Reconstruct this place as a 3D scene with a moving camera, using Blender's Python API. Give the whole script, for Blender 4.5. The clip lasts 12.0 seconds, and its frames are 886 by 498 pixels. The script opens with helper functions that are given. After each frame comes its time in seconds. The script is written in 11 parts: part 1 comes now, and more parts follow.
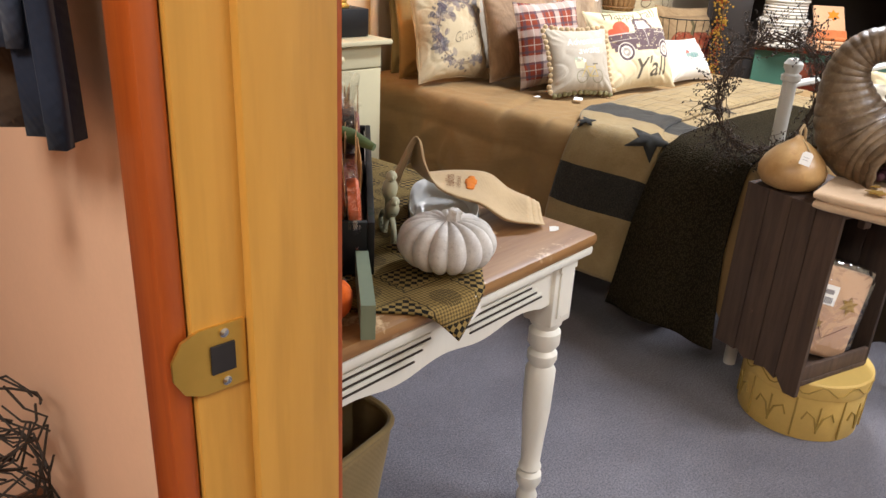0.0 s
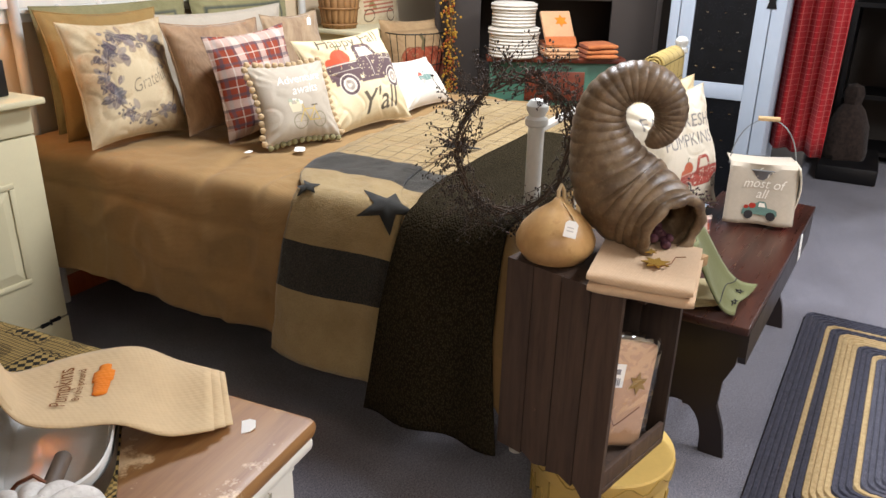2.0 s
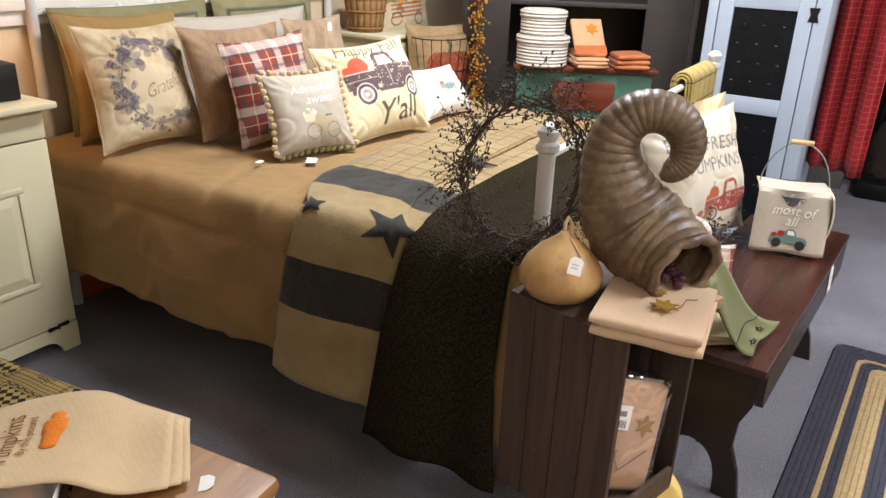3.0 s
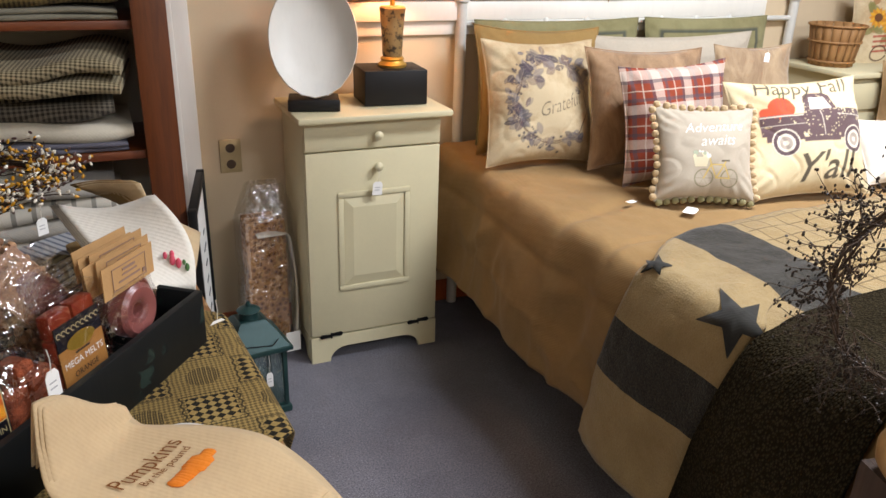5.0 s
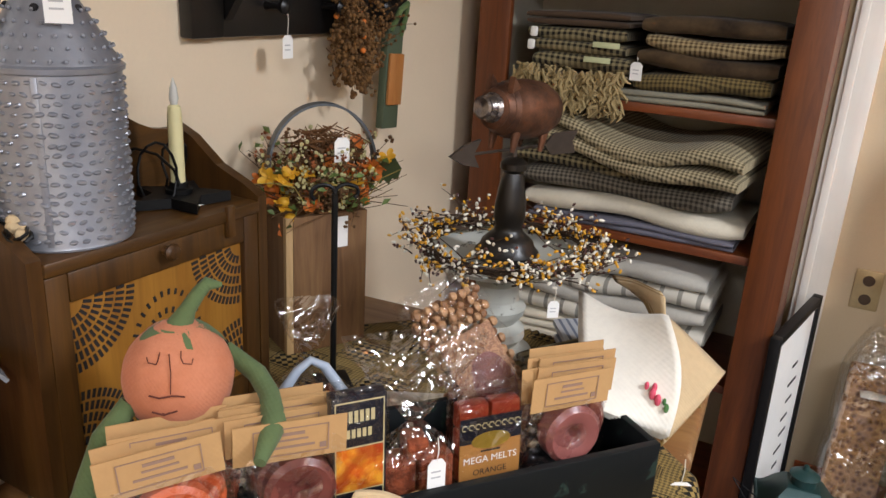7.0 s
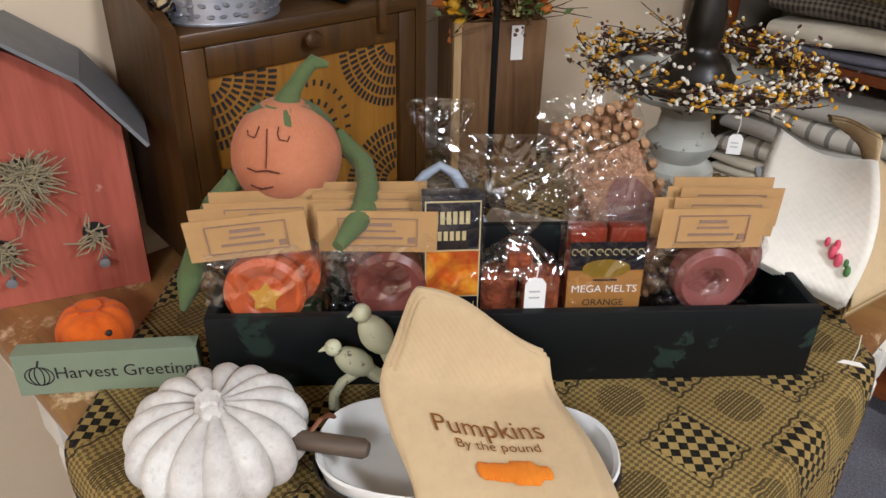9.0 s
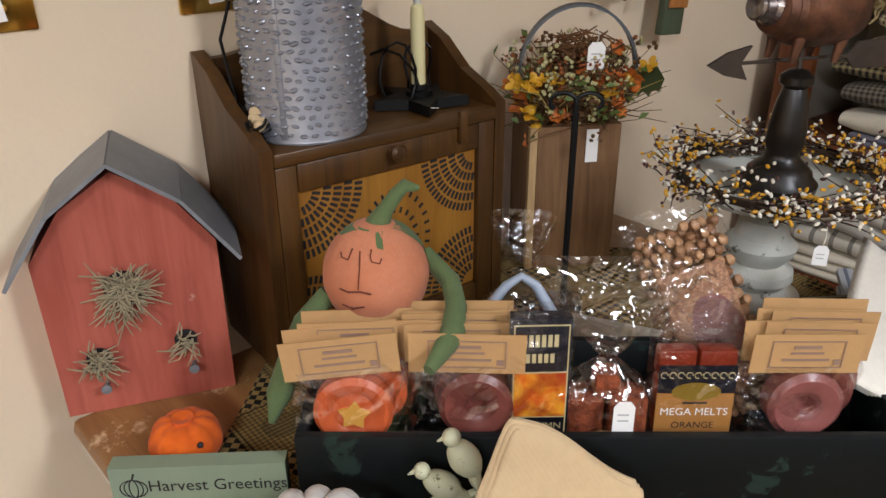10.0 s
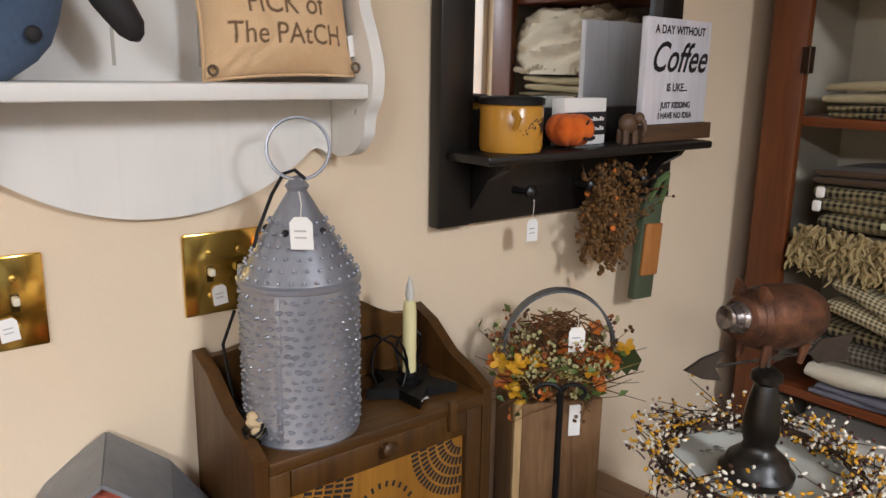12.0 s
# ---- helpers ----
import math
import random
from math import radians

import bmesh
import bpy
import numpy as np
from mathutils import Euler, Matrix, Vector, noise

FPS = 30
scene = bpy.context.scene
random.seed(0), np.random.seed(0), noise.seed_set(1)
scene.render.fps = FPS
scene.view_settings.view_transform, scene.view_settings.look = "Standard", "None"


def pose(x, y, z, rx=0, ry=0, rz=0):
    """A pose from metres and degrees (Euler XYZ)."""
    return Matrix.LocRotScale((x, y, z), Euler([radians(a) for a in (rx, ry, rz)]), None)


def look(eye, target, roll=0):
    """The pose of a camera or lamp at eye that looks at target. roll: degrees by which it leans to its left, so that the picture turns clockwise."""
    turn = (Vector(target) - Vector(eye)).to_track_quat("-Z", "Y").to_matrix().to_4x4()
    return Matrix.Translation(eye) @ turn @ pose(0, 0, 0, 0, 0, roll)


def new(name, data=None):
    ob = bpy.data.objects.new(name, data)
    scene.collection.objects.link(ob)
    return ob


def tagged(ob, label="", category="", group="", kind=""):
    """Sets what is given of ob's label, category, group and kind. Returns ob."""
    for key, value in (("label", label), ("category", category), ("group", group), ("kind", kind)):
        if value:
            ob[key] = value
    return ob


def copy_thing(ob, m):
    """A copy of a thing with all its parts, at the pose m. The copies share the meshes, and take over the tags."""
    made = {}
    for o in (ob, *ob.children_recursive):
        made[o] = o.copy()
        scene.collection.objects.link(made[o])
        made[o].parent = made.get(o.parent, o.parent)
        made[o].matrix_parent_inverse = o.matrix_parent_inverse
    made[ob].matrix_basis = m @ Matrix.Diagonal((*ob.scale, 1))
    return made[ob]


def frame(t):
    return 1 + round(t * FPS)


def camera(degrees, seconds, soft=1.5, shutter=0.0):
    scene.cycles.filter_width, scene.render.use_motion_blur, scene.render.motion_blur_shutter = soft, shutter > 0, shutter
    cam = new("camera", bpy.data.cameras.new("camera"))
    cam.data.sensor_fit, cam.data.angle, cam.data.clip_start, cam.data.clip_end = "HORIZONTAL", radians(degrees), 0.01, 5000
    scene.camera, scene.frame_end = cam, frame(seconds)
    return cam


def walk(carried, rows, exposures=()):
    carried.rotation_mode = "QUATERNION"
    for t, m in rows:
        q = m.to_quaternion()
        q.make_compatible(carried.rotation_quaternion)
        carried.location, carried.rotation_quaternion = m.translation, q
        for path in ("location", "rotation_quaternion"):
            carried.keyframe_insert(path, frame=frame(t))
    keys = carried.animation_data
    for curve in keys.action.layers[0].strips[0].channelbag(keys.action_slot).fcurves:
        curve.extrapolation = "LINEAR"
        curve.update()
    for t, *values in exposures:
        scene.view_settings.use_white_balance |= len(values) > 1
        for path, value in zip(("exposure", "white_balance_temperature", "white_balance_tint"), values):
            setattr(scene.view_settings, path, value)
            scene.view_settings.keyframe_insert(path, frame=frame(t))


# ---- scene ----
cam = camera(59.8, 12.0)
PATH = [
    (0, (3.335, 2.511, 1.295), (4.627, 3.835, 0.534), 3.0),
    (0.5, (3.493, 2.543, 1.314), (4.958, 3.712, 0.615), 2.9),
    (1, (3.644, 2.583, 1.323), (5.261, 3.536, 0.63), 2.8),
    (1.5, (3.79, 2.723, 1.33), (5.453, 3.574, 0.614), 2.7),
    (2, (3.899, 2.789, 1.356), (5.539, 3.656, 0.611), 1.1),
    (2.5, (3.968, 2.779, 1.399), (5.593, 3.662, 0.637), 1.2),
    (2.7, (3.996, 2.78, 1.399), (5.617, 3.671, 0.638), 1.7),
    (4.3, (4.189, 2.708, 1.416), (5.352, 4.147, 0.656), 0.9),
    (4.5, (4.264, 2.734, 1.389), (5.343, 4.234, 0.623), 1.4),
    (5, (4.431, 2.804, 1.4), (5.186, 4.493, 0.639), 1.8),
    (5.5, (4.578, 2.807, 1.428), (4.814, 4.659, 0.712), 1.9),
    (6, (4.648, 2.83, 1.418), (4.422, 4.695, 0.734), 2.3),
    (6.5, (4.677, 2.937, 1.414), (4.077, 4.735, 0.774), 2.9),
    (7, (4.697, 3.058, 1.418), (3.808, 4.729, 0.771), 3.4),
    (7.5, (4.735, 3.119, 1.383), (3.621, 4.603, 0.635), 3.0),
    (9.3, (4.806, 3.221, 1.329), (3.494, 4.341, 0.317), 0.7),
    (9.5, (4.794, 3.215, 1.342), (3.461, 4.336, 0.357), 0.6),
    (10, (4.76, 3.198, 1.394), (3.319, 4.28, 0.527), -0.4),
    (10.5, (4.736, 3.166, 1.43), (3.176, 4.166, 0.677), -0.5),
    (11, (4.727, 3.159, 1.475), (3.104, 4.143, 0.845), -0.2),
    (11.5, (4.73, 3.173, 1.529), (3.132, 4.254, 1.003), 0.4),
    (12, (4.723, 3.183, 1.579), (3.215, 4.418, 1.131), 1.0),
]
# the recording brightens a little towards the dark corner and the far wall
EXPOSURE = [(0, 0.08), (0.5, 0.08), (1, -0.06), (5.5, -0.06), (6.5, 0.10), (7, 0.30), (7.5, 0.28), (9.3, 0.06), (9.5, 0.06), (10.5, 0.06), (11, 0.02), (11.5, 0.16), (12, 0.28)]
walk(cam, [(t, look(eye, target, roll)) for t, eye, target, roll in PATH], EXPOSURE)

# ---- world and lights ----
world = bpy.data.worlds.new("world")
scene.world = world
world.use_nodes = True
world.node_tree.nodes["Background"].inputs[0].default_value = (0.85, 0.85, 0.9, 1)
world.node_tree.nodes["Background"].inputs[1].default_value = 0.001


def lamp(name, kind, power, color, m, size=0.5, size_y=None):
    data = bpy.data.lights.new(name, kind)
    data.energy, data.color = power, color
    if kind == "AREA":
        data.shape, data.size, data.size_y = "RECTANGLE", size, size_y or size
    elif kind == "POINT":
        data.shadow_soft_size = size
    ob = new(name, data)
    ob.matrix_world = m
    return ob


CEIL = 2.5
LIGHTS = [(6.5, 3.9, 81), (6.1, 1.7, 71), (8.2, 1.6, 34), (4.1, 1.3, 16)]
for lx, ly, lp in LIGHTS:
    lamp("ceiling_lamp", "AREA", lp, (0.86, 0.90, 1.0), pose(lx, ly, CEIL - 0.07), 1.1, 0.35)
lamp("bulb_lamp", "POINT", 6.5, (1.0, 0.57, 0.30), pose(5.325, 5.25, 1.30), 0.03)
lamp("hall_lamp", "AREA", 46, (0.96, 0.94, 0.90), pose(2.35, 2.3, CEIL - 0.07), 0.8, 0.8)

# ---- building helpers ----
def lin(h):
    """Linear colour from a hex string."""
    v = [int(h[i:i + 2], 16) / 255 for i in (0, 2, 4)]
    return tuple(c / 12.92 if c < 0.04045 else ((c + 0.055) / 1.055) ** 2.4 for c in v) + (1,)


class Net:
    """A small node-tree writer for one material."""

    def __init__(self, name):
        self.m = bpy.data.materials.new(name)
        self.m.use_nodes = True
        self.t = self.m.node_tree
        self.b = self.t.nodes["Principled BSDF"]
        self.co = self.node("ShaderNodeTexCoord").outputs["Object"]

    def node(self, kind, **props):
        n = self.t.nodes.new(kind)
        for k, v in props.items():
            if k == "operation":
                n.operation = v
            elif k == "blend":
                n.blend_type = v
            elif k == "bands":
                n.bands_direction = v
        return n

    def put(self, n, slot, v):
        if isinstance(v, bpy.types.NodeSocket):
            self.t.links.new(v, n.inputs[slot])
        else:
            n.inputs[slot].default_value = v

    def math(self, op, a, b=0.0, c=0.0):
        n = self.node("ShaderNodeMath", operation=op)
        self.put(n, 0, a), self.put(n, 1, b), self.put(n, 2, c)
        return n.outputs[0]

    def scaled(self, s, co=None, rot=(0, 0, 0)):
        n = self.node("ShaderNodeMapping")
        self.put(n, 0, co or self.co), self.put(n, 3, s), self.put(n, 2, rot)
        return n.outputs[0]

    def noise(self, scale, detail=4, rough=0.6, co=None, distort=0.0):
        n = self.node("ShaderNodeTexNoise")
        self.put(n, "Vector", co or self.co), self.put(n, "Scale", scale), self.put(n, "Detail", detail)
        self.put(n, "Roughness", rough), self.put(n, "Distortion", distort)
        return n.outputs[0]

    def voronoi(self, scale, co=None):
        n = self.node("ShaderNodeTexVoronoi")
        self.put(n, "Vector", co or self.co), self.put(n, "Scale", scale)
        return n

    def xyz(self, co=None):
        n = self.node("ShaderNodeSeparateXYZ")
        self.put(n, 0, co or self.co)
        return n.outputs

    def ramp(self, f, lo, hi):
        n = self.node("ShaderNodeMapRange")
        self.put(n, 0, f), self.put(n, 1, lo), self.put(n, 2, hi)
        return n.outputs[0]

    def mix(self, f, a, b, blend="MIX"):
        n = self.node("ShaderNodeMixRGB", blend=blend)
        self.put(n, 0, f), self.put(n, 1, a), self.put(n, 2, b)
        return n.outputs[0]

    def stripe(self, s, period, width, shift=0.0):
        """1 inside a stripe of that width, repeated every period."""
        w = self.math("WRAP", self.math("ADD", s, shift), period, 0.0)
        return self.math("LESS_THAN", w, width)

    def bump(self, h, strength, dist=0.002, normal=None):
        n = self.node("ShaderNodeBump")
        self.put(n, "Height", h), self.put(n, "Strength", strength), self.put(n, "Distance", dist)
        if normal:
            self.put(n, "Normal", normal)
        return n.outputs[0]

    def done(self, color, rough=0.6, metal=0.0, normal=None, spec=0.5, sheen=0.0):
        self.put(self.b, "Base Color", color), self.put(self.b, "Roughness", rough)
        self.put(self.b, "Metallic", metal), self.put(self.b, "Specular IOR Level", spec)
        if sheen:
            self.put(self.b, "Sheen Weight", sheen)
        if normal:
            self.put(self.b, "Normal", normal)
        return self.m


def shade(c, k):
    return tuple(min(1, v * k) for v in c[:3]) + (1,)


def plain(name, h, rough=0.6, metal=0.0, var=0.14, scale=7.0, bump=0.25, bscale=90.0, spec=0.5, dist=0.001):
    """A surface with soft colour drift, fine speckle and fine relief."""
    n, c = Net(name), lin(h)
    f = n.noise(scale)
    g = n.noise(bscale, 3)
    col = n.mix(n.ramp(f, 0.3, 0.7), shade(c, 1 - var), shade(c, 1 + var))
    col = n.mix(n.math("MULTIPLY", n.ramp(g, 0.35, 0.75), 0.35), col, shade(c, 1 - 1.6 * var))
    r = n.math("ADD", n.math("MULTIPLY", f, 0.2), rough - 0.1)
    return n.done(col, r, metal, n.bump(g, bump, dist), spec)


def fabric(name, h, h2=None, thread=700.0, var=0.13, scale=5.0, bump=0.5, sheen=0.08):
    """Woven cloth: crossed threads, creases, drift of colour."""
    n, c = Net(name), lin(h)
    x, y, z = n.xyz()
    wx = n.math("SINE", n.math("MULTIPLY", n.math("ADD", x, n.math("MULTIPLY", y, 0.6)), thread))
    wz = n.math("SINE", n.math("MULTIPLY", n.math("ADD", z, n.math("MULTIPLY", y, 0.7)), thread))
    weave = n.math("MULTIPLY", wx, wz)
    f = n.noise(scale, 5, 0.65)
    g = n.noise(scale * 18, 3)
    col = n.mix(n.ramp(f, 0.3, 0.72), shade(c, 1 - var), lin(h2) if h2 else shade(c, 1 + var))
    col = n.mix(n.math("MULTIPLY", n.ramp(g, 0.4, 0.8), 0.25), col, shade(c, 0.72))
    h_ = n.math("ADD", n.math("MULTIPLY", weave, 0.25), n.math("MULTIPLY", g, 0.9))
    return n.done(col, 0.92, 0, n.bump(h_, bump, 0.0012), 0.2, sheen)


def wood(name, h, h2, rough=0.45, scale=1.0, along="z", bump=0.25, wear=None, wear_at=0.62):
    """Long grain in two tones, with knots of drift; wear: a lighter colour where it is rubbed."""
    n = Net(name)
    s = {"x": (2.2, 26, 26), "y": (26, 2.2, 26), "z": (26, 26, 2.2)}[along]
    rnd = n.node("ShaderNodeObjectInfo").outputs["Random"]
    off = n.node("ShaderNodeVectorMath", operation="ADD")
    n.put(off, 0, n.co)
    comb = n.node("ShaderNodeCombineXYZ")
    for i in range(3):
        n.put(comb, i, n.math("MULTIPLY", rnd, 3.7))
    n.put(off, 1, comb.outputs[0])
    co = n.scaled([v * scale for v in s], off.outputs[0])
    f = n.noise(1.0, 6, 0.65, co, 0.6)
    g = n.noise(4.0, 3, 0.6, co)
    col = n.mix(n.ramp(f, 0.32, 0.68), lin(h), lin(h2))
    col = n.mix(n.math("MULTIPLY", n.ramp(g, 0.5, 0.8), 0.4), col, shade(lin(h), 0.55))
    col = n.mix(n.math("MULTIPLY", rnd, 0.25), col, shade(lin(h), 0.7))
    if wear:
        w = n.ramp(n.noise(9 * scale, 6, 0.7, off.outputs[0]), wear_at, wear_at + 0.06)
        col = n.mix(w, col, lin(wear))
    return n.done(col, n.math("ADD", n.math("MULTIPLY", g, 0.25), rough - 0.12), 0, n.bump(f, bump, 0.001))


def painted(name, h, under, rough=0.5, worn=0.66, scale=14.0, spec=0.5):
    """Brushed paint, rubbed through to the wood in small worn spots."""
    n, c = Net(name), lin(h)
    brush = n.noise(1.0, 4, 0.6, n.scaled((60, 60, 5)))
    f = n.noise(scale, 7, 0.72)
    d = n.noise(3.0, 3)
    col = n.mix(n.ramp(d, 0.3, 0.7), shade(c, 0.93), shade(c, 1.05))
    col = n.mix(n.math("MULTIPLY", n.ramp(brush, 0.5, 0.8), 0.25), col, shade(c, 0.8))
    w = n.ramp(f, worn, worn + 0.03)
    col = n.mix(w, col, lin(under))
    return n.done(col, n.math("ADD", n.math("MULTIPLY", w, 0.3), rough), 0, n.bump(n.math("ADD", brush, n.math("MULTIPLY", w, -0.7)), 0.25, 0.001), spec)


def film(name, tint=(1, 1, 1, 1), clear=0.78):
    """Thin crinkled clear plastic."""
    n = Net(name)
    t = n.node("ShaderNodeBsdfTransparent")
    n.put(t, 0, tint)
    g = n.node("ShaderNodeBsdfGlossy")
    n.put(g, "Roughness", 0.07)
    f = n.noise(16, 2, 0.6, None, 0.8)
    n.put(g, "Normal", n.bump(f, 1.0, 0.022))
    m = n.node("ShaderNodeMixShader")
    n.put(m, 0, 1 - clear)
    n.t.links.new(t.outputs[0], m.inputs[1])
    n.t.links.new(g.outputs[0], m.inputs[2])
    n.t.links.new(m.outputs[0], n.t.nodes["Material Output"].inputs[0])
    return n.m


I4 = Matrix.Identity(4)


def box(bm, c, s, bevel=0.0, m=I4, seg=2):
    """A box by its centre and size, with rounded edges."""
    r = bmesh.ops.create_cube(bm, size=1, matrix=m @ Matrix.Translation(c) @ Matrix.Diagonal((*s, 1)))
    if bevel:
        es = list({e for v in r["verts"] for e in v.link_edges})
        bmesh.ops.bevel(bm, geom=es, offset=bevel, segments=seg, affect="EDGES", profile=0.5)


def span(bm, a, b, bevel=0.0, m=I4):
    """A box between two corners."""
    box(bm, [(p + q) / 2 for p, q in zip(a, b)], [abs(q - p) for p, q in zip(a, b)], bevel, m)


def lathe(bm, prof, seg=24, m=I4, wob=None):
    """A turned shape from (radius, height) pairs."""
    rings = []
    for r, z in prof:
        ring = []
        for i in range(seg):
            a = 2 * math.pi * i / seg
            k = wob(a, z) if wob else 1
            ring.append(bm.verts.new(m @ Vector((r * k * math.cos(a), r * k * math.sin(a), z))))
        rings.append(ring)
    for p, q in zip(rings, rings[1:]):
        for i in range(seg):
            bm.faces.new((p[i], p[(i + 1) % seg], q[(i + 1) % seg], q[i]))
    if prof[0][0] > 1e-4:
        bm.faces.new(rings[0][::-1])
    if prof[-1][0] > 1e-4:
        bm.faces.new(rings[-1])


def tube(bm, pts, r, seg=8, closed=False):
    """A round bar along points; r: a radius, or one for each point."""
    pts = [Vector(p) for p in pts]
    rs = r if isinstance(r, (list, tuple)) else [r] * len(pts)
    rings, up = [], Vector((0.13, 0.31, 0.94)).normalized()
    n = len(pts)
    for i, p in enumerate(pts):
        d = (pts[(i + 1) % n] - pts[i - 1]) if closed else (pts[min(i + 1, n - 1)] - pts[max(i - 1, 0)])
        d = d.normalized() if d.length > 1e-9 else Vector((0, 0, 1))
        s = d.cross(up)
        s = s.normalized() if s.length > 1e-4 else d.orthogonal().normalized()
        t = s.cross(d)
        up = t
        rings.append([bm.verts.new(p + rs[i] * (math.cos(2 * math.pi * k / seg) * s + math.sin(2 * math.pi * k / seg) * t)) for k in range(seg)])
    for p, q in list(zip(rings, rings[1:])) + ([(rings[-1], rings[0])] if closed else []):
        for k in range(seg):
            bm.faces.new((p[k], q[k], q[(k + 1) % seg], p[(k + 1) % seg]))
    if not closed:
        bm.faces.new(rings[0])
        bm.faces.new(rings[-1][::-1])


def prism(bm, pts, depth, m=I4):
    """A flat outline (x, z) given a thickness along y, centred on y = 0."""
    a = [bm.verts.new(m @ Vector((x, -depth / 2, z))) for x, z in pts]
    b = [bm.verts.new(m @ Vector((x, depth / 2, z))) for x, z in pts]
    bm.faces.new(a)
    bm.faces.new(b[::-1])
    for i in range(len(a)):
        j = (i + 1) % len(a)
        bm.faces.new((a[i], b[i], b[j], a[j]))


def sheet(bm, nu, nv, f):
    """A grid of quads over f(u, v), u and v from 0 to 1."""
    g = [[bm.verts.new(f(i / nu, j / nv)) for j in range(nv + 1)] for i in range(nu + 1)]
    for i in range(nu):
        for j in range(nv):
            bm.faces.new((g[i][j], g[i + 1][j], g[i + 1][j + 1], g[i][j + 1]))


def ball(bm, c, r, m=I4, nu=16, nv=10, f=None):
    """A rounded body; r: three radii; f(direction) scales it."""
    r = r if isinstance(r, (list, tuple)) else (r, r, r)
    rows = []
    for j in range(nv + 1):
        th = math.pi * j / nv
        row = []
        for i in range(nu if 0 < j < nv else 1):
            ph = 2 * math.pi * i / nu
            d = Vector((math.sin(th) * math.cos(ph), math.sin(th) * math.sin(ph), math.cos(th)))
            k = f(d) if f else 1
            row.append(bm.verts.new(m @ (Vector(c) + k * Vector((d.x * r[0], d.y * r[1], d.z * r[2])))))
        rows.append(row)
    for j in range(nv):
        a, b = rows[j], rows[j + 1]
        for i in range(nu):
            if j == 0:
                bm.faces.new((a[0], b[i], b[(i + 1) % nu]))
            elif j == nv - 1:
                bm.faces.new((a[i], b[0], a[(i + 1) % nu]))
            else:
                bm.faces.new((a[i], b[i], b[(i + 1) % nu], a[(i + 1) % nu]))


def mesh(name, bm, smooth=35):
    bmesh.ops.recalc_face_normals(bm, faces=bm.faces)
    me = bpy.data.meshes.new(name)
    if smooth:
        for f in bm.faces:
            f.smooth = True
        lim = radians(smooth)
        for e in bm.edges:
            if len(e.link_faces) == 2 and e.calc_face_angle(0) > lim:
                e.smooth = False
    bm.to_mesh(me)
    bm.free()
    return me


def part(name, bm, material, parent, label="", smooth=35, m=None, solid=0.0):
    """Links a bmesh as one mesh object under a thing or a part."""
    ob = new(name, mesh(name, bm, smooth))
    ob.data.materials.append(material)
    ob.parent = parent
    if m:
        ob.matrix_basis = m
    if solid:
        mod = ob.modifiers.new("thickness", "SOLIDIFY")
        mod.thickness, mod.offset = solid, 0
    if label:
        ob["label"] = label
    return ob


def thing(name, m, label, category, group="", kind=""):
    ob = new(name)
    ob.empty_display_size = 0.05
    ob.matrix_basis = m
    return tagged(ob, label, category, group, kind)


def solo(name, bm, material, m, label, category, group="", kind="", smooth=35, solid=0.0):
    """A thing of one mesh."""
    ob = part(name, bm, material, None, "", smooth, m, solid)
    return tagged(ob, label, category, group, kind)


def B():
    return bmesh.new()


def lettering(s, size, m=I4, depth=0.0006, shear=0.0, wide=1.0, fit=None, bold=0.0):
    """Letters of the built-in font as a bmesh in the x-z plane, centred, facing -y; fit(x, z) gives the surface's y."""
    cu = bpy.data.curves.new("letters", "FONT")
    cu.body, cu.size, cu.align_x, cu.align_y, cu.shear, cu.resolution_u = s, size, "CENTER", "CENTER", shear, 3
    cu.offset = bold
    ob = bpy.data.objects.new("letters", cu)
    me = bpy.data.meshes.new_from_object(ob)
    bm = B()
    bm.from_mesh(me)
    bpy.data.objects.remove(ob)
    bpy.data.meshes.remove(me)
    for v in bm.verts:
        x, z = v.co.x * wide, v.co.y
        v.co = (x, -depth, z)
    bmesh.ops.transform(bm, matrix=m, verts=bm.verts)
    if fit:
        for v in bm.verts:
            v.co.y = fit(v.co.x, v.co.z) - depth
    return bm


def decal(bm, pts, fit=None, depth=0.0008):
    """A flat outline in x-z laid on the front of a surface."""
    vs = [bm.verts.new((x, (fit(x, z) if fit else 0) - depth, z)) for x, z in pts]
    try:
        f = bm.faces.new(vs)
        bmesh.ops.triangulate(bm, faces=[f])
    except ValueError:
        pass


def ring_pts(cx, cz, rx, rz=None, n=18, a0=0, a1=360):
    rz = rz or rx
    k = n if a1 - a0 >= 360 else n - 1
    return [(cx + rx * math.cos(radians(a0 + (a1 - a0) * i / k)), cz + rz * math.sin(radians(a0 + (a1 - a0) * i / k))) for i in range(n)]


def star_pts(cx, cz, r, inner=0.42, n=5, turn=90):
    return [(cx + (r if i % 2 == 0 else r * inner) * math.cos(radians(turn + 180 / n * i)),
             cz + (r if i % 2 == 0 else r * inner) * math.sin(radians(turn + 180 / n * i))) for i in range(2 * n)]

# ---- materials ----
MAT = {}
WALL = plain("wall_paint", "e2ceb1", 0.75, 0, 0.035, 2.5, 0.25, 160)
WALL_N = plain("wall_paint_tan", "cdb999", 0.75, 0, 0.04, 2.5, 0.25, 160)
WALL_HALL = plain("hall_wall_paint", "e3b999", 0.75, 0, 0.05, 2.5, 0.25, 160)
CEIL_M = plain("ceiling_paint", "b3ada2", 0.9, 0, 0.04, 3, 0.2, 120)


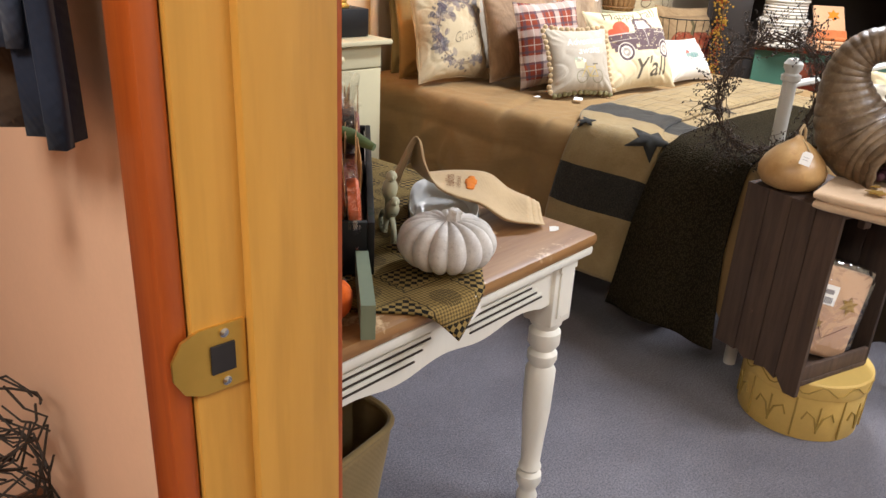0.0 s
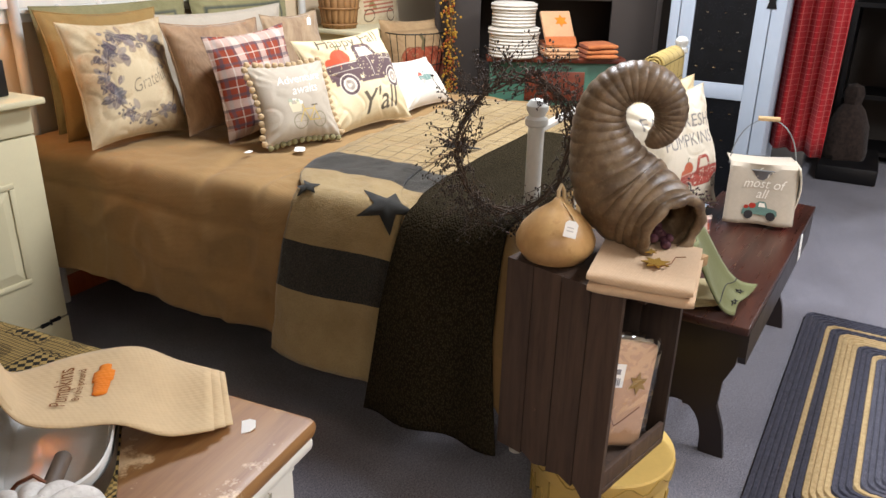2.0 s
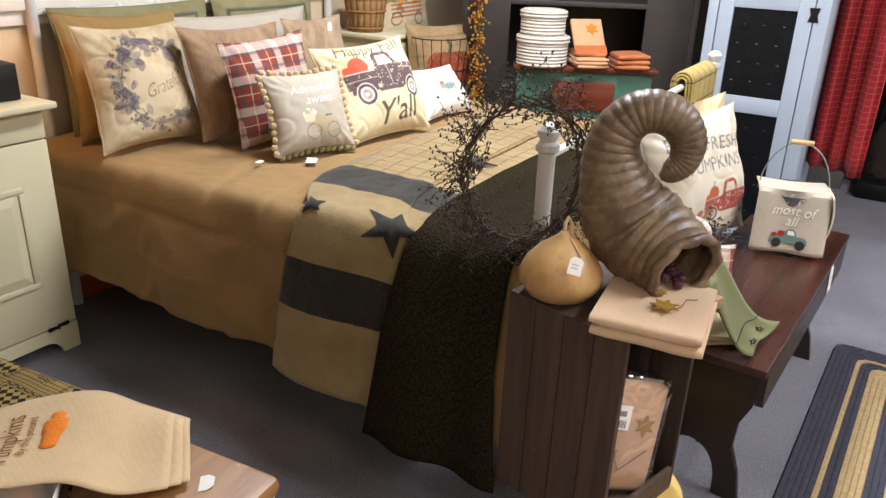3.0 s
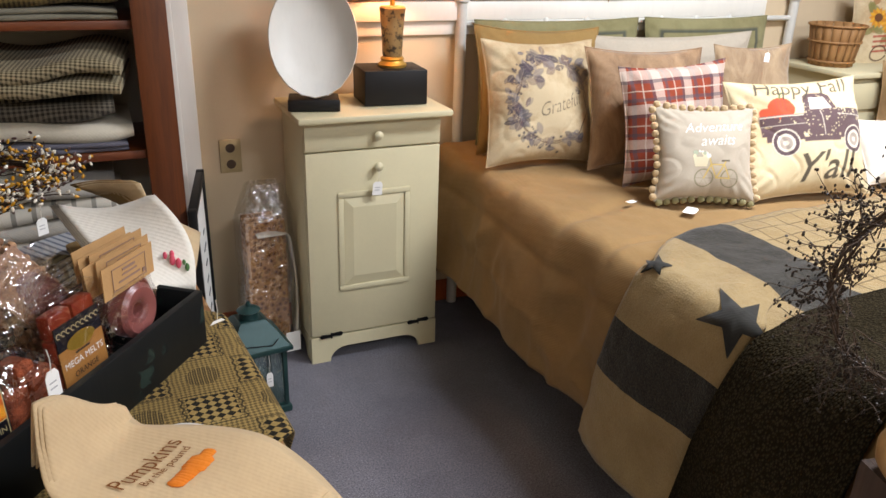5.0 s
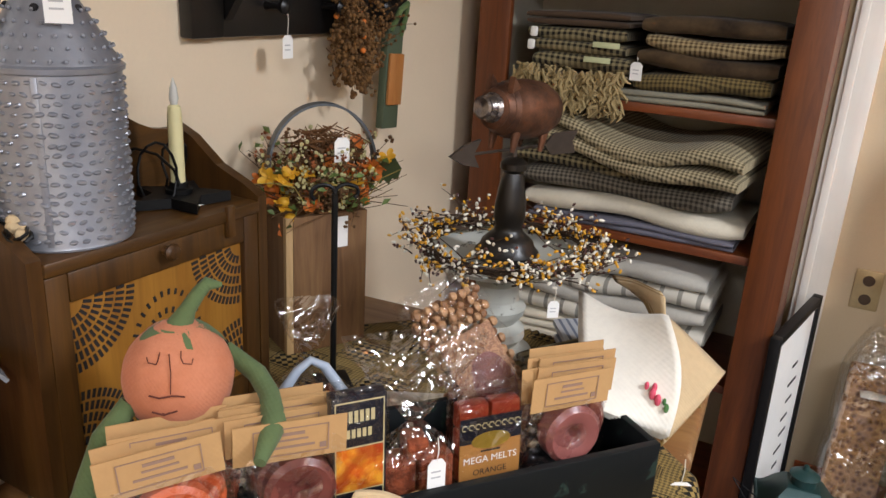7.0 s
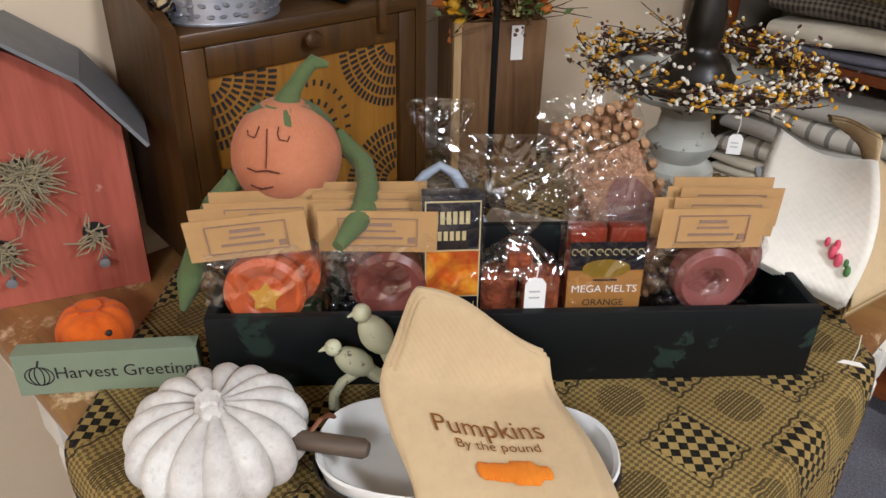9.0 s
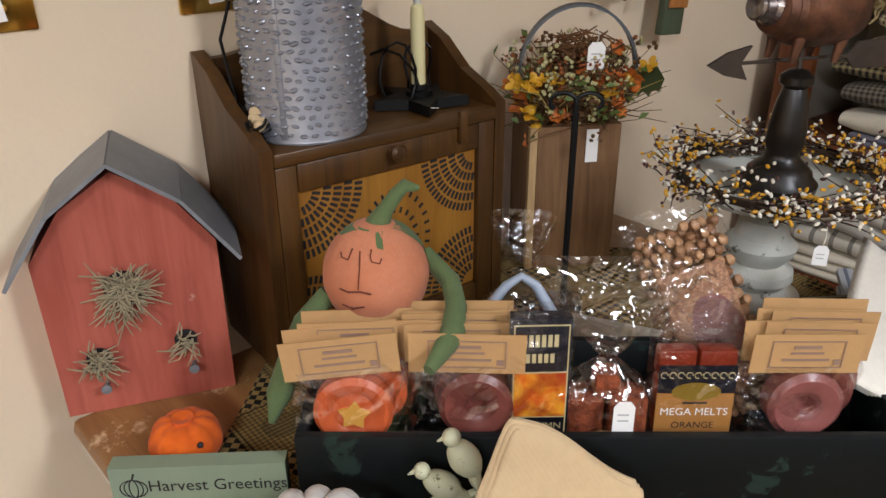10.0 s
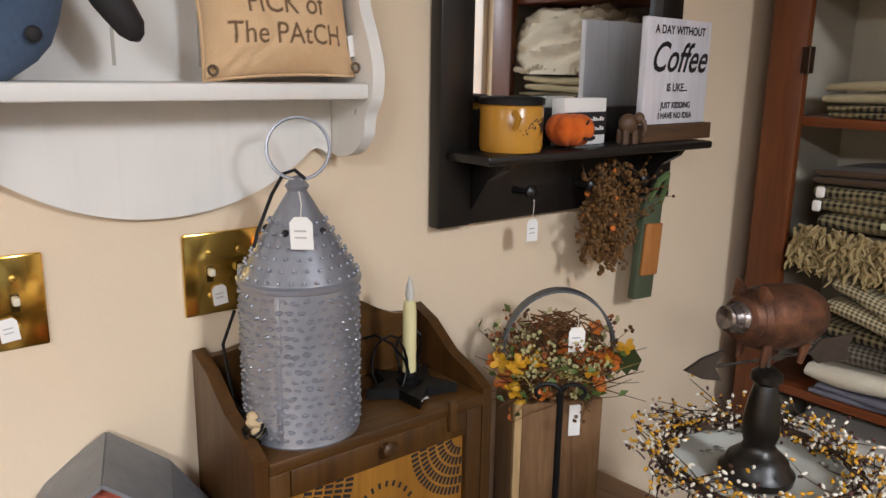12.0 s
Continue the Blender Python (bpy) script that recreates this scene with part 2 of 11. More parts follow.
def carpet_mat():
    n = Net("carpet")
    g = n.noise(190, 4, 0.75)
    f = n.noise(2.2, 5)
    d = n.noise(60, 3)
    col = n.mix(n.ramp(g, 0.3, 0.7), lin("3a383f"), lin("96949c"))
    col = n.mix(n.math("MULTIPLY", n.ramp(f, 0.4, 0.62), 0.45), col, lin("4a4850"))
    col = n.mix(n.math("MULTIPLY", n.ramp(d, 0.55, 0.75), 0.25), col, lin("8b8894"))
    return n.done(col, 0.97, 0, n.bump(g, 0.8, 0.004), 0.1, 0.2)


CARPET = carpet_mat()
CASING = wood("casing_wood", "9a4416", "b85a1e", 0.4, 1, "z")
JAMB = wood("jamb_wood", "bd8a3a", "d09c48", 0.42, 0.5, "z", 0.15)
WHITE = painted("white_paint", "e8e4da", "8a6f50", 0.45, 0.74)
CREAM = plain("cream_paint", "cfc6a2", 0.42, 0, 0.05, 3, 0.15, 120)
BLACK = painted("black_paint", "0e0d0e", "4a382c", 0.5, 0.76, 14, 0.35)
BRASS = plain("brass", "dcb45a", 0.42, 0.9, 0.12, 9, 0.15, 40)
POLISHED = plain("polished_brass", "d9b35c", 0.17, 1.0, 0.06, 5, 0.04, 30)
CHROME = plain("chrome", "c9c9c6", 0.15, 1.0, 0.05)
IRON = plain("black_iron", "0f0f0f", 0.5, 0.4, 0.2, 20, 0.4, 120)
REDWOOD = wood("red_brown_wood", "54290f", "7d431d", 0.4, 1, "z")
REDWOOD_X = wood("red_brown_board", "5f2d14", "8a4820", 0.4, 1, "x")
PAPER = plain("white_paper", "eeece6", 0.7, 0, 0.03)
INK = plain("black_ink", "1f1b1c", 0.7, 0, 0.1)
TABLE_WOOD = wood("tabletop_wood", "7d5230", "b0854f", 0.42, 0.8, "x", 0.25, "d2b48c", 0.585)
TABLE_WHITE = painted("table_white_paint", "e3e0d4", "4a3b2c", 0.45, 0.68, 22)

# ---- the setting ----
XW, YN, XE, YS, TH = 3.665, 5.42, 10.2, 0.3, 0.1
DOOR_A, DOOR_B, DOOR_H = 2.09, 2.995, 2.03


def structure():
    bm = B()
    span(bm, (1.5, YS - 0.15, -0.1), (XE + 0.15, YN + 0.15, 0))
    solo("floor", bm, CARPET, I4, "grey-blue loop pile carpet across the shop floor", "floor", kind="structure")
    bm = B()
    span(bm, (1.5, YS - 0.15, CEIL), (XE + 0.15, YN + 0.15, CEIL + 0.1))
    solo("ceiling", bm, CEIL_M, I4, "plain off-white painted ceiling", "ceiling", kind="structure")
    bm = B()
    span(bm, (XW - TH, DOOR_B + 0.02, 0), (XW, YN, CEIL))
    span(bm, (XW - TH, YS, 0), (XW, DOOR_A - 0.02, CEIL))
    span(bm, (XW - TH, DOOR_A - 0.02, DOOR_H + 0.02), (XW, DOOR_B + 0.02, CEIL))
    solo("wall_west", bm, WALL, I4, "cream painted wall with a doorway through it", "wall", kind="structure")
    bm = B()
    span(bm, (XW - TH - 0.012, DOOR_B + 0.02, 0), (XW - TH - 0.003, YN, CEIL))
    span(bm, (XW - TH - 0.012, YS, 0), (XW - TH - 0.003, DOOR_A - 0.02, CEIL))
    solo("wall_hall_face", bm, WALL_HALL, I4, "peach painted wall face of the outer room", "wall", kind="structure")
    bm = B()
    span(bm, (1.4, YN, 0), (XE + 0.15, YN + 0.15, CEIL))
    solo("wall_north", bm, WALL_N, I4, "tan painted wall behind the bed", "wall", kind="structure")
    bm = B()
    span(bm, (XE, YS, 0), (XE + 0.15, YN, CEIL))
    # dark colour here keeps bounced light out of the room's shadows
    solo("wall_east", bm, plain("low_bounce_wall", "3a3530", 0.8, 0, 0.06, 3), I4, "far wall of the shop, coloured dark to cut bounced light", "wall", kind="structure")
    bm = B()
    span(bm, (1.4, YS - 0.15, 0), (XE + 0.15, YS, CEIL))
    solo("wall_south", bm, WALL, I4, "cream painted wall", "wall", kind="structure")
    bm = B()
    span(bm, (1.35, YS, 0), (1.5, YN, CEIL))
    solo("wall_outer_room", bm, WALL_HALL, I4, "peach painted wall of the outer room", "wall", kind="structure")
    # door lining with its stop and casing
    d = thing("door_frame", pose(XW, 0, 0), "golden stained wooden door frame with a brass strike plate", "door frame", kind="structure")
    for nm, ya, yb in (("jamb", DOOR_B, DOOR_B + 0.02), ("jamb", DOOR_A - 0.02, DOOR_A)):
        bm = B()
        span(bm, (-TH - 0.012, ya, 0), (0.012, yb, DOOR_H + 0.02), 0.002)
        part(nm, bm, JAMB, d)
    bm = B()
    span(bm, (-TH - 0.012, DOOR_A, DOOR_H), (0.012, DOOR_B, DOOR_H + 0.02))
    part("head", bm, JAMB, d)
    for y0, y1 in ((DOOR_B - 0.012, DOOR_B), (DOOR_A, DOOR_A + 0.012)):
        bm = B()
        span(bm, (-0.068, y0, 0), (0.0125, y1, DOOR_H), 0.002)
        part("door_stop", bm, JAMB, d)
    for xa, xb in ((-TH - 0.033, -TH - 0.0125), (0.0125, 0.03)):
        for ya, yb in ((DOOR_B + 0.004, DOOR_B + 0.05), (DOOR_A - 0.05, DOOR_A - 0.004)):
            bm = B()
            span(bm, (xa, ya, 0), (xb, yb, DOOR_H + 0.075), 0.005)
            part("casing", bm, CASING, d, "orange-brown stained casing")
        bm = B()
        span(bm, (xa, DOOR_A - 0.004, DOOR_H + 0.005), (xb, DOOR_B + 0.004, DOOR_H + 0.075), 0.005)
        part("casing", bm, CASING, d)
    p = Matrix.Translation((-0.088, DOOR_B - 0.001, 0.985))
    bm = B()
    prism(bm, [(0.018, -0.028), (0.018, 0.028), (-0.02, 0.028), (-0.034, 0.022), (-0.042, 0.008), (-0.042, -0.008), (-0.034, -0.022), (-0.02, -0.028)], 0.003, p)
    s = part("strike_plate", bm, BRASS, d, "brass strike plate")
    bm = B()
    span(bm, (-0.012, -0.0035, -0.012), (0.008, -0.0015, 0.012), 0, p)
    part("latch_hole", bm, INK, s)
    for dz in (-0.021, 0.021):
        bm = B()
        lathe(bm, [(0.0, 0), (0.003, 0), (0.004, -0.0012), (0, -0.002)], 10, p @ Matrix.Translation((0, -0.0015, dz)) @ pose(0, 0, 0, -90))
        part("screw", bm, CHROME, s)
    # baseboards
    bm = B()
    span(bm, (XW, DOOR_B + 0.08, 0), (XW + 0.014, YN, 0.09), 0.004)
    solo("baseboard", bm, CASING, I4, "brown stained wooden baseboard", "baseboard", kind="structure")
    bm = B()
    span(bm, (4.72, YN - 0.014, 0), (XE, YN, 0.09), 0.004)
    solo("baseboard", bm, CASING, I4, "brown stained wooden baseboard", "baseboard", kind="structure")
    # white casing strip beside the armoire
    bm = B()
    span(bm, (4.615, YN - 0.02, 0.0), (4.70, YN, 2.1), 0.004)
    span(bm, (4.628, YN - 0.027, 0.0), (4.65, YN - 0.0205, 2.1), 0.003)
    solo("trim", bm, WHITE, I4, "white painted vertical door trim", "trim", kind="structure")
    # ceiling fixtures
    first = None
    for lx, ly, lp in LIGHTS:
        if first:
            copy_thing(first, pose(lx, ly, CEIL))
            continue
        first = c = thing("ceiling_light", pose(lx, ly, CEIL), "white box ceiling light with a lit diffuser", "ceiling light", "ceiling lights")
        bm = B()
        for a, b in (((-0.6, -0.22, -0.06), (-0.57, 0.22, -0.001)), ((0.57, -0.22, -0.06), (0.6, 0.22, -0.001)), ((-0.57, -0.22, -0.06), (0.57, -0.19, -0.001)), ((-0.57, 0.19, -0.06), (0.57, 0.22, -0.001))):
            span(bm, a, b)
        part("frame", bm, WHITE, c)
        n = Net("light_diffuser")
        n.put(n.b, "Emission Color", (1, 0.86, 0.7, 1)), n.put(n.b, "Emission Strength", 3.0)
        bm = B()
        span(bm, (-0.57, -0.19, -0.05), (0.57, 0.19, -0.045))
        part("diffuser", bm, n.done((0.8, 0.8, 0.8, 1), 0.5), c)


structure()

# ---- cloth patterns ----
def quilt_mat():
    """Tan quilt: bands by distance along its length, window-pane lines past the last band. Length runs along the mesh's stored u."""
    n = Net("quilt_cloth")
    uv = n.node("ShaderNodeUVMap").outputs[0]
    u, v, w = n.xyz(uv)
    f, g = n.noise(6, 5), n.noise(240, 3)
    tan = n.mix(n.ramp(f, 0.3, 0.7), lin("86704a"), lin("a08a60"))
    dark = n.mix(n.ramp(g, 0.3, 0.7), lin("191814"), lin("34322c"))
    b1 = n.math("MULTIPLY", n.math("GREATER_THAN", u, 0.235), n.math("LESS_THAN", u, 0.372))
    b2 = n.math("MULTIPLY", n.math("GREATER_THAN", u, 0.70), n.math("LESS_THAN", u, 0.895))
    far = n.math("GREATER_THAN", u, 0.905)
    lines = n.math("MAXIMUM", n.stripe(u, 0.062, 0.0045), n.stripe(v, 0.062, 0.0045))
    col = n.mix(n.math("MAXIMUM", b1, b2), tan, dark)
    col = n.mix(n.math("MULTIPLY", lines, far), col, lin("5c4826"))
    col = n.mix(n.math("MULTIPLY", n.ramp(g, 0.45, 0.8), 0.3), col, lin("5d4c30"))
    quilting = n.math("ADD", g, n.math("MULTIPLY", n.noise(38, 3), 1.4))
    return n.done(col, 0.95, 0, n.bump(quilting, 0.7, 0.003), 0.15, 0.2)


def knit_mat():
    n = Net("knit_cloth")
    vo = n.voronoi(150, n.scaled((1, 1.6, 1)))
    f = n.noise(5, 4)
    col = n.mix(n.ramp(vo.outputs[0], 0.1, 0.6), lin("413a2b"), lin("1c170e"))
    col = n.mix(n.math("MULTIPLY", f, 0.4), col, lin("3a311e"))
    return n.done(col, 0.97, 0, n.bump(n.math("MULTIPLY", vo.outputs[0], -1), 1.0, 0.006), 0.05, 0.0)


def plaid_mat(name, base, a, b, c, p=0.12):
    """Tartan in x and z: broad bands of a edged by b, crossed over the base, thin lines of c."""
    n = Net(name)
    x, y, z = n.xyz()
    col = n.mix(0, lin(base), lin(base))
    for s in (x, z):
        s = n.math("ADD", s, n.math("MULTIPLY", n.math("SUBTRACT", n.noise(9, 2), 0.5), 0.012))
        col = n.mix(n.math("MULTIPLY", n.stripe(s, p, p * 0.10), 0.55), col, lin(b))
        col = n.mix(n.math("MULTIPLY", n.stripe(s, p, p * 0.28, -p * 0.10), 0.48), col, lin(a))
        col = n.mix(n.math("MULTIPLY", n.stripe(s, p, p * 0.10, -p * 0.46), 0.55), col, lin(b))
        col = n.mix(n.math("MULTIPLY", n.stripe(s, p, p * 0.04, -p * 0.75), 0.55), col, lin(c))
    g = n.noise(260, 3)
    col = n.mix(n.math("MULTIPLY", n.ramp(g, 0.4, 0.8), 0.2), col, lin("403028"))
    return n.done(col, 0.9, 0, n.bump(g, 0.5, 0.002), 0.2, 0.15)


def velvet_mat(name="velvet_cloth", dark="6a543c", pale="98805f"):
    n = Net(name)
    f = n.noise(7, 5, 0.7, n.scaled((1, 1, 0.6)), 1.2)
    col = n.mix(n.ramp(f, 0.35, 0.65), lin(dark), lin(pale))
    return n.done(col, 0.7, 0, n.bump(f, 0.5, 0.01), 0.3, 0.5)


def print_mat(name, base, blot):
    """Ivory cloth tinted with soft tan blots."""
    n = Net(name)
    f, g = n.noise(5, 5, 0.7), n.noise(320, 3)
    col = n.mix(n.ramp(f, 0.42, 0.68), lin(base), lin(blot))
    return n.done(col, 0.92, 0, n.bump(g, 0.5, 0.0015), 0.15, 0.06)


class Print:
    """A cloth print: colours and cover on a fine grid over x from -w/2 to w/2 and z from 0 to h."""

    def __init__(self, w, h, n=150, over=2):
        self.w, self.h, self.n, self.k = w, h, n, over
        m = (n + 1) * over
        self.m = m
        self.x = ((np.arange(m) + 0.5) / over - 0.5) / n * w - w / 2
        self.z = ((np.arange(m) + 0.5) / over - 0.5) / n * h
        self.rgb, self.a = np.zeros((m, m, 3)), np.zeros((m, m))

    def put(self, mask, sl, color, alpha=1.0, worn=0.0):
        i, j = sl
        if worn:
            sub = np.array([[noise.noise((x * 160, z * 160, worn)) + 0.6 * noise.noise((x * 45, z * 45, 9)) for z in self.z[j]] for x in self.x[i]])
            mask = mask & (sub > -0.45)
        a = np.where(mask, alpha, 0.0)
        old = self.a[i, j]
        new_a = a + old * (1 - a)
        c = np.array(lin(color)[:3])
        part_ = np.where(new_a > 0, a / np.maximum(new_a, 1e-6), 0)[..., None]
        self.rgb[i, j] = self.rgb[i, j] * (1 - part_) + c * part_
        self.a[i, j] = new_a

    def window(self, pts):
        xs, zs = [p[0] for p in pts], [p[1] for p in pts]
        i0, i1 = np.searchsorted(self.x, (min(xs), max(xs)))
        j0, j1 = np.searchsorted(self.z, (min(zs), max(zs)))
        return slice(int(i0), int(i1)), slice(int(j0), int(j1))

    def fill(self, pts, color, alpha=1.0, worn=0.0):
        i, j = self.window(pts)
        X, Z = np.meshgrid(self.x[i], self.z[j], indexing="ij")
        if not X.size:
            return
        inside = np.zeros(X.shape, bool)
        for (xa, za), (xb, zb) in zip(pts, pts[1:] + pts[:1]):
            if za != zb:
                inside ^= ((za > Z) != (zb > Z)) & (X < (xb - xa) * (Z - za) / (zb - za) + xa)
        self.put(inside, (i, j), color, alpha, worn)

    def line(self, pts, width, color, alpha=1.0):
        for (xa, za), (xb, zb) in zip(pts, pts[1:]):
            d = max(1e-6, math.hypot(xb - xa, zb - za))
            ux, uz = (xb - xa) / d * width / 2, (zb - za) / d * width / 2
            self.fill([(xa - ux - uz, za - uz + ux), (xb + ux - uz, zb + uz + ux), (xb + ux + uz, zb + uz - ux), (xa - ux + uz, za - uz - ux)], color, alpha)

    def words(self, s, size, x, z, color, shear=0.0, wide=1.0, turn=0.0, alpha=1.0, bold=0.0):
        bm = lettering(s, size, Matrix.Translation((x, 0, z)) @ pose(0, 0, 0, 0, -turn), 0, shear, wide, None, bold)
        bmesh.ops.triangulate(bm, faces=bm.faces)
        for f in bm.faces:
            self.fill([(v.co.x, v.co.z) for v in f.verts], color, alpha)
        bm.free()

    def cloth(self, bm_f, name, material):
        """The printed face as a mesh: bm_f(u, v) gives its points."""
        n, k = self.n, self.k
        a = self.a.reshape(n + 1, k, n + 1, k).mean((1, 3))
        c = (self.rgb * self.a[..., None]).reshape(n + 1, k, n + 1, k, 3).mean((1, 3)) / np.maximum(a, 1e-6)[..., None]
        vs = [bm_f(i / n, j / n) for i in range(n + 1) for j in range(n + 1)]
        fs = [(i * (n + 1) + j, (i + 1) * (n + 1) + j, (i + 1) * (n + 1) + j + 1, i * (n + 1) + j + 1) for i in range(n) for j in range(n)]
        me = bpy.data.meshes.new(name)
        me.from_pydata(vs, [], fs)
        lay = me.color_attributes.new("print", "FLOAT_COLOR", "POINT")
        lay.data.foreach_set("color", np.concatenate((c, a[..., None]), 2).astype(np.float32).ravel())
        me.shade_smooth()
        me.materials.append(material)
        return new(name, me)


def printed_cloth(name, base, blot, rough=0.92):
    """Woven cloth under a worn print that is dyed into it."""
    n = Net(name)
    at = n.node("ShaderNodeVertexColor")
    at.layer_name = "print"
    f, g = n.noise(6, 5, 0.7), n.noise(420, 3)
    col = n.mix(n.ramp(f, 0.45, 0.72), lin(base), lin(blot))
    x, y, z = n.xyz()
    weave = n.math("MULTIPLY", n.math("SINE", n.math("MULTIPLY", x, 1500)), n.math("SINE", n.math("MULTIPLY", z, 1500)))
    ink = n.math("MULTIPLY", at.outputs[1], n.math("ADD", 0.84, n.math("MULTIPLY", g, 0.2)))
    col = n.mix(ink, col, at.outputs[0])
    col = n.mix(n.math("MULTIPLY", n.ramp(g, 0.45, 0.8), 0.18), col, shade(lin(blot), 0.6))
    return n.done(col, rough, 0, n.bump(n.math("ADD", g, n.math("MULTIPLY", weave, 0.2)), 0.5, 0.0012), 0.15, 0.1)


SPREAD = fabric("bedspread_cloth", "92744a", None, 500, 0.12, 3.0, 0.6)
QUILT, KNIT = quilt_mat(), knit_mat()
STAR_M = fabric("star_patch_cloth", "2b2a26", None, 500)
TAN_CLOTH = fabric("tan_cloth", "957848")
OLIVE_CLOTH = fabric("olive_cloth", "8b8560")
IVORY = printed_cloth("ivory_cloth", "cbb996", "a3855e")
IVORY_TRUCK = printed_cloth("ivory_print_cloth", "dacaa4", "c6ad82")
OLIVE_PRINT = printed_cloth("olive_print_cloth", "8b8560", "7a7450")
OATMEAL_PRINT = printed_cloth("oatmeal_print_cloth", "b5aa98", "a89c88")
WHITE_PRINT = printed_cloth("white_print_cloth", "ddd5c6", "cfc4b0")
KHAKI = fabric("khaki_yarn", "8b8560")
OATMEAL = fabric("oatmeal_cloth", "b5aa98", None, 600, 0.08)
PLAID = plaid_mat("plaid_cloth", "8f3f28", "ddd2c2", "454a55", "d6cbb9", 0.105)
VELVET = velvet_mat("velvet_cloth", "7a5c3e", "a58562")
LINEN = fabric("natural_linen", "c2a983", None, 650, 0.08)
PLUM = fabric("plum_print", "594858", None, 500)
BLUEGREY = fabric("blue_grey_print", "66646e", None, 500)
TWIGC = fabric("brown_print", "6b4f3a", None, 500)
ORANGE_P = fabric("orange_print", "c9431a", "d96a26", 500)
ORANGE_S = fabric("orange_embroidery", "d9701c", "e08a2c", 900)
GREEN_P = fabric("green_print", "5f7146", None, 500)
RED_P = fabric("red_print", "9c2f22", None, 500)
WHITE_P = fabric("white_print", "e6e0d2", None, 500, 0.05)
TEAL_P = fabric("teal_print", "5f7a70", None, 500)
RUST = fabric("rust_embroidery", "7a4a22", None, 900)
LEAF_S = fabric("leaf_embroidery", "8a6a22", "a37a1e", 900)


# ---- the bed ----
BX0, BX1, BY0, BY1, BH = 5.575, 7.19, 3.50, 5.36, 0.672


def round_edge(d, r=0.05, flare=0.2):
    """How far out and down a cloth hangs d past an edge."""
    k = r * (1 - math.exp(-d / r))
    return k + flare * max(0, d - k), max(0.0, d - k)


def bed():
    o = Vector((6.38, 4.43, 0))
    W = Matrix.Translation(-o)
    b = thing("bed", Matrix.Translation(o), "white iron bed frame with finial-topped posts, fully made up", "bed")
    white = plain("white_enamel", "cdccc4", 0.35, 0, 0.06, 8, 0.2, 80)
    bm = B()
    span(bm, (BX0 + 0.03, BY0 + 0.03, 0.33), (BX1 - 0.03, BY1 - 0.02, BH - 0.02), 0.05)
    part("mattress", bm, OATMEAL, b, m=W)
    bm = B()
    span(bm, (BX0 + 0.05, BY0 + 0.04, 0.22), (BX1 - 0.05, BY1 - 0.03, 0.325), 0.01)
    part("box_spring", bm, TAN_CLOTH, b, m=W)
    for x in (BX0 + 0.055, BX1 + 0.02):
        for y, h in ((3.455, 0.96), (5.39, 1.19)):
            bm = B()
            lathe(bm, [(0.02, 0), (0.02, h - 0.02), (0.028, h - 0.015), (0.028, h), (0.018, h + 0.006), (0.026, h + 0.02), (0.027, h + 0.032), (0.018, h + 0.045), (0, h + 0.05)], 16, Matrix.Translation((x, y, 0)))
            part("post", bm, white, b, m=W)
    for y, zs in ((3.455, (0.93, 0.40)), (5.39, (1.10, 0.55))):
        for z in zs:
            bm = B()
            tube(bm, [(BX0 + 0.05 + (BX1 - BX0 - 0.03) * i / 12, y, z) for i in range(13)], 0.011)
            part("rail", bm, white, b, m=W)
        for i in (range(1, 9) if y > 5 else (2, 5, 7)):
            x = BX0 + 0.05 + (BX1 - BX0 - 0.03) * i / 9
            bm = B()
            tube(bm, [(x, y, zs[1]), (x, y, zs[0])], 0.006)
            part("spindle", bm, white, b, m=W)
            bm = B()
            ball(bm, (x, y, zs[0]), 0.018, nu=10, nv=8)
            part("knob", bm, white, b, m=W)

    # bedspread
    def spread(u, v):
        a = BX0 - 0.46 + u * (BX1 - BX0 + 0.92)
        y = BY1 + 0.0 - v * (BY1 - BY0 + 0.28)
        da, db = max(BX0 - a, a - BX1, 0), max(BY0 - y, 0)
        sx = -1 if a < BX0 else 1
        ox, dz = round_edge(da, 0.05, 0.16)
        oy, dz2 = round_edge(db, 0.05, 0.1)
        x = min(max(a, BX0), BX1) + sx * ox
        yy = max(y, BY0) - oy
        z = BH - max(dz, dz2) - 0.3 * min(dz, dz2)
        hang = min(1, dz * 4)
        n = noise.noise((x * 2, yy * 3.1, z * 2))
        x += -0.012 * hang * math.sin(yy * 17 + 3 * n) + 0.02 * hang * n
        z += 0.006 * noise.noise((x * 4, yy * 4, 0)) + 0.012 * hang * math.sin(yy * 5 + 2)
        cr = noise.noise((yy * 5.3 + z * 2, z * 4.1 - yy, 4.0))
        x -= (0.016 if yy > 3.95 else 0.002) * hang * (1 - abs(cr) * 3) * (abs(cr) < 0.33)
        z -= 0.007 * (1 - hang) * max(0, 1 - abs(noise.noise((x * 2.2, yy * 4.0, 7.0))) * 7)
        # fold lines from the packet, hanging puckers, dents on top
        for k in (4.02, 4.45, 4.88):
            x -= 0.005 * hang * math.exp(-((yy - k - 0.02 * n) / 0.012) ** 2)
        x += 0.006 * math.exp(-((dz - 0.115 - 0.01 * n) / 0.012) ** 2) - 0.004 * math.exp(-((dz - 0.27) / 0.01) ** 2)
        x += 0.010 * hang * noise.noise((yy * 9, z * 3.5, 2.0)) + 0.004 * hang * noise.noise((yy * 24, z * 8, 6.0))
        z += (1 - hang) * (0.006 * noise.noise((x * 9, yy * 7, 1.0)) + 0.003 * noise.noise((x * 22, yy * 18, 8.0)))
        return (x, yy, z)
    bm = B()
    sheet(bm, 220, 200, spread)
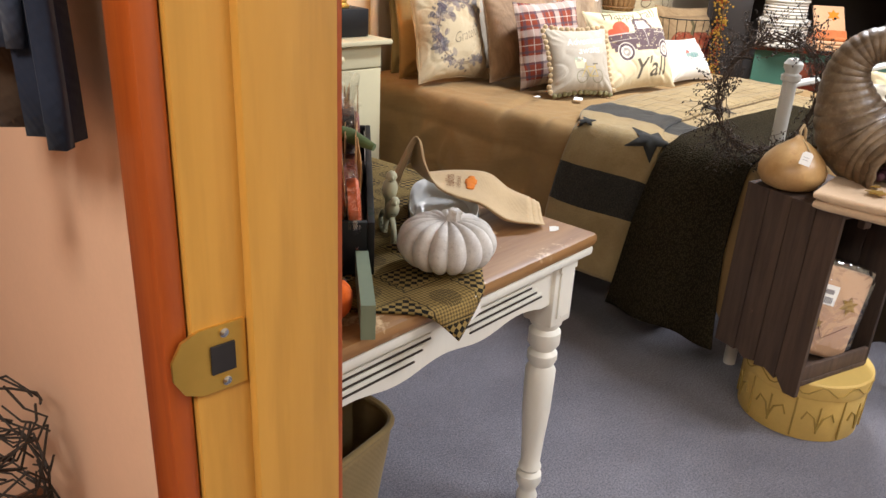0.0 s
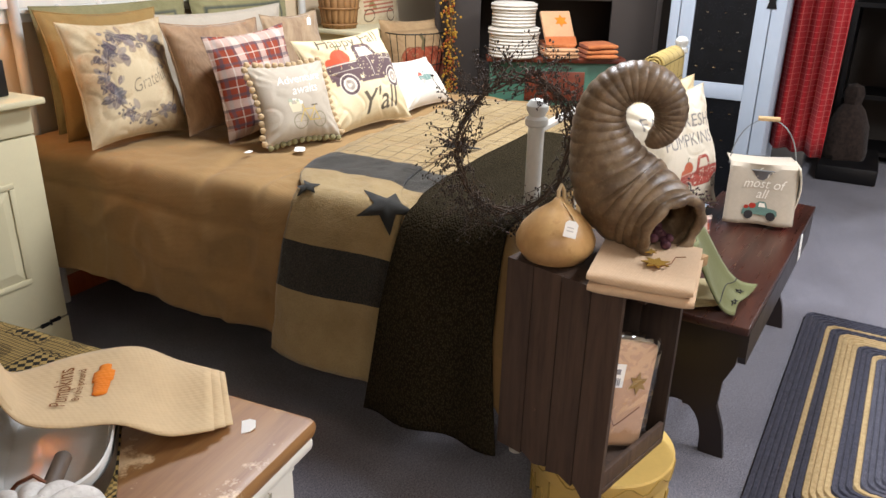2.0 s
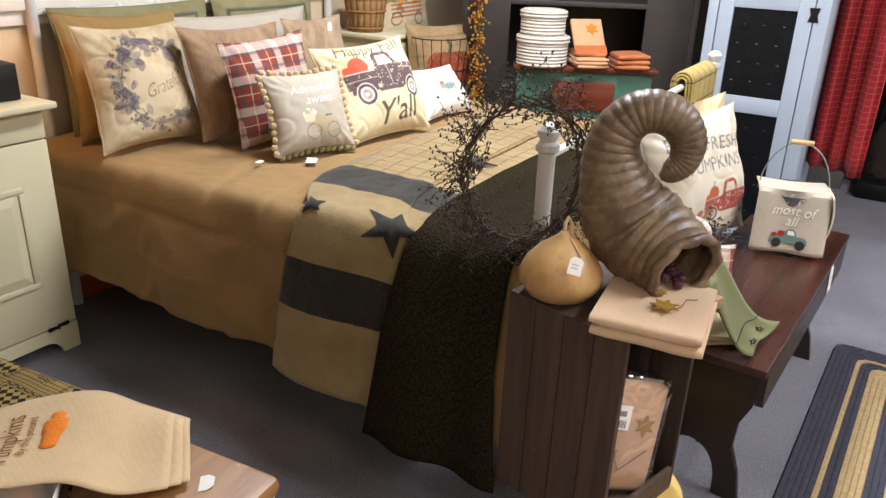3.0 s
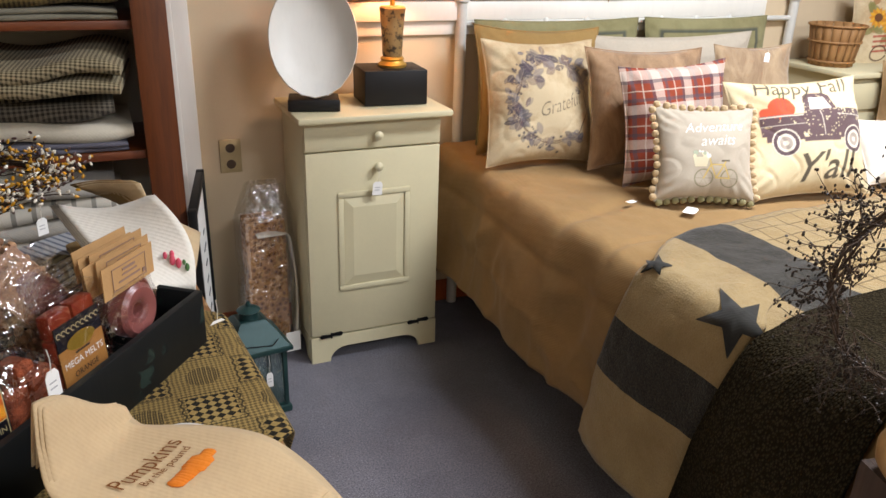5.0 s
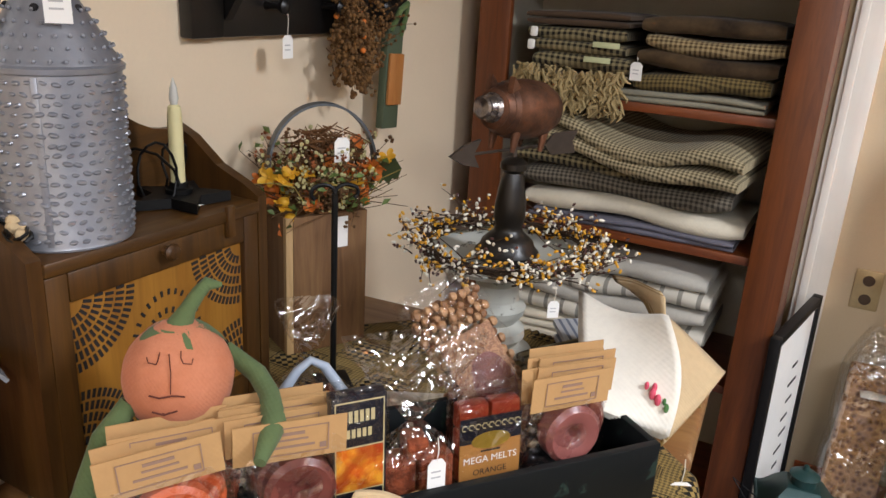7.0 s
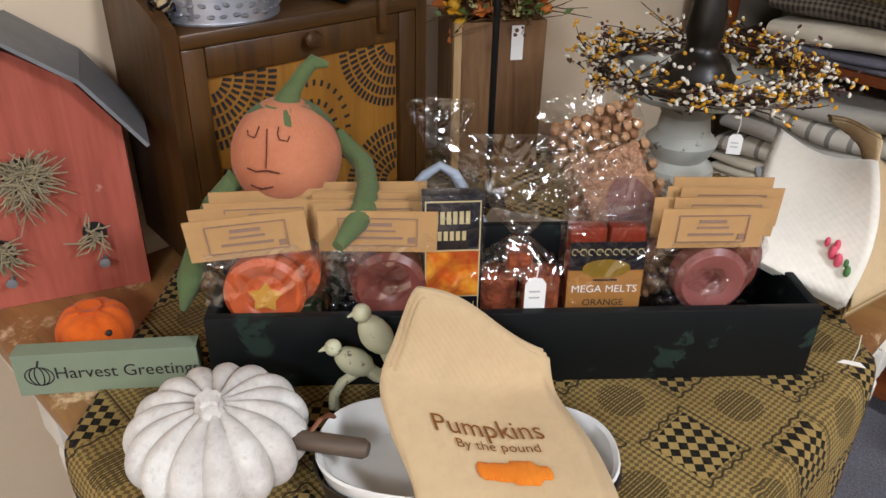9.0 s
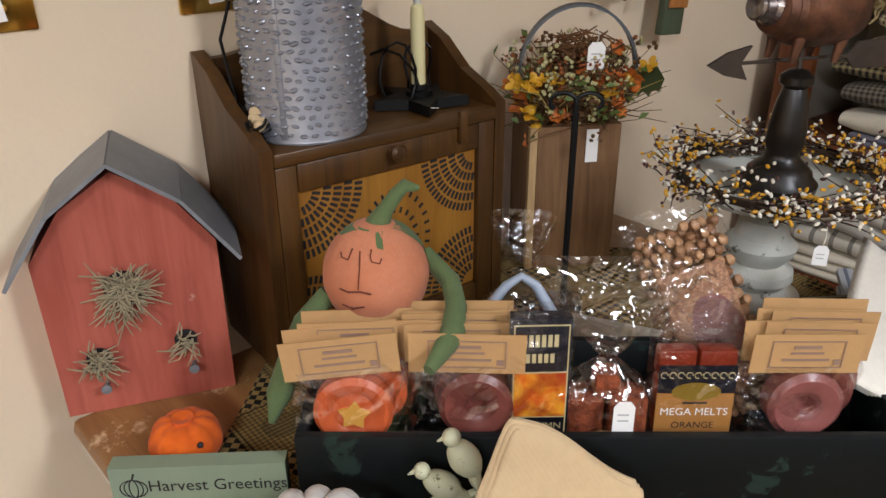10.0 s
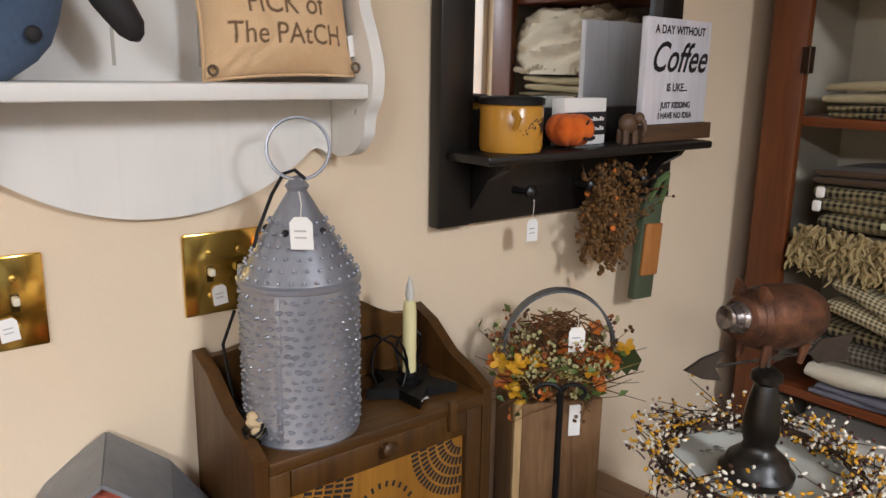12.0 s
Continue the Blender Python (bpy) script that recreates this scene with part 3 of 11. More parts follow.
    solo("bedspread", bm, SPREAD, I4, "plain tan cotton bedspread draped over the bed", "bedspread", solid=0.003)

    # a folded quilt across the bed, two leaves, with star patches
    q = thing("star_quilt", Matrix.Translation(o), "folded tan quilt with black bands and stars across the bed", "quilt")

    def leaf(ya, yb, lift, drop, far):
        """A strip over the side: drop is the cloth past the edge, far the x where it ends on top."""
        bm = B()
        lay = bm.loops.layers.uv.new("UVMap")
        nu, nv = 130, 36
        L = drop + far - BX0

        def f(s, v):
            y = ya + (yb - ya) * v
            a = BX0 - drop + s
            ox, dz = round_edge(max(BX0 - a, 0), 0.055, 0.10)
            hang = min(1, dz * 4)
            on_top = max(0.0, a - BX0)
            y += 0.17 * (1 - math.exp(-on_top / 0.15)) + 0.10 * max(0, BX0 - a - 0.1) * (0.4 + v * 0.7)
            pucker = 0.0035 * noise.noise((a * 26, y * 26, lift * 99)) + 0.006 * noise.noise((a * 9, y * 9, 5))
            edge = max(0, 1 - min(v, 1 - v) * 9) * 0.006
            x = max(a, BX0) - ox - lift * (0.5 + 1.5 * hang) - 0.013 * hang * math.sin((y - 3.6) * 15 + 1.2) - pucker * hang + edge * hang
            return Vector((x, y, BH + 0.012 + lift - dz + pucker * (1 - hang) - edge * (1 - hang) + 0.018 * hang * (v - 0.5) * (dz > 0.4)))
        g = [[bm.verts.new(f(L * i / nu, j / nv)) for j in range(nv + 1)] for i in range(nu + 1)]
        for i in range(nu):
            for j in range(nv):
                fc = bm.faces.new((g[i][j], g[i + 1][j], g[i + 1][j + 1], g[i][j + 1]))
                for lp, (p, r) in zip(fc.loops, ((i, j), (i + 1, j), (i + 1, j + 1), (i, j + 1))):
                    lp[lay].uv = (0.56 - drop + L * p / nu, ya + (yb - ya) * r / nv)
        return bm, lambda s, v: f(s - 0.56 + drop, v)
    bm, f = leaf(3.56, 3.81, 0.004, 0.535, 6.9)
    part("under_leaf", bm, QUILT, q, m=W, solid=0.006)
    bm, f2 = leaf(3.775, 4.125, 0.018, 0.545, 7.0)
    part("top_leaf", bm, QUILT, q, m=W, solid=0.012)
    for cs, cv, r, turn in ((0.53, 0.13, 0.098, 54), (0.545, 0.9, 0.048, 20), (1.19, 0.0, 0.075, 10)):
        bm = B()
        vs = [bm.verts.new(f2(cs + ds, min(1, max(-0.25, cv + dv / 0.35))) + Vector((-0.010, 0, 0.010))) for ds, dv in star_pts(0, 0, r, 0.42, 5, turn)]
        c = bm.verts.new(f2(cs, cv) + Vector((-0.012, 0, 0.012)))
        for i in range(len(vs)):
            bm.faces.new((vs[i], vs[(i + 1) % len(vs)], c))
        part("star_patch", bm, STAR_M, q, "black star patch", m=W, solid=0.003)

    # knitted throw hanging over the foot corner
    def throw(u, v):
        s = 0.045 + u * 1.575
        y0 = 3.455 - 0.07 * max(0, 0.66 - s) + 0.02 * math.sin(s * 3)
        y1 = 3.745 + 0.13 * max(0, 0.66 - s) + 0.065 * (1 - math.exp(-max(0, s - 0.66) / 0.15))
        y = y0 + (y1 - y0) * v
        a = BX0 - 0.66 + s
        ox, dz = round_edge(max(BX0 - a, 0), 0.06, 0.1)
        hang = min(1, dz * 4)
        x = max(a, BX0) - ox - 0.02 - 0.045 * hang - 0.016 * hang * math.sin(y * 26)
        return (x, y, BH + 0.036 - dz + 0.006 * noise.noise((x * 6, y * 6, 9)))
    bm = B()
    sheet(bm, 70, 18, throw)
    solo("knit_throw", bm, KNIT, I4, "dark olive knitted throw hanging over the bed's foot corner", "throw blanket", solid=0.01)


bed()


# ---- pillows ----
def pillow_face(w, h, d):
    def depth(x, z):
        a, b = min(1, abs(2 * x / w)), min(1, abs(2 * (z - h / 2) / h))
        return d / 2 * ((1 - a ** 2.3) * (1 - b ** 2.3)) ** 0.55 * (1.08 - 0.16 * z / h)
    return lambda x, z: -depth(x, z)


def pillow(name, w, h, d, mat, m, label, category="pillow", seed=1, art=None, pin=0.05):
    """A stuffed cushion standing on its lower edge; x across, z up, face at -y; art: its print."""
    t = thing(name, m, label, category)
    face = pillow_face(w, h, d)

    def form(u, v, side):
        x, z = (u - 0.5) * w, v * h
        y = face(x, z)
        a, b = abs(2 * u - 1), abs(2 * v - 1)
        ex = 1 - 2 * pin * (1 - b ** 2) * a
        ez = 1 - 2 * pin * (1 - a ** 2) * b
        soft = min(1, abs(y) * 40)
        q = seed * 7.3
        # puckers that run in from the corners, slack dents and fine creases
        ang = math.atan2(b, a)
        wr = 0.016 * d / 0.12 * noise.noise((x * 6 + q, z * 6, side * 3.0))
        wr += 0.006 * max(0, a * b - 0.25) * math.sin(ang * 30 + q + 3 * noise.noise((x * 9, z * 9, q)))
        cr = noise.noise((x * 11 + z * 6 + q, z * 10 - x * 5, q))
        wr += 0.003 * max(0, 1 - abs(cr) * 5)
        return (x * ex, side * (y + wr * soft), h / 2 + (z - h / 2) * ez)
    bm = B()
    n = 44
    for side in ((-1,) if art else (1, -1)):
        sheet(bm, n, n, lambda u, v: form(u, v, side))
    bmesh.ops.remove_doubles(bm, verts=bm.verts, dist=0.0008)
    part("cover" if not art else "back", bm, mat, t, smooth=60)
    if art:
        front = art.cloth(lambda u, v: form(u, v, 1), "printed_front", mat)
        front.parent = t
    bm = B()
    pts = []
    for k in range(4):
        for i in range(14):
            s = i / 14
            u, v = ((s, 0), (1, s), (1 - s, 1), (0, 1 - s))[k]
            x, y, z = form(u, v, 1)
            pts.append((x, 0, z))
    tube(bm, pts, 0.0028, 6, True)
    part("seam", bm, mat, t)
    return t, form


def paint_truck(c, cx, cz, s, body, light, load, leaf, tire, worn=0.0):
    """An old pickup seen from its side, nose to the right, with pumpkins in its bed."""
    def P(*q):
        return [(cx + s * x, cz + s * z) for x, z in q]
    c.fill(ring_pts(cx - 0.62 * s, cz + 0.58 * s, 0.24 * s, 0.20 * s), load)
    c.fill(ring_pts(cx - 0.90 * s, cz + 0.50 * s, 0.11 * s, 0.10 * s), load)
    for dx in (-0.70, -0.62, -0.54):
        c.line(P((dx, 0.50), (dx * 1.01, 0.74)), 0.014 * s, body, 0.5)
    c.line(P((-0.62, 0.77), (-0.58, 0.86), (-0.52, 0.87)), 0.035 * s, leaf)
    c.fill(P((-1.02, 0.12), (-0.24, 0.12), (-0.24, 0.46), (-1.02, 0.46)), body, 1, worn)
    c.fill(P((-0.26, 0.05), (0.36, 0.05), (0.36, 0.50), (0.30, 0.78), (0.22, 0.85), (-0.08, 0.86), (-0.17, 0.80), (-0.24, 0.48)), body, 1, worn)
    c.fill(P((0.30, 0.10), (0.96, 0.10), (1.00, 0.22), (0.98, 0.42), (0.86, 0.50), (0.34, 0.53)), body, 1, worn)
    c.fill(P((-0.13, 0.53), (0.27, 0.53), (0.20, 0.76), (-0.06, 0.77)), light)
    for wx in (-0.64, 0.70):
        c.fill([(cx + s * (wx + 0.32 * math.cos(k * math.pi / 12)), cz + s * (0.02 + 0.32 * math.sin(k * math.pi / 12))) for k in range(13)], body)
        c.fill(ring_pts(cx + wx * s, cz - 0.01 * s, 0.235 * s), light)
        c.fill(ring_pts(cx + wx * s, cz - 0.01 * s, 0.215 * s), tire)
        c.fill(ring_pts(cx + wx * s, cz - 0.01 * s, 0.15 * s), light)
        c.fill(ring_pts(cx + wx * s, cz - 0.01 * s, 0.11 * s), tire, 0.6)
        c.fill(ring_pts(cx + wx * s, cz - 0.01 * s, 0.04 * s), light)
    c.fill(P((-0.34, -0.02), (0.38, -0.02), (0.38, 0.06), (-0.34, 0.06)), body)
    c.line(P((-1.0, 0.44), (-0.28, 0.44)), 0.02 * s, light, 0.8)
    c.line(P((-1.0, 0.29), (-0.28, 0.29)), 0.012 * s, light, 0.5)
    c.line(P((0.05, 0.08), (0.05, 0.50)), 0.012 * s, light, 0.6)
    c.line(P((0.36, 0.42), (0.92, 0.38)), 0.016 * s, light, 0.7)
    c.fill(ring_pts(cx + 0.96 * s, cz + 0.36 * s, 0.05 * s), light)
    for k in range(4):
        c.line(P((0.90 + 0.02 * k, 0.14), (0.92 + 0.02 * k, 0.30)), 0.01 * s, light, 0.7)


def printed(name, outlines, fit, mat, parent, label=""):
    bm = B()
    for pts in outlines:
        decal(bm, pts, fit)
    for _ in range(2):
        es = [e for e in bm.edges if e.calc_length() > 0.02]
        if es:
            bmesh.ops.subdivide_edges(bm, edges=es, cuts=1)
            bmesh.ops.triangulate(bm, faces=bm.faces)
            if fit:
                for v in bm.verts:
                    v.co.y = fit(v.co.x, v.co.z) - 0.0008
    return part(name, bm, mat, parent, label, smooth=0)


def leaf_pts(cx, cz, l, w, ang):
    a = radians(ang)
    out = []
    for i in range(10):
        t = i / 9
        out.append((t * l, w * math.sin(math.pi * t) ** 0.8))
    out += [(x, -z) for x, z in out[-2:0:-1]]
    return [(cx + x * math.cos(a) - z * math.sin(a), cz + x * math.sin(a) + z * math.cos(a)) for x, z in out]


def pumpkin_pts(cx, cz, r, k=0.82):
    out = []
    for i in range(36):
        a = 2 * math.pi * i / 36
        s = 1 + 0.05 * abs(math.sin(3 * a + 1.57))
        out.append((cx + r * s * math.cos(a), cz + k * r * s * math.sin(a)))
    return out


def truck(t, fit, cx, cz, s, body, wheel, load, tire=INK):
    """A small farm truck seen from its side, nose to the right."""
    printed("truck_body", [[(cx + s * x, cz + s * z) for x, z in ((-1, 0), (1, 0), (1.03, 0.1), (0.99, 0.34), (0.82, 0.43), (0.44, 0.46), (0.35, 0.74), (0.25, 0.83), (-0.05, 0.83), (-0.14, 0.74), (-0.16, 0.36), (-0.98, 0.34))]], fit, body, t)
    printed("truck_window", [[(cx + s * x, cz + s * z) for x, z in ((-0.06, 0.49), (0.34, 0.49), (0.26, 0.73), (-0.04, 0.75))]], lambda x, z: fit(x, z) - 0.0006, WHITE_P, t)
    for wx in (-0.60, 0.68):
        printed("truck_wheel", [ring_pts(cx + wx * s, cz - 0.02 * s, 0.27 * s)], lambda x, z: fit(x, z) - 0.0006, tire, t)
        printed("truck_hub", [ring_pts(cx + wx * s, cz - 0.02 * s, 0.15 * s)], lambda x, z: fit(x, z) - 0.0012, wheel, t)
        printed("hub_cap", [ring_pts(cx + wx * s, cz - 0.02 * s, 0.045 * s)], lambda x, z: fit(x, z) - 0.0018, tire, t)
    printed("pumpkin_load", [pumpkin_pts(cx - 0.42 * s, cz + 0.54 * s, 0.2 * s), pumpkin_pts(cx - 0.78 * s, cz + 0.46 * s, 0.14 * s)], lambda x, z: fit(x, z) - 0.0004, load, t)


PENCIL = plain("faint_pencil", "b4b2b0", 0.8)


def pillows():
    rnd = random.Random(4)
    pillow("euro_sham", 0.50, 0.45, 0.14, TAN_CLOTH, pose(5.86, 5.17, 0.665, -14, 2, -3), "large tan cotton sham leaning on the headboard", seed=2)
    for x, w in ((6.02, 0.70), (6.72, 0.62)):
        art = Print(w, 0.45, 90)
        for a, b in (((-w * 0.41, 0.392), (w * 0.41, 0.405)), ((-w * 0.41, 0.05), (-w * 0.385, 0.40)), ((w * 0.385, 0.05), (w * 0.41, 0.40))):
            art.fill([a, (b[0], a[1]), b, (a[0], b[1])], "4e5148")
        pillow("olive_sham", w, 0.45, 0.10, OLIVE_PRINT, pose(x, 5.305, 0.668, -7, 0, -1), "olive green sham with a dark band along its flange", "pillow", x, art, 0.025)
    pillow("ivory_sham", 0.80, 0.41, 0.13, OATMEAL, pose(6.42, 5.16, 0.668, -11, 0, -3), "long pale oatmeal sham behind the printed pillows", seed=5)
    t, form = pillow("light_brown_pillow", 0.34, 0.385, 0.12, velvet_mat("pale_velvet_cloth", "8a7054", "b39a78"), pose(6.655, 4.95, 0.675, -13, 0, -6), "plain light brown velvet pillow with a small tag", seed=6)
    tag("price_tag", pose(6.50, 4.80, 1.055, -10, 8, -10), 0.02, 0.03, "small white tag on the brown velvet pillow", 0.01)
    # wreath print with a word
    art = Print(0.415, 0.415)
    cx, cz, R = 0.02, 0.205, 0.142
    inks = ("4d4453", "5a5a66", "3d3a48", "6d5a58", "837a78")
    for k in range(3):
        art.line([(cx + (R + 0.006 * math.sin(i * 0.9 + k)) * math.cos(radians(i * 6 + 7 * k)), cz + (R + 0.006 * math.cos(i * 0.7 + 2 * k)) * math.sin(radians(i * 6 + 7 * k))) for i in range(61)], 0.0026, "5c4638", 0.75)
    for i in range(120):
        a = rnd.gauss(165, 62) if i < 92 else rnd.uniform(20, 110)
        rr = R + rnd.gauss(0, 0.018)
        px, pz, L, an = cx + rr * math.cos(radians(a)), cz + rr * math.sin(radians(a)), rnd.uniform(0.024, 0.052), rnd.uniform(0, 360)
        art.fill(leaf_pts(px, pz, L, L * rnd.uniform(0.22, 0.34), an), rnd.choice(inks), rnd.uniform(0.5, 0.95), 2.0 if i % 3 == 0 else 0)
        ca, sa = math.cos(radians(an)), math.sin(radians(an))
        art.line([(px, pz), (px + L * 0.9 * ca, pz + L * 0.9 * sa)], 0.0016, "b5a796", 0.5)
    for i in range(46):
        a = rnd.uniform(110, 285)
        rr = R + rnd.uniform(-0.02, 0.045)
        art.fill(ring_pts(cx + rr * math.cos(radians(a)), cz + rr * math.sin(radians(a)), rnd.uniform(0.003, 0.0055), n=10), "3c3a4a", 0.85)
    art.words("Grateful", 0.066, cx + 0.022, cz - 0.012, "2e2a30", 0.42, 0.80, 14, 0.92, -0.0012)
    pillow("wreath_pillow", 0.415, 0.415, 0.15, IVORY, pose(5.758, 4.975, 0.682, -16, 1.5, -2), "ivory pillow printed with a plum leaf wreath and a word", "pillow", 7, art)
    pillow("velvet_pillow", 0.44, 0.40, 0.16, VELVET, pose(6.083, 4.835, 0.682, -17, 1, -7), "brown crushed velvet pillow", seed=8)
    pillow("plaid_pillow", 0.385, 0.37, 0.13, PLAID, pose(6.085, 4.685, 0.682, -12, -2.8, -5), "rust, white and grey plaid pillow", seed=9)
    # pompom pillow
    w, h = 0.30, 0.28
    art = Print(w, h)
    art.words("Adventure", 0.046, 0.012, 0.213, "f0ece2", 0.35, 0.88, 3)
    art.words("awaits", 0.046, 0.018, 0.170, "f0ece2", 0.35, 0.88, 3)
    for wx in (-0.022, 0.055):
        art.line(ring_pts(wx, 0.058, 0.027, n=28) + [(wx + 0.027, 0.058)], 0.003, "7d7a58")
        for k in range(6):
            art.line([(wx, 0.058), (wx + 0.026 * math.cos(k * 1.05), 0.058 + 0.026 * math.sin(k * 1.05))], 0.0012, "9c967c", 0.7)
    for p in ([(-0.022, 0.058), (-0.002, 0.1), (0.036, 0.098), (0.055, 0.058), (0.014, 0.058), (-0.002, 0.1)], [(0.014, 0.058), (0.04, 0.108)], [(-0.002, 0.1), (-0.008, 0.122)]):
        art.line(p, 0.0045, "c9ad62")
    art.line([(0.03, 0.11), (0.05, 0.111)], 0.005, "5e5340")
    art.fill([(-0.05, 0.092), (-0.014, 0.092), (-0.008, 0.122), (-0.056, 0.122)], "d9cfae")
    for k in range(12):
        art.fill(ring_pts(-0.032 + rnd.uniform(-0.025, 0.025), 0.132 + rnd.uniform(-0.012, 0.014), rnd.uniform(0.004, 0.008), n=10), rnd.choice(("eee8d8", "eee8d8", "a9b39a", "e3d6b0")))
    t, form = pillow("pompom_pillow", w, h, 0.13, OATMEAL_PRINT, pose(6.0, 4.453, 0.693, -25, 0, -21), "small grey pillow edged with pompoms, bicycle print", "pillow", 10, art)
    for k in range(4):
        for i in range(12):
            s = (i + 0.5) / 12
            u, v = ((s, 0), (1, s), (1 - s, 1), (0, 1 - s))[k]
            x, y, z = form(u, v, 1)
            out = 0.007
            bm = B()
            ball(bm, (x + out * (2 * u - 1) * (k % 2) + rnd.uniform(-.003, .003), rnd.uniform(-0.006, 0.006), z + out * (2 * v - 1) * (1 - k % 2)), 0.0108, nu=10, nv=8, f=lambda d: 1 + 0.25 * noise.noise(d * 6))
            part("pompom", bm, LINEN if k != 0 else KHAKI, t)
    # truck pillow
    art = Print(0.45, 0.372)
    paint_truck(art, 0.03, 0.165, 0.185, "4a3442", "e4dac6", "c8452a", "5d6a42", "463344", 3.0)
    art.words("Y'all", 0.128, 0.03, 0.078, "2b2526", 0.42, 1.0, 3, 0.95, 0.001)
    art.words("Happy Fall", 0.082, 0.0, 0.345, "2b2526", 0.42, 0.95, 0, 0.95)
    pillow("truck_pillow", 0.45, 0.372, 0.15, IVORY_TRUCK, pose(6.345, 4.40, 0.682, -27, -2, -11), "ivory pillow with a plum pickup truck and lettering", "pillow", 11, art)
    art = Print(0.36, 0.23, 90)
    paint_truck(art, 0.02, 0.10, 0.055, "5f8078", "e6e0d2", "b03a26", "5d6a42", "3a3a3a")
    pillow("small_truck_pillow", 0.36, 0.23, 0.10, WHITE_PRINT, pose(6.815, 4.41, 0.685, -38, 2, -3), "small white pillow with a tiny truck print", "pillow", 12, art)
    tag("price_tag", pose(5.925, 4.395, 0.690, 90, 0, 35), 0.06, 0.035, "white paper price tag lying on the bedspread")
    tag("price_tag", pose(5.80, 4.52, 0.690, 90, 0, 10), 0.03, 0.02, "small white paper tag lying beside the pillows")


def tag(name, m, w=0.03, h=0.045, label="small white paper price tag on a string", string=None):
    """A clipped paper price tag with a few lines of writing, facing -y, hung from its top."""
    t = thing(name, m, label, "price tag", "price tags")
    bm = B()
    prism(bm, [(-w / 2, -h), (w / 2, -h), (w / 2, -h * 0.18), (w * 0.28, 0), (-w * 0.28, 0), (-w / 2, -h * 0.18)], 0.0008)
    part("card", bm, PAPER, t, smooth=0)
    for i in range(2):
        bm = B()
        span(bm, (-w * 0.3, -0.0009, -h * (0.45 + 0.2 * i)), (w * 0.22, -0.0005, -h * (0.40 + 0.2 * i)))
        part("writing", bm, PENCIL, t, smooth=0)
    if string:
        bm = B()
        tube(bm, [(0, 0, -h * 0.08), (0.002, 0, string * 0.5), (0, 0, string)], 0.0007, 5)
        part("string", bm, WHITE_P, t)
    return t


pillows()

# ---- along the north wall ----
def world_parts(o):
    return Matrix.Translation(-Vector(o))


def nightstand():
    o = (5.205, 5.24, 0)
    W = world_parts(o)
    t = thing("nightstand", Matrix.Translation(o), "cream painted wooden nightstand with a drawer and panel door", "nightstand")
    bm = B()
    x0, x1, y0, y1 = 4.974, 5.434, 5.095, 5.395
    span(bm, (x0, y0 + 0.018, 0.09), (x1, y1, 0.85), 0.002)
    for x in (x0, x1 - 0.018):
        prism(bm, [(y0 + 0.02, 0.0), (y0 + 0.07, 0.0), (y0 + 0.10, 0.05), (y1 - 0.1, 0.05), (y1 - 0.07, 0), (y1, 0), (y1, 0.088), (y0 + 0.02, 0.088)], 0.018, Matrix.Translation((x + 0.009, 0, 0)) @ pose(0, 0, 0, 0, 0, 90))
    part("body", bm, CREAM, t, m=W)
    bm = B()
    arch = [(x0, 0.0), (x0 + 0.055, 0.0)] + [(x0 + 0.065 + 0.06 * (1 - math.cos(a * 0.2618)), 0.052 * math.sin(a * 0.2618)) for a in range(7)]
    arch += [(x0 + x1 - x, z) for x, z in arch[::-1]] + [(x1, 0.098), (x0, 0.098)]
    prism(bm, arch, 0.017, Matrix.Translation((0, y0 + 0.009, 0)))
    part("base_board", bm, CREAM, t, m=W)
    bm = B()
    box(bm, ((x0 + x1) / 2, (y0 + y1) / 2 - 0.022, 0.8605), (x1 - x0 + 0.05, y1 - y0 + 0.048, 0.021), 0.006)
    part("top", bm, CREAM, t, m=W)
    for nm, za, zb in (("drawer", 0.754, 0.842), ("door", 0.104, 0.748)):
        bm = B()
        span(bm, (x0 + 0.002, y0, za), (x1 - 0.002, y0 + 0.0175, zb), 0.003)
        d = part(nm, bm, CREAM, t, m=W)
        if nm == "door":
            cx, a, b = (x0 + x1) / 2 - 0.002, 0.265, 0.615
            for i, (grow, ya, yb) in enumerate(((0.0, -0.006, 0.001),)):
                for p, q in (((cx - 0.125, ya, b - 0.02), (cx + 0.125, yb, b)), ((cx - 0.125, ya, a), (cx + 0.125, yb, a + 0.02)), ((cx - 0.125, ya, a + 0.02), (cx - 0.105, yb, b - 0.02)), ((cx + 0.105, ya, a + 0.02), (cx + 0.125, yb, b - 0.02))):
                    bm = B()
                    span(bm, (p[0], y0 + p[1], p[2]), (q[0], y0 + q[1] - 0.0005, q[2]), 0.004)
                    part("moulding", bm, CREAM, d)
            bm = B()
            pts = [(-0.104, -0.154), (0.104, -0.154), (0.104, 0.154), (-0.104, 0.154)]
            inner = [(-0.075, -0.122), (0.075, -0.122), (0.075, 0.122), (-0.075, 0.122)]
            oz = (a + b) / 2
            va = [bm.verts.new((cx + x, y0 + 0.0005 - 0.001, oz + z)) for x, z in pts]
            vb = [bm.verts.new((cx + x, y0 - 0.008, oz + z)) for x, z in inner]
            bm.faces.new(vb)
            for i in range(4):
                bm.faces.new((va[i], va[(i + 1) % 4], vb[(i + 1) % 4], vb[i]))
            part("raised_panel", bm, CREAM, d, smooth=10)
        bm = B()
        zc = 0.797 if nm == "drawer" else 0.695
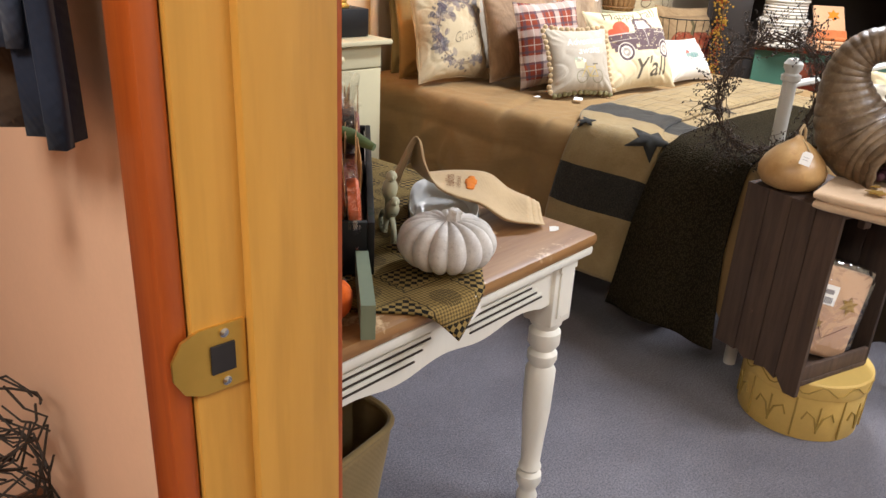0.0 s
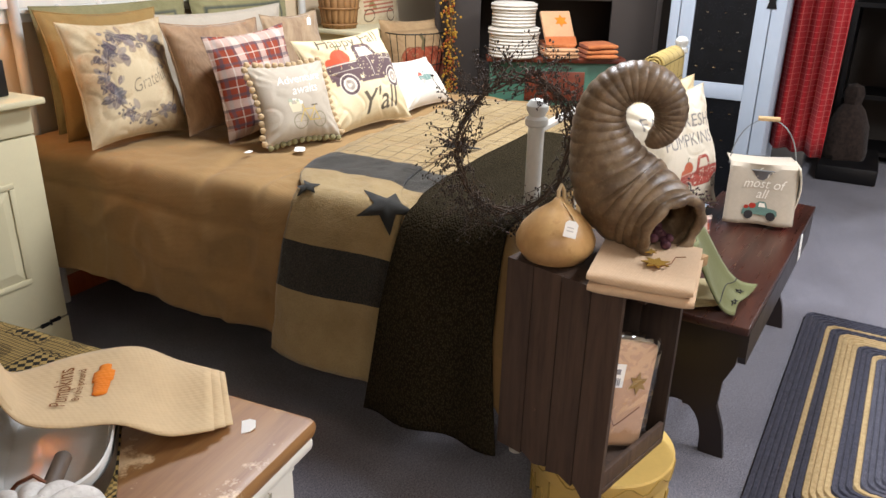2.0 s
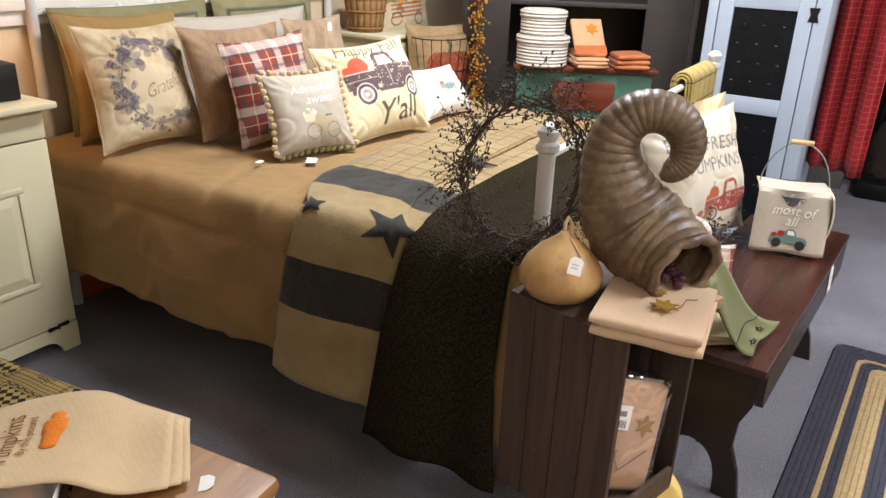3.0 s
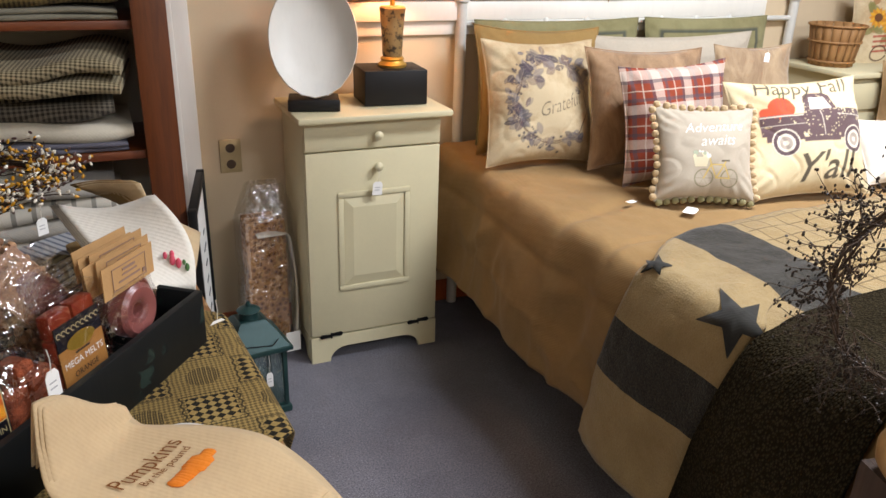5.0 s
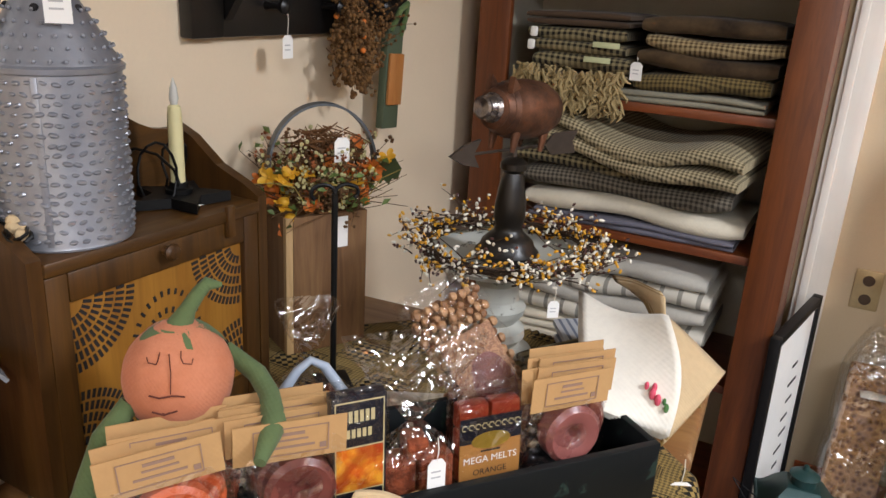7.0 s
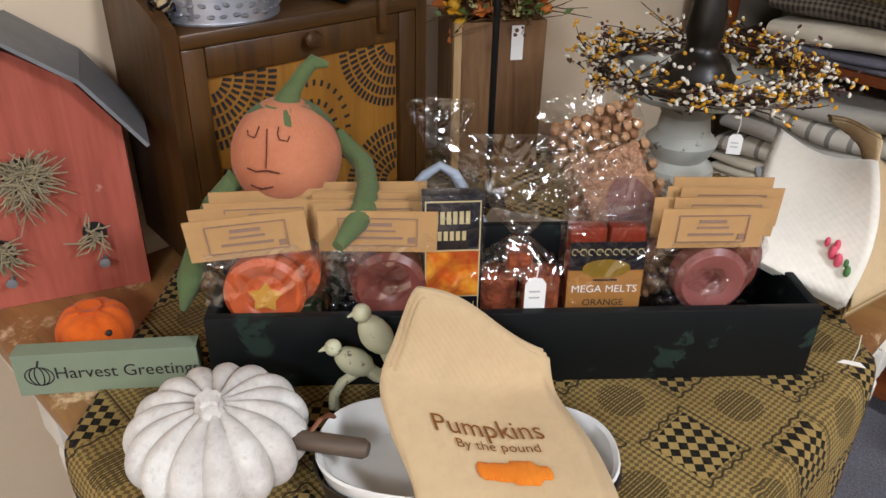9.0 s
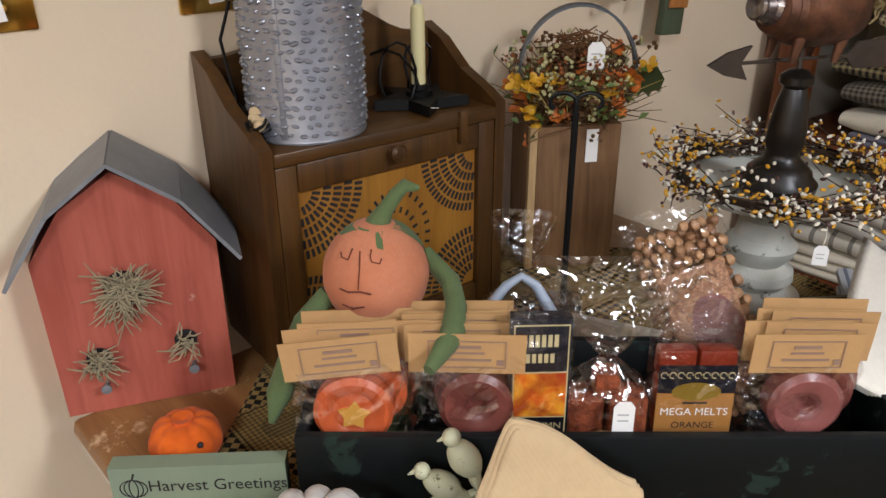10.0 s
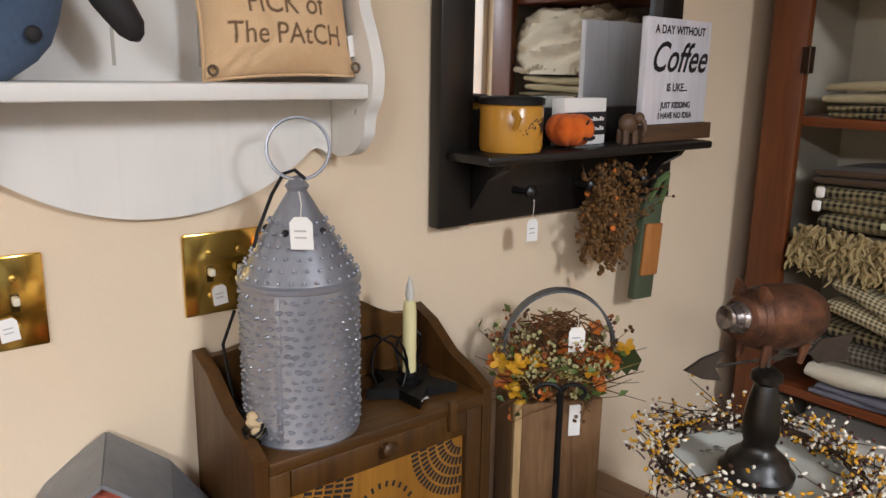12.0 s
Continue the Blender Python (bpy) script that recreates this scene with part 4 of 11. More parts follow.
        lathe(bm, [(0.0065, 0), (0.006, 0.008), (0.009, 0.012), (0.0145, 0.016), (0.015, 0.021), (0.010, 0.026), (0, 0.028)], 16, Matrix.Translation((5.212, y0, zc)) @ pose(0, 0, 0, 90))
        part("knob", bm, CREAM, d, "round cream wooden knob")
    for x in (x0 + 0.07, x1 - 0.07):
        h = B()
        for s in (-1, 1):
            prism(h, [(0, -0.005), (s * 0.035, -0.008), (s * 0.042, 0), (s * 0.035, 0.008), (0, 0.005)], 0.003, Matrix.Translation((x, y0 - 0.0012, 0.102 + s * 0.002)))
        tube(h, [(x, y0 - 0.003, 0.092), (x, y0 - 0.003, 0.112)], 0.003)
        part("hinge", h, IRON, t, "small black strap hinge", m=W)
    tag("price_tag", pose(5.206, 5.068, 0.648, 3, 4, 5), 0.034, 0.046, "white paper price tag hanging from the nightstand knob", 0.045)

    # oval bowl on a black easel
    t = thing("display_bowl", pose(5.04, 5.19, 0.8735, 0, 0, -14), "shallow oval white wooden dough bowl standing on edge", "bowl")
    bm = B()
    tilt = pose(0, 0, 0.213, -16)
    prof = [(0.0, 0.052), (0.5, 0.047), (0.78, 0.03), (0.93, 0.008), (1.0, -0.008), (1.015, -0.004), (0.95, 0.02), (0.8, 0.043), (0.5, 0.062), (0.0, 0.066)]
    rings = []
    for r, d in prof:
        rings.append([bm.verts.new(tilt @ Vector((0.134 * r * math.cos(a * math.pi / 20), d, 0.178 * r * math.sin(a * math.pi / 20) * (1 + 0.01 * math.sin(3 * a))))) for a in range(40)] if r else [bm.verts.new(tilt @ Vector((0, d, 0)))])
    for p, q in zip(rings, rings[1:]):
        for i in range(40):
            j = (i + 1) % 40
            if len(p) == 1:
                bm.faces.new((p[0], q[i], q[j]))
            elif len(q) == 1:
                bm.faces.new((p[i], q[0], p[j]))
            else:
                bm.faces.new((p[i], q[i], q[j], p[j]))
    part("bowl", bm, painted("bowl_white", "dcdad2", "a99a80", 0.5, 0.7, 9), t, smooth=60)
    bm = B()
    span(bm, (-0.085, -0.05, 0), (0.075, 0.10, 0.026), 0.003)
    span(bm, (-0.085, -0.062, 0), (0.075, -0.05, 0.036), 0.003)
    part("stand_base", bm, BLACK, t, "black wooden easel base")
    bm = B()
    span(bm, (-0.03, 0.085, 0.02), (0.03, 0.098, 0.2), 0.003)
    part("stand_back", bm, BLACK, t)

    # lamp on a black block
    bm = B()
    box(bm, (0, 0, 0.056), (0.21, 0.165, 0.112), 0.004)
    solo("black_block", bm, BLACK, pose(5.305, 5.235, 0.873, 0, 0, -4), "matt black painted wooden riser block", "riser")
    t = thing("table_lamp", pose(5.315, 5.24, 0.985), "lit table lamp with a floral tin base and cream shade", "table lamp")
    bm = B()
    lathe(bm, [(0.0, 0), (0.046, 0), (0.048, 0.008), (0.04, 0.014), (0.036, 0.02), (0.04, 0.026), (0.033, 0.032)], 28)
    part("foot", bm, BRASS, t, "dull brass foot")
    n = Net("lamp_tin")
    f, g = n.noise(34, 4, 0.7), n.noise(90, 3)
    col = n.mix(n.ramp(f, 0.52, 0.6), lin("a8895a"), lin("473b2e"))
    col = n.mix(n.ramp(n.noise(22, 4), 0.62, 0.68), col, lin("8a3f22"))
    bm = B()
    lathe(bm, [(0.03, 0.033), (0.033, 0.04), (0.035, 0.1), (0.041, 0.17), (0.043, 0.185), (0.039, 0.19), (0.01, 0.192)], 28)
    part("column", bm, n.done(col, 0.4, 0.3, n.bump(g, 0.2, 0.001)), t, "tin column printed with dark leaves")
    bm = B()
    lathe(bm, [(0.008, 0.19), (0.008, 0.30)], 10)
    part("stem", bm, BRASS, t)
    n = Net("lamp_shade")
    tr = n.node("ShaderNodeBsdfTranslucent")
    n.put(tr, 0, (0.85, 0.6, 0.34, 1))
    df = n.node("ShaderNodeBsdfDiffuse")
    n.put(df, 0, (0.8, 0.6, 0.4, 1))
    mx = n.node("ShaderNodeMixShader")
    n.put(mx, 0, 0.6)
    n.t.links.new(df.outputs[0], mx.inputs[1])
    n.t.links.new(tr.outputs[0], mx.inputs[2])
    n.t.links.new(mx.outputs[0], n.t.nodes["Material Output"].inputs[0])
    bm = B()
    pr = [(0.118, 0.222), (0.108, 0.27), (0.095, 0.33), (0.083, 0.39), (0.074, 0.44)]
    rings = [[bm.verts.new((r * math.cos(a * math.pi / 20), r * math.sin(a * math.pi / 20), z)) for a in range(40)] for r, z in pr]
    for p, q in zip(rings, rings[1:]):
        for i in range(40):
            bm.faces.new((p[i], p[(i + 1) % 40], q[(i + 1) % 40], q[i]))
    s = part("shade", bm, n.m, t, "glowing cream cloth shade", solid=0.0015)
    bm = B()
    for r, z in ((0.118, 0.222), (0.074, 0.44)):
        tube(bm, [(r * math.cos(a * math.pi / 16), r * math.sin(a * math.pi / 16), z) for a in range(32)], 0.0025, 6, True)
    part("rim", bm, LINEN, s)
    n = Net("bulb_glass")
    n.put(n.b, "Emission Color", (1, 0.55, 0.25, 1)), n.put(n.b, "Emission Strength", 8.0)
    bm = B()
    ball(bm, (0, 0, 0.315), (0.024, 0.024, 0.03), nu=12, nv=8)
    bulb = part("bulb", bm, n.done((0.9, 0.8, 0.7, 1), 0.4), t, "lit frosted bulb")
    bulb.visible_shadow = False


def window_wall():
    t = thing("window_1", pose(5.1, YN, 1.1), "white trimmed window frame filled with whitewashed boards", "window", kind="structure")
    trim = painted("window_trim_paint", "e9e5da", "b5a88f", 0.4, 0.8)
    for nm, a, b in (("window_sill", (0.0, -0.035, 0.01), (1.95, 0, 0.075)), ("frame", (0.0, -0.026, 0.0755), (0.062, 0, 1.0)), ("frame", (1.888, -0.026, 0.0755), (1.95, 0, 1.0)), ("frame", (0.0, -0.03, 1.0), (1.95, 0, 1.07)), ("apron", (0.05, -0.015, -0.04), (1.9, 0, 0.0095))):
        bm = B()
        span(bm, a, b, 0.004)
        part(nm, bm, trim, t)
    wash = wood("whitewashed_board", "8d857c", "cfc9c0", 0.8, 0.5, "z", 0.6, "6b5644", 0.6)
    first = None
    w = 1.82 / 15
    for i in range(15):
        bm = B()
        box(bm, (0, 0, 0.46), (w - 0.006, 0.014, 0.92), 0.002)
        if not first:
            first = mesh("board", bm, 30)
            first.materials.append(wash)
        else:
            bm.free()
        ob = new("board", first)
        ob.parent = t
        ob.matrix_basis = pose(0.066 + w * (i + 0.5), -0.010 - 0.003 * (i % 2), 0.078)
    # raffia bundle hung on the boards
    rnd = random.Random(8)
    bm = B()
    for i in range(150):
        x = rnd.uniform(-1, 1)
        top, low = (x * 0.05, rnd.uniform(-0.02, 0.02), 0.10), (x * 0.19 + rnd.uniform(-0.02, 0.02), rnd.uniform(-0.02, 0.02), -0.07 + 0.05 * abs(x) + rnd.uniform(-0.03, 0.03))
        tube(bm, [top, (x * 0.14, top[1], 0.05), low], [0.003, 0.003, 0.0015], 4)
    ob = solo("raffia_bundle", bm, fabric("raffia", "b08a50", "8a6230", 300), pose(6.24, YN - 0.045, 1.27), "tied bundle of golden straw hanging on the boards", "straw decoration")
    # outlet
    t = thing("wall_outlet", pose(4.797, YN - 0.004, 0.675), "aged brass-toned wall outlet plate", "outlet")
    bm = B()
    box(bm, (0, 0, 0), (0.072, 0.008, 0.116), 0.003)
    part("plate", bm, plain("aged_plate", "b5a27a", 0.35, 0.3), t)
    for z in (-0.028, 0.028):
        bm = B()
        lathe(bm, [(0, 0), (0.016, 0), (0.015, 0.002), (0, 0.003)], 16, pose(0, -0.004, z, 90))
        part("socket", bm, plain("socket_brown", "4a3826", 0.4), t)


def armoire():
    o = (4.18, 5.2, 0)
    W = world_parts(o)
    t = thing("armoire", Matrix.Translation(o), "open red-brown wooden armoire full of folded linens", "armoire")
    X0, X1, Y0, Y1, H = 3.735, 4.605, 4.995, 5.385, 2.15
    inner = plain("armoire_inside_paint", "b9b2a0", 0.6, 0, 0.06)
    for x0, x1 in ((X0, X0 + 0.09), (X1 - 0.088, X1)):
        bm = B()
        span(bm, (x0, Y0, 0), (x1, Y0 + 0.024, H), 0.003)
        part("stile", bm, REDWOOD, t, m=W)
    for x0, x1 in ((X0 + 0.003, X0 + 0.023), (X1 - 0.023, X1 - 0.003)):
        bm = B()
        span(bm, (x0, Y0 + 0.0245, 0), (x1, Y1, H))
        part("side", bm, REDWOOD, t, m=W)
        xa = x1 + 0.0005 if x0 < 4 else x0 - 0.0045
        bm = B()
        span(bm, (xa, Y0 + 0.025, 0.05), (xa + 0.004, Y1 - 0.0125, H))
        part("side_lining", bm, inner, t, "pale painted lining", m=W)
    bm = B()
    span(bm, (X0 + 0.0235, Y1 - 0.012, 0.05), (X1 - 0.0235, Y1, H))
    part("back_panel", bm, inner, t, "pale painted back", m=W)
    bm = B()
    span(bm, (X0 - 0.03, Y0 - 0.03, H), (X1 + 0.03, Y1, H + 0.05), 0.01)
    part("cornice", bm, REDWOOD_X, t, m=W)
    for z in (0.08, 0.46, 0.82, 1.165, 1.49, 1.82):
        bm = B()
        span(bm, (X0 + 0.0285, Y0 + 0.0245, z - 0.022), (X1 - 0.0285, Y1 - 0.013, z), 0.001)
        part("shelf", bm, REDWOOD_X, t, m=W)
    for z in (0.62, 1.62):
        bm = B()
        span(bm, (X0 + 0.082, Y0 - 0.004, z - 0.03), (X0 + 0.112, Y0 - 0.0005, z + 0.03), 0.001)
        tube(bm, [(X0 + 0.1, Y0 - 0.004, z - 0.032), (X0 + 0.1, Y0 - 0.004, z + 0.032)], 0.004)
        part("hinge", bm, plain("dark_bronze", "3a2c20", 0.4, 0.8), t, m=W)


def check_mat(name, a, b, p=0.012):
    n = Net(name)
    x, y, z = n.xyz()
    s = n.math("ADD", n.math("ADD", n.stripe(x, p, p / 2), n.stripe(n.math("ADD", y, z), p, p / 2)), 0)
    f, g = n.noise(7), n.noise(300, 3)
    col = n.mix(n.math("MULTIPLY", s, 0.5), lin(a), lin(b))
    col = n.mix(n.math("MULTIPLY", n.ramp(f, 0.4, 0.7), 0.25), col, shade(lin(b), 0.7))
    return n.done(col, 0.93, 0, n.bump(g, 0.5, 0.0015), 0.15, 0.06)


def stripe_mat(name, a, b, p=0.02, w=0.006, axis=0):
    n = Net(name)
    c = n.xyz()
    s = n.stripe(c[axis], p, w)
    f, g = n.noise(7), n.noise(300, 3)
    col = n.mix(n.math("MULTIPLY", s, 0.85), lin(a), lin(b))
    col = n.mix(n.math("MULTIPLY", n.ramp(f, 0.4, 0.7), 0.2), col, shade(lin(a), 0.7))
    return n.done(col, 0.93, 0, n.bump(g, 0.5, 0.0015), 0.15, 0.06)


def folded(name, w, d, h, mat, m, label, layers=4, seed=1, wave=0.006, category="folded cloth", group=""):
    """A pile of folds: each layer a flattened loop with a round front, slightly uneven."""
    rnd = random.Random(seed)
    th = h / layers
    folds = []
    for i in range(layers):
        bm = B()
        z0 = i * th
        ww, dd, ox = w * rnd.uniform(0.96, 1.0), d * rnd.uniform(0.95, 1.0), rnd.uniform(-0.006, 0.006)
        ph = rnd.uniform(0, 6)
        prof = []
        for k in range(9):
            a = -90 + 180 * k / 8
            prof.append((-dd / 2 + th * 0.5 - th * 0.5 * math.cos(radians(a)), z0 + th * 0.5 + th * 0.47 * math.sin(radians(a))))
        prof = [(dd / 2, z0 + th * 0.03)] + [(dd / 4, z0 + th * 0.03)] + prof + [(dd / 4, z0 + th * 0.97), (dd / 2, z0 + th * 0.97)]
        nx = 16
        g = []
        for j in range(nx + 1):
            x = ox + (j / nx - 0.5) * ww
            edge = 1 - 0.35 * (abs(2 * j / nx - 1) ** 8)
            dz = wave * math.sin(x * 13 + seed + 0.3 * i) * (i + 1) / layers
            dy = 0.005 * math.sin(x * 21 + ph) + 0.006 * noise.noise((x * 9, seed, i))
            dz += 0.25 * th * noise.noise((x * 7, seed * 3.1, i)) * (0.3 + 0.7 * i / layers)
            g.append([bm.verts.new((x, y + dy, z0 + th / 2 + (z - z0 - th / 2) * edge + dz)) for y, z in prof])
        for j in range(nx):
            for k in range(len(prof) - 1):
                bm.faces.new((g[j][k], g[j + 1][k], g[j + 1][k + 1], g[j][k + 1]))
        bm.faces.new(g[0])
        bm.faces.new(g[-1][::-1])
        folds.append(bm)
    if layers == 1:
        return solo(name, folds[0], mat, m, label, category, group, smooth=50)
    t = thing(name, m, label, category, group)
    for bm in folds:
        part("fold", bm, mat, t, smooth=50)
    return t


TICK_GREY = stripe_mat("grey_ticking", "6d665a", "8a8272", 0.008, 0.003, 0)
CHECK_BLK = check_mat("black_tan_check", "8f8260", "231f1a", 0.016)
CHECK_BRN = check_mat("brown_tan_check", "a3906a", "4b3c28", 0.012)
HOUNDS = check_mat("small_tan_check", "bfb08c", "4e4634", 0.011)
CHECK_GRY = check_mat("grey_charcoal_check", "7a7264", "38332c", 0.013)
CHECK_OLV = check_mat("olive_tan_check", "7d6c44", "3c3220", 0.011)
BLOTTED = print_mat("blotted_brown_cloth", "54432e", "2a2018")
GREY_LIGHT = fabric("pale_grey_cloth", "b3aea3", None, 600, 0.07)
GREY_CLOTH = fabric("grey_cloth", "85806f")
DARK_CLOTH = fabric("dark_grey_cloth", "3f3a32")
BROWN_CLOTH = fabric("brown_cloth", "4a3a2c")
CREAM_CLOTH = fabric("cream_cloth", "d6cdb8", None, 600, 0.06)
STRIPE_W = stripe_mat("white_grey_stripe", "cfc9ba", "77736a", 0.05, 0.012, 0)
OATS = fabric("oat_cloth", "a89c7c")


def linens():
    g = "folded linens on the armoire shelves"
    P = lambda x, z, y=5.16, r=0: pose(x, y, z, 0, 0, r)
    d = 0.29
    # bottom to top, by shelf
    folded("folded_throw", 0.60, d, 0.07, CREAM_CLOTH, P(4.12, 0.461), "stack of cream folded throws in the armoire", 3, 21, group=g)
    folded("folded_throw", 0.62, d, 0.055, STRIPE_W, P(4.14, 0.532), "white folded throw with grey stripes", 1, 22, 0.008, group=g)
    folded("folded_throw", 0.60, d, 0.05, GREY_LIGHT, P(4.13, 0.588), "pale grey folded throw in the armoire", 1, 23, 0.008, group=g)
    folded("folded_throw", 0.58, d, 0.05, STRIPE_W, P(4.16, 0.639), "white folded throw with grey stripes and fringe", 1, 24, 0.009, group=g)
    folded("folded_throw", 0.56, d, 0.045, GREY_LIGHT, P(4.15, 0.69), "pale grey folded throw", 1, 25, 0.008, group=g)
    folded("folded_throw", 0.56, d, 0.03, BLUEGREY, P(4.2, 0.821), "slate grey folded throw in the armoire", 2, 26, 0.002, group=g)
    folded("folded_throw", 0.60, d, 0.055, CREAM_CLOTH, P(4.19, 0.852), "thick cream folded blanket in the armoire", 1, 27, 0.010, group=g)
    folded("folded_throw", 0.58, d, 0.06, CHECK_GRY, P(4.17, 0.908), "grey and charcoal checked folded throw", 1, 28, 0.007, group=g)
    folded("folded_throw", 0.50, d, 0.035, CHECK_BLK, P(4.10, 0.969), "black checked folded throw in the armoire", 1, 29, 0.006, group=g)
    folded("folded_throw", 0.54, d + 0.06, 0.085, HOUNDS, pose(4.23, 5.13, 1.004, 3, 6.0, -7), "rumpled small-check throw spilling over the pile", 2, 30, 0.026, group=g)
    folded("folded_throw", 0.62, d, 0.03, GREY_CLOTH, P(4.19, 1.166), "thin grey folded runner in the armoire", 2, 31, 0.002, group=g)
    folded("folded_throw", 0.34, d, 0.05, CHECK_OLV, P(4.33, 1.197), "olive and tan checked folded throw", 1, 32, 0.009, group=g)
    folded("folded_throw", 0.27, d, 0.045, CHECK_BLK, P(4.02, 1.225), "black and tan checked folded cloth", 1, 33, 0.004, group=g)
    folded("folded_throw", 0.27, d, 0.03, CHECK_BLK, P(4.00, 1.271), "black and tan checked folded cloth with a white band", 1, 34, 0.003, group=g)
    folded("folded_throw", 0.34, d, 0.045, BLOTTED, P(4.33, 1.248), "brown patterned folded throw", 1, 35, 0.007, group=g)
    folded("folded_throw", 0.33, d, 0.04, CHECK_BRN, P(4.34, 1.294), "brown plaid folded throw in the armoire", 1, 36, 0.008, group=g)
    folded("folded_throw", 0.27, d, 0.035, CHECK_BLK, P(4.0, 1.302), "dark checked folded cloth with a white band", 1, 37, 0.003, group=g)
    folded("folded_throw", 0.28, d, 0.035, BROWN_CLOTH, P(4.0, 1.338), "plain brown folded throw", 2, 38, 0.003, group=g)
    folded("folded_throw", 0.34, d, 0.045, BLOTTED, P(4.34, 1.335), "dark brown patterned folded throw", 1, 39, 0.003, group=g)
    folded("folded_throw", 0.62, d, 0.03, CHECK_BLK, P(4.19, 1.492), "dark checked folded cloth on the upper shelf", 2, 40, 0.002, group=g)
    folded("folded_throw", 0.62, d, 0.05, OATS, P(4.17, 1.523), "khaki folded blankets on the upper shelf", 2, 41, 0.004, group=g)
    # fringed throw hanging over the shelf edge
    rnd = random.Random(12)
    bm = B()
    for i in range(420):
        x = rnd.uniform(-0.15, 0.15)
        y, z = -0.15 + rnd.uniform(-0.015, 0.015), rnd.uniform(-0.05, 0.045)
        p = [(x, y, z)]
        for k in range(3):
            p.append((p[-1][0] + rnd.uniform(-0.012, 0.012), p[-1][1] + rnd.uniform(-0.008, 0.006), p[-1][2] - rnd.uniform(0.003, 0.016)))
        tube(bm, p, [0.004, 0.0045, 0.004, 0.002], 4)
    fr = folded("fringed_throw", 0.30, d, 0.05, LINEN, P(3.99, 1.172, 5.15), "tan throw with a shaggy fringe over the shelf edge", 2, 43, 0.004, group=g)
    part("fringe", bm, fabric("fringe_yarn", "a08c62", None, 300), fr, m=pose(0, 0, 0.02))
    for x, z in ((3.89, 1.318), (3.885, 1.285)):
        bm = B()
        box(bm, (x, 5.012, z), (0.02, 0.012, 0.026), 0.005)
        solo("paper_band", bm, PAPER, I4, "white paper band on a rolled cloth", "paper band")
    for x, z in ((4.09, 1.298), (4.07, 1.26)):
        bm = B()
        box(bm, (0, 0, 0), (0.07, 0.003, 0.014), 0.001)
        solo("paper_label", bm, plain("pale_green_paper", "c3c79a", 0.7), pose(x, 5.006, z), "pale green paper label on a folded cloth", "paper label")
    tag("price_tag", pose(4.175, 5.0, 1.265, 5, 0, 0), 0.03, 0.045, "white paper price tag hanging from a folded cloth", 0.012)
    # cream pompom throws high up on the far side
    t = thing("cream_throw", P(4.36, 1.575, 5.15), "heap of cream knitted throws with pompom trim", "throw blanket", g)
    wool = fabric("cream_knit", "d8cfba", None, 260, 0.06, 8, 0.9)
    bm = B()

    def heap(u, v):
        a, b = 2 * math.pi * u, math.pi / 2 * v
        d = Vector((math.cos(a) * math.cos(b), math.sin(a) * math.cos(b), math.sin(b)))
        k = 1 - abs(noise.noise((d.x * 1.6 + d.z * 2.5, d.y * 1.2, d.z * 5.0 + d.x)))
        k = 0.90 + 0.22 * k * k + 0.05 * noise.noise(d * 7)
        return (0.20 * math.copysign(abs(d.x) ** 0.7, d.x) * k, 0.14 * math.copysign(abs(d.y) ** 0.7, d.y) * k, 0.002 + 0.20 * d.z ** 0.6 * k)
    sheet(bm, 90, 40, heap)
    bmesh.ops.remove_doubles(bm, verts=bm.verts, dist=0.0005)
    part("cloth", bm, wool, t, smooth=70)
    for k in range(16):
        bm = B()
        x = -0.15 + 0.02 * k
        ball(bm, (x, -0.138 + 0.25 * x * x, 0.012 + 0.03 * abs(noise.noise((x * 9, 0, 3)))), 0.0105, I4, 9, 7, lambda d: 1 + 0.2 * noise.noise(d * 5))
        part("pompom", bm, wool, t)


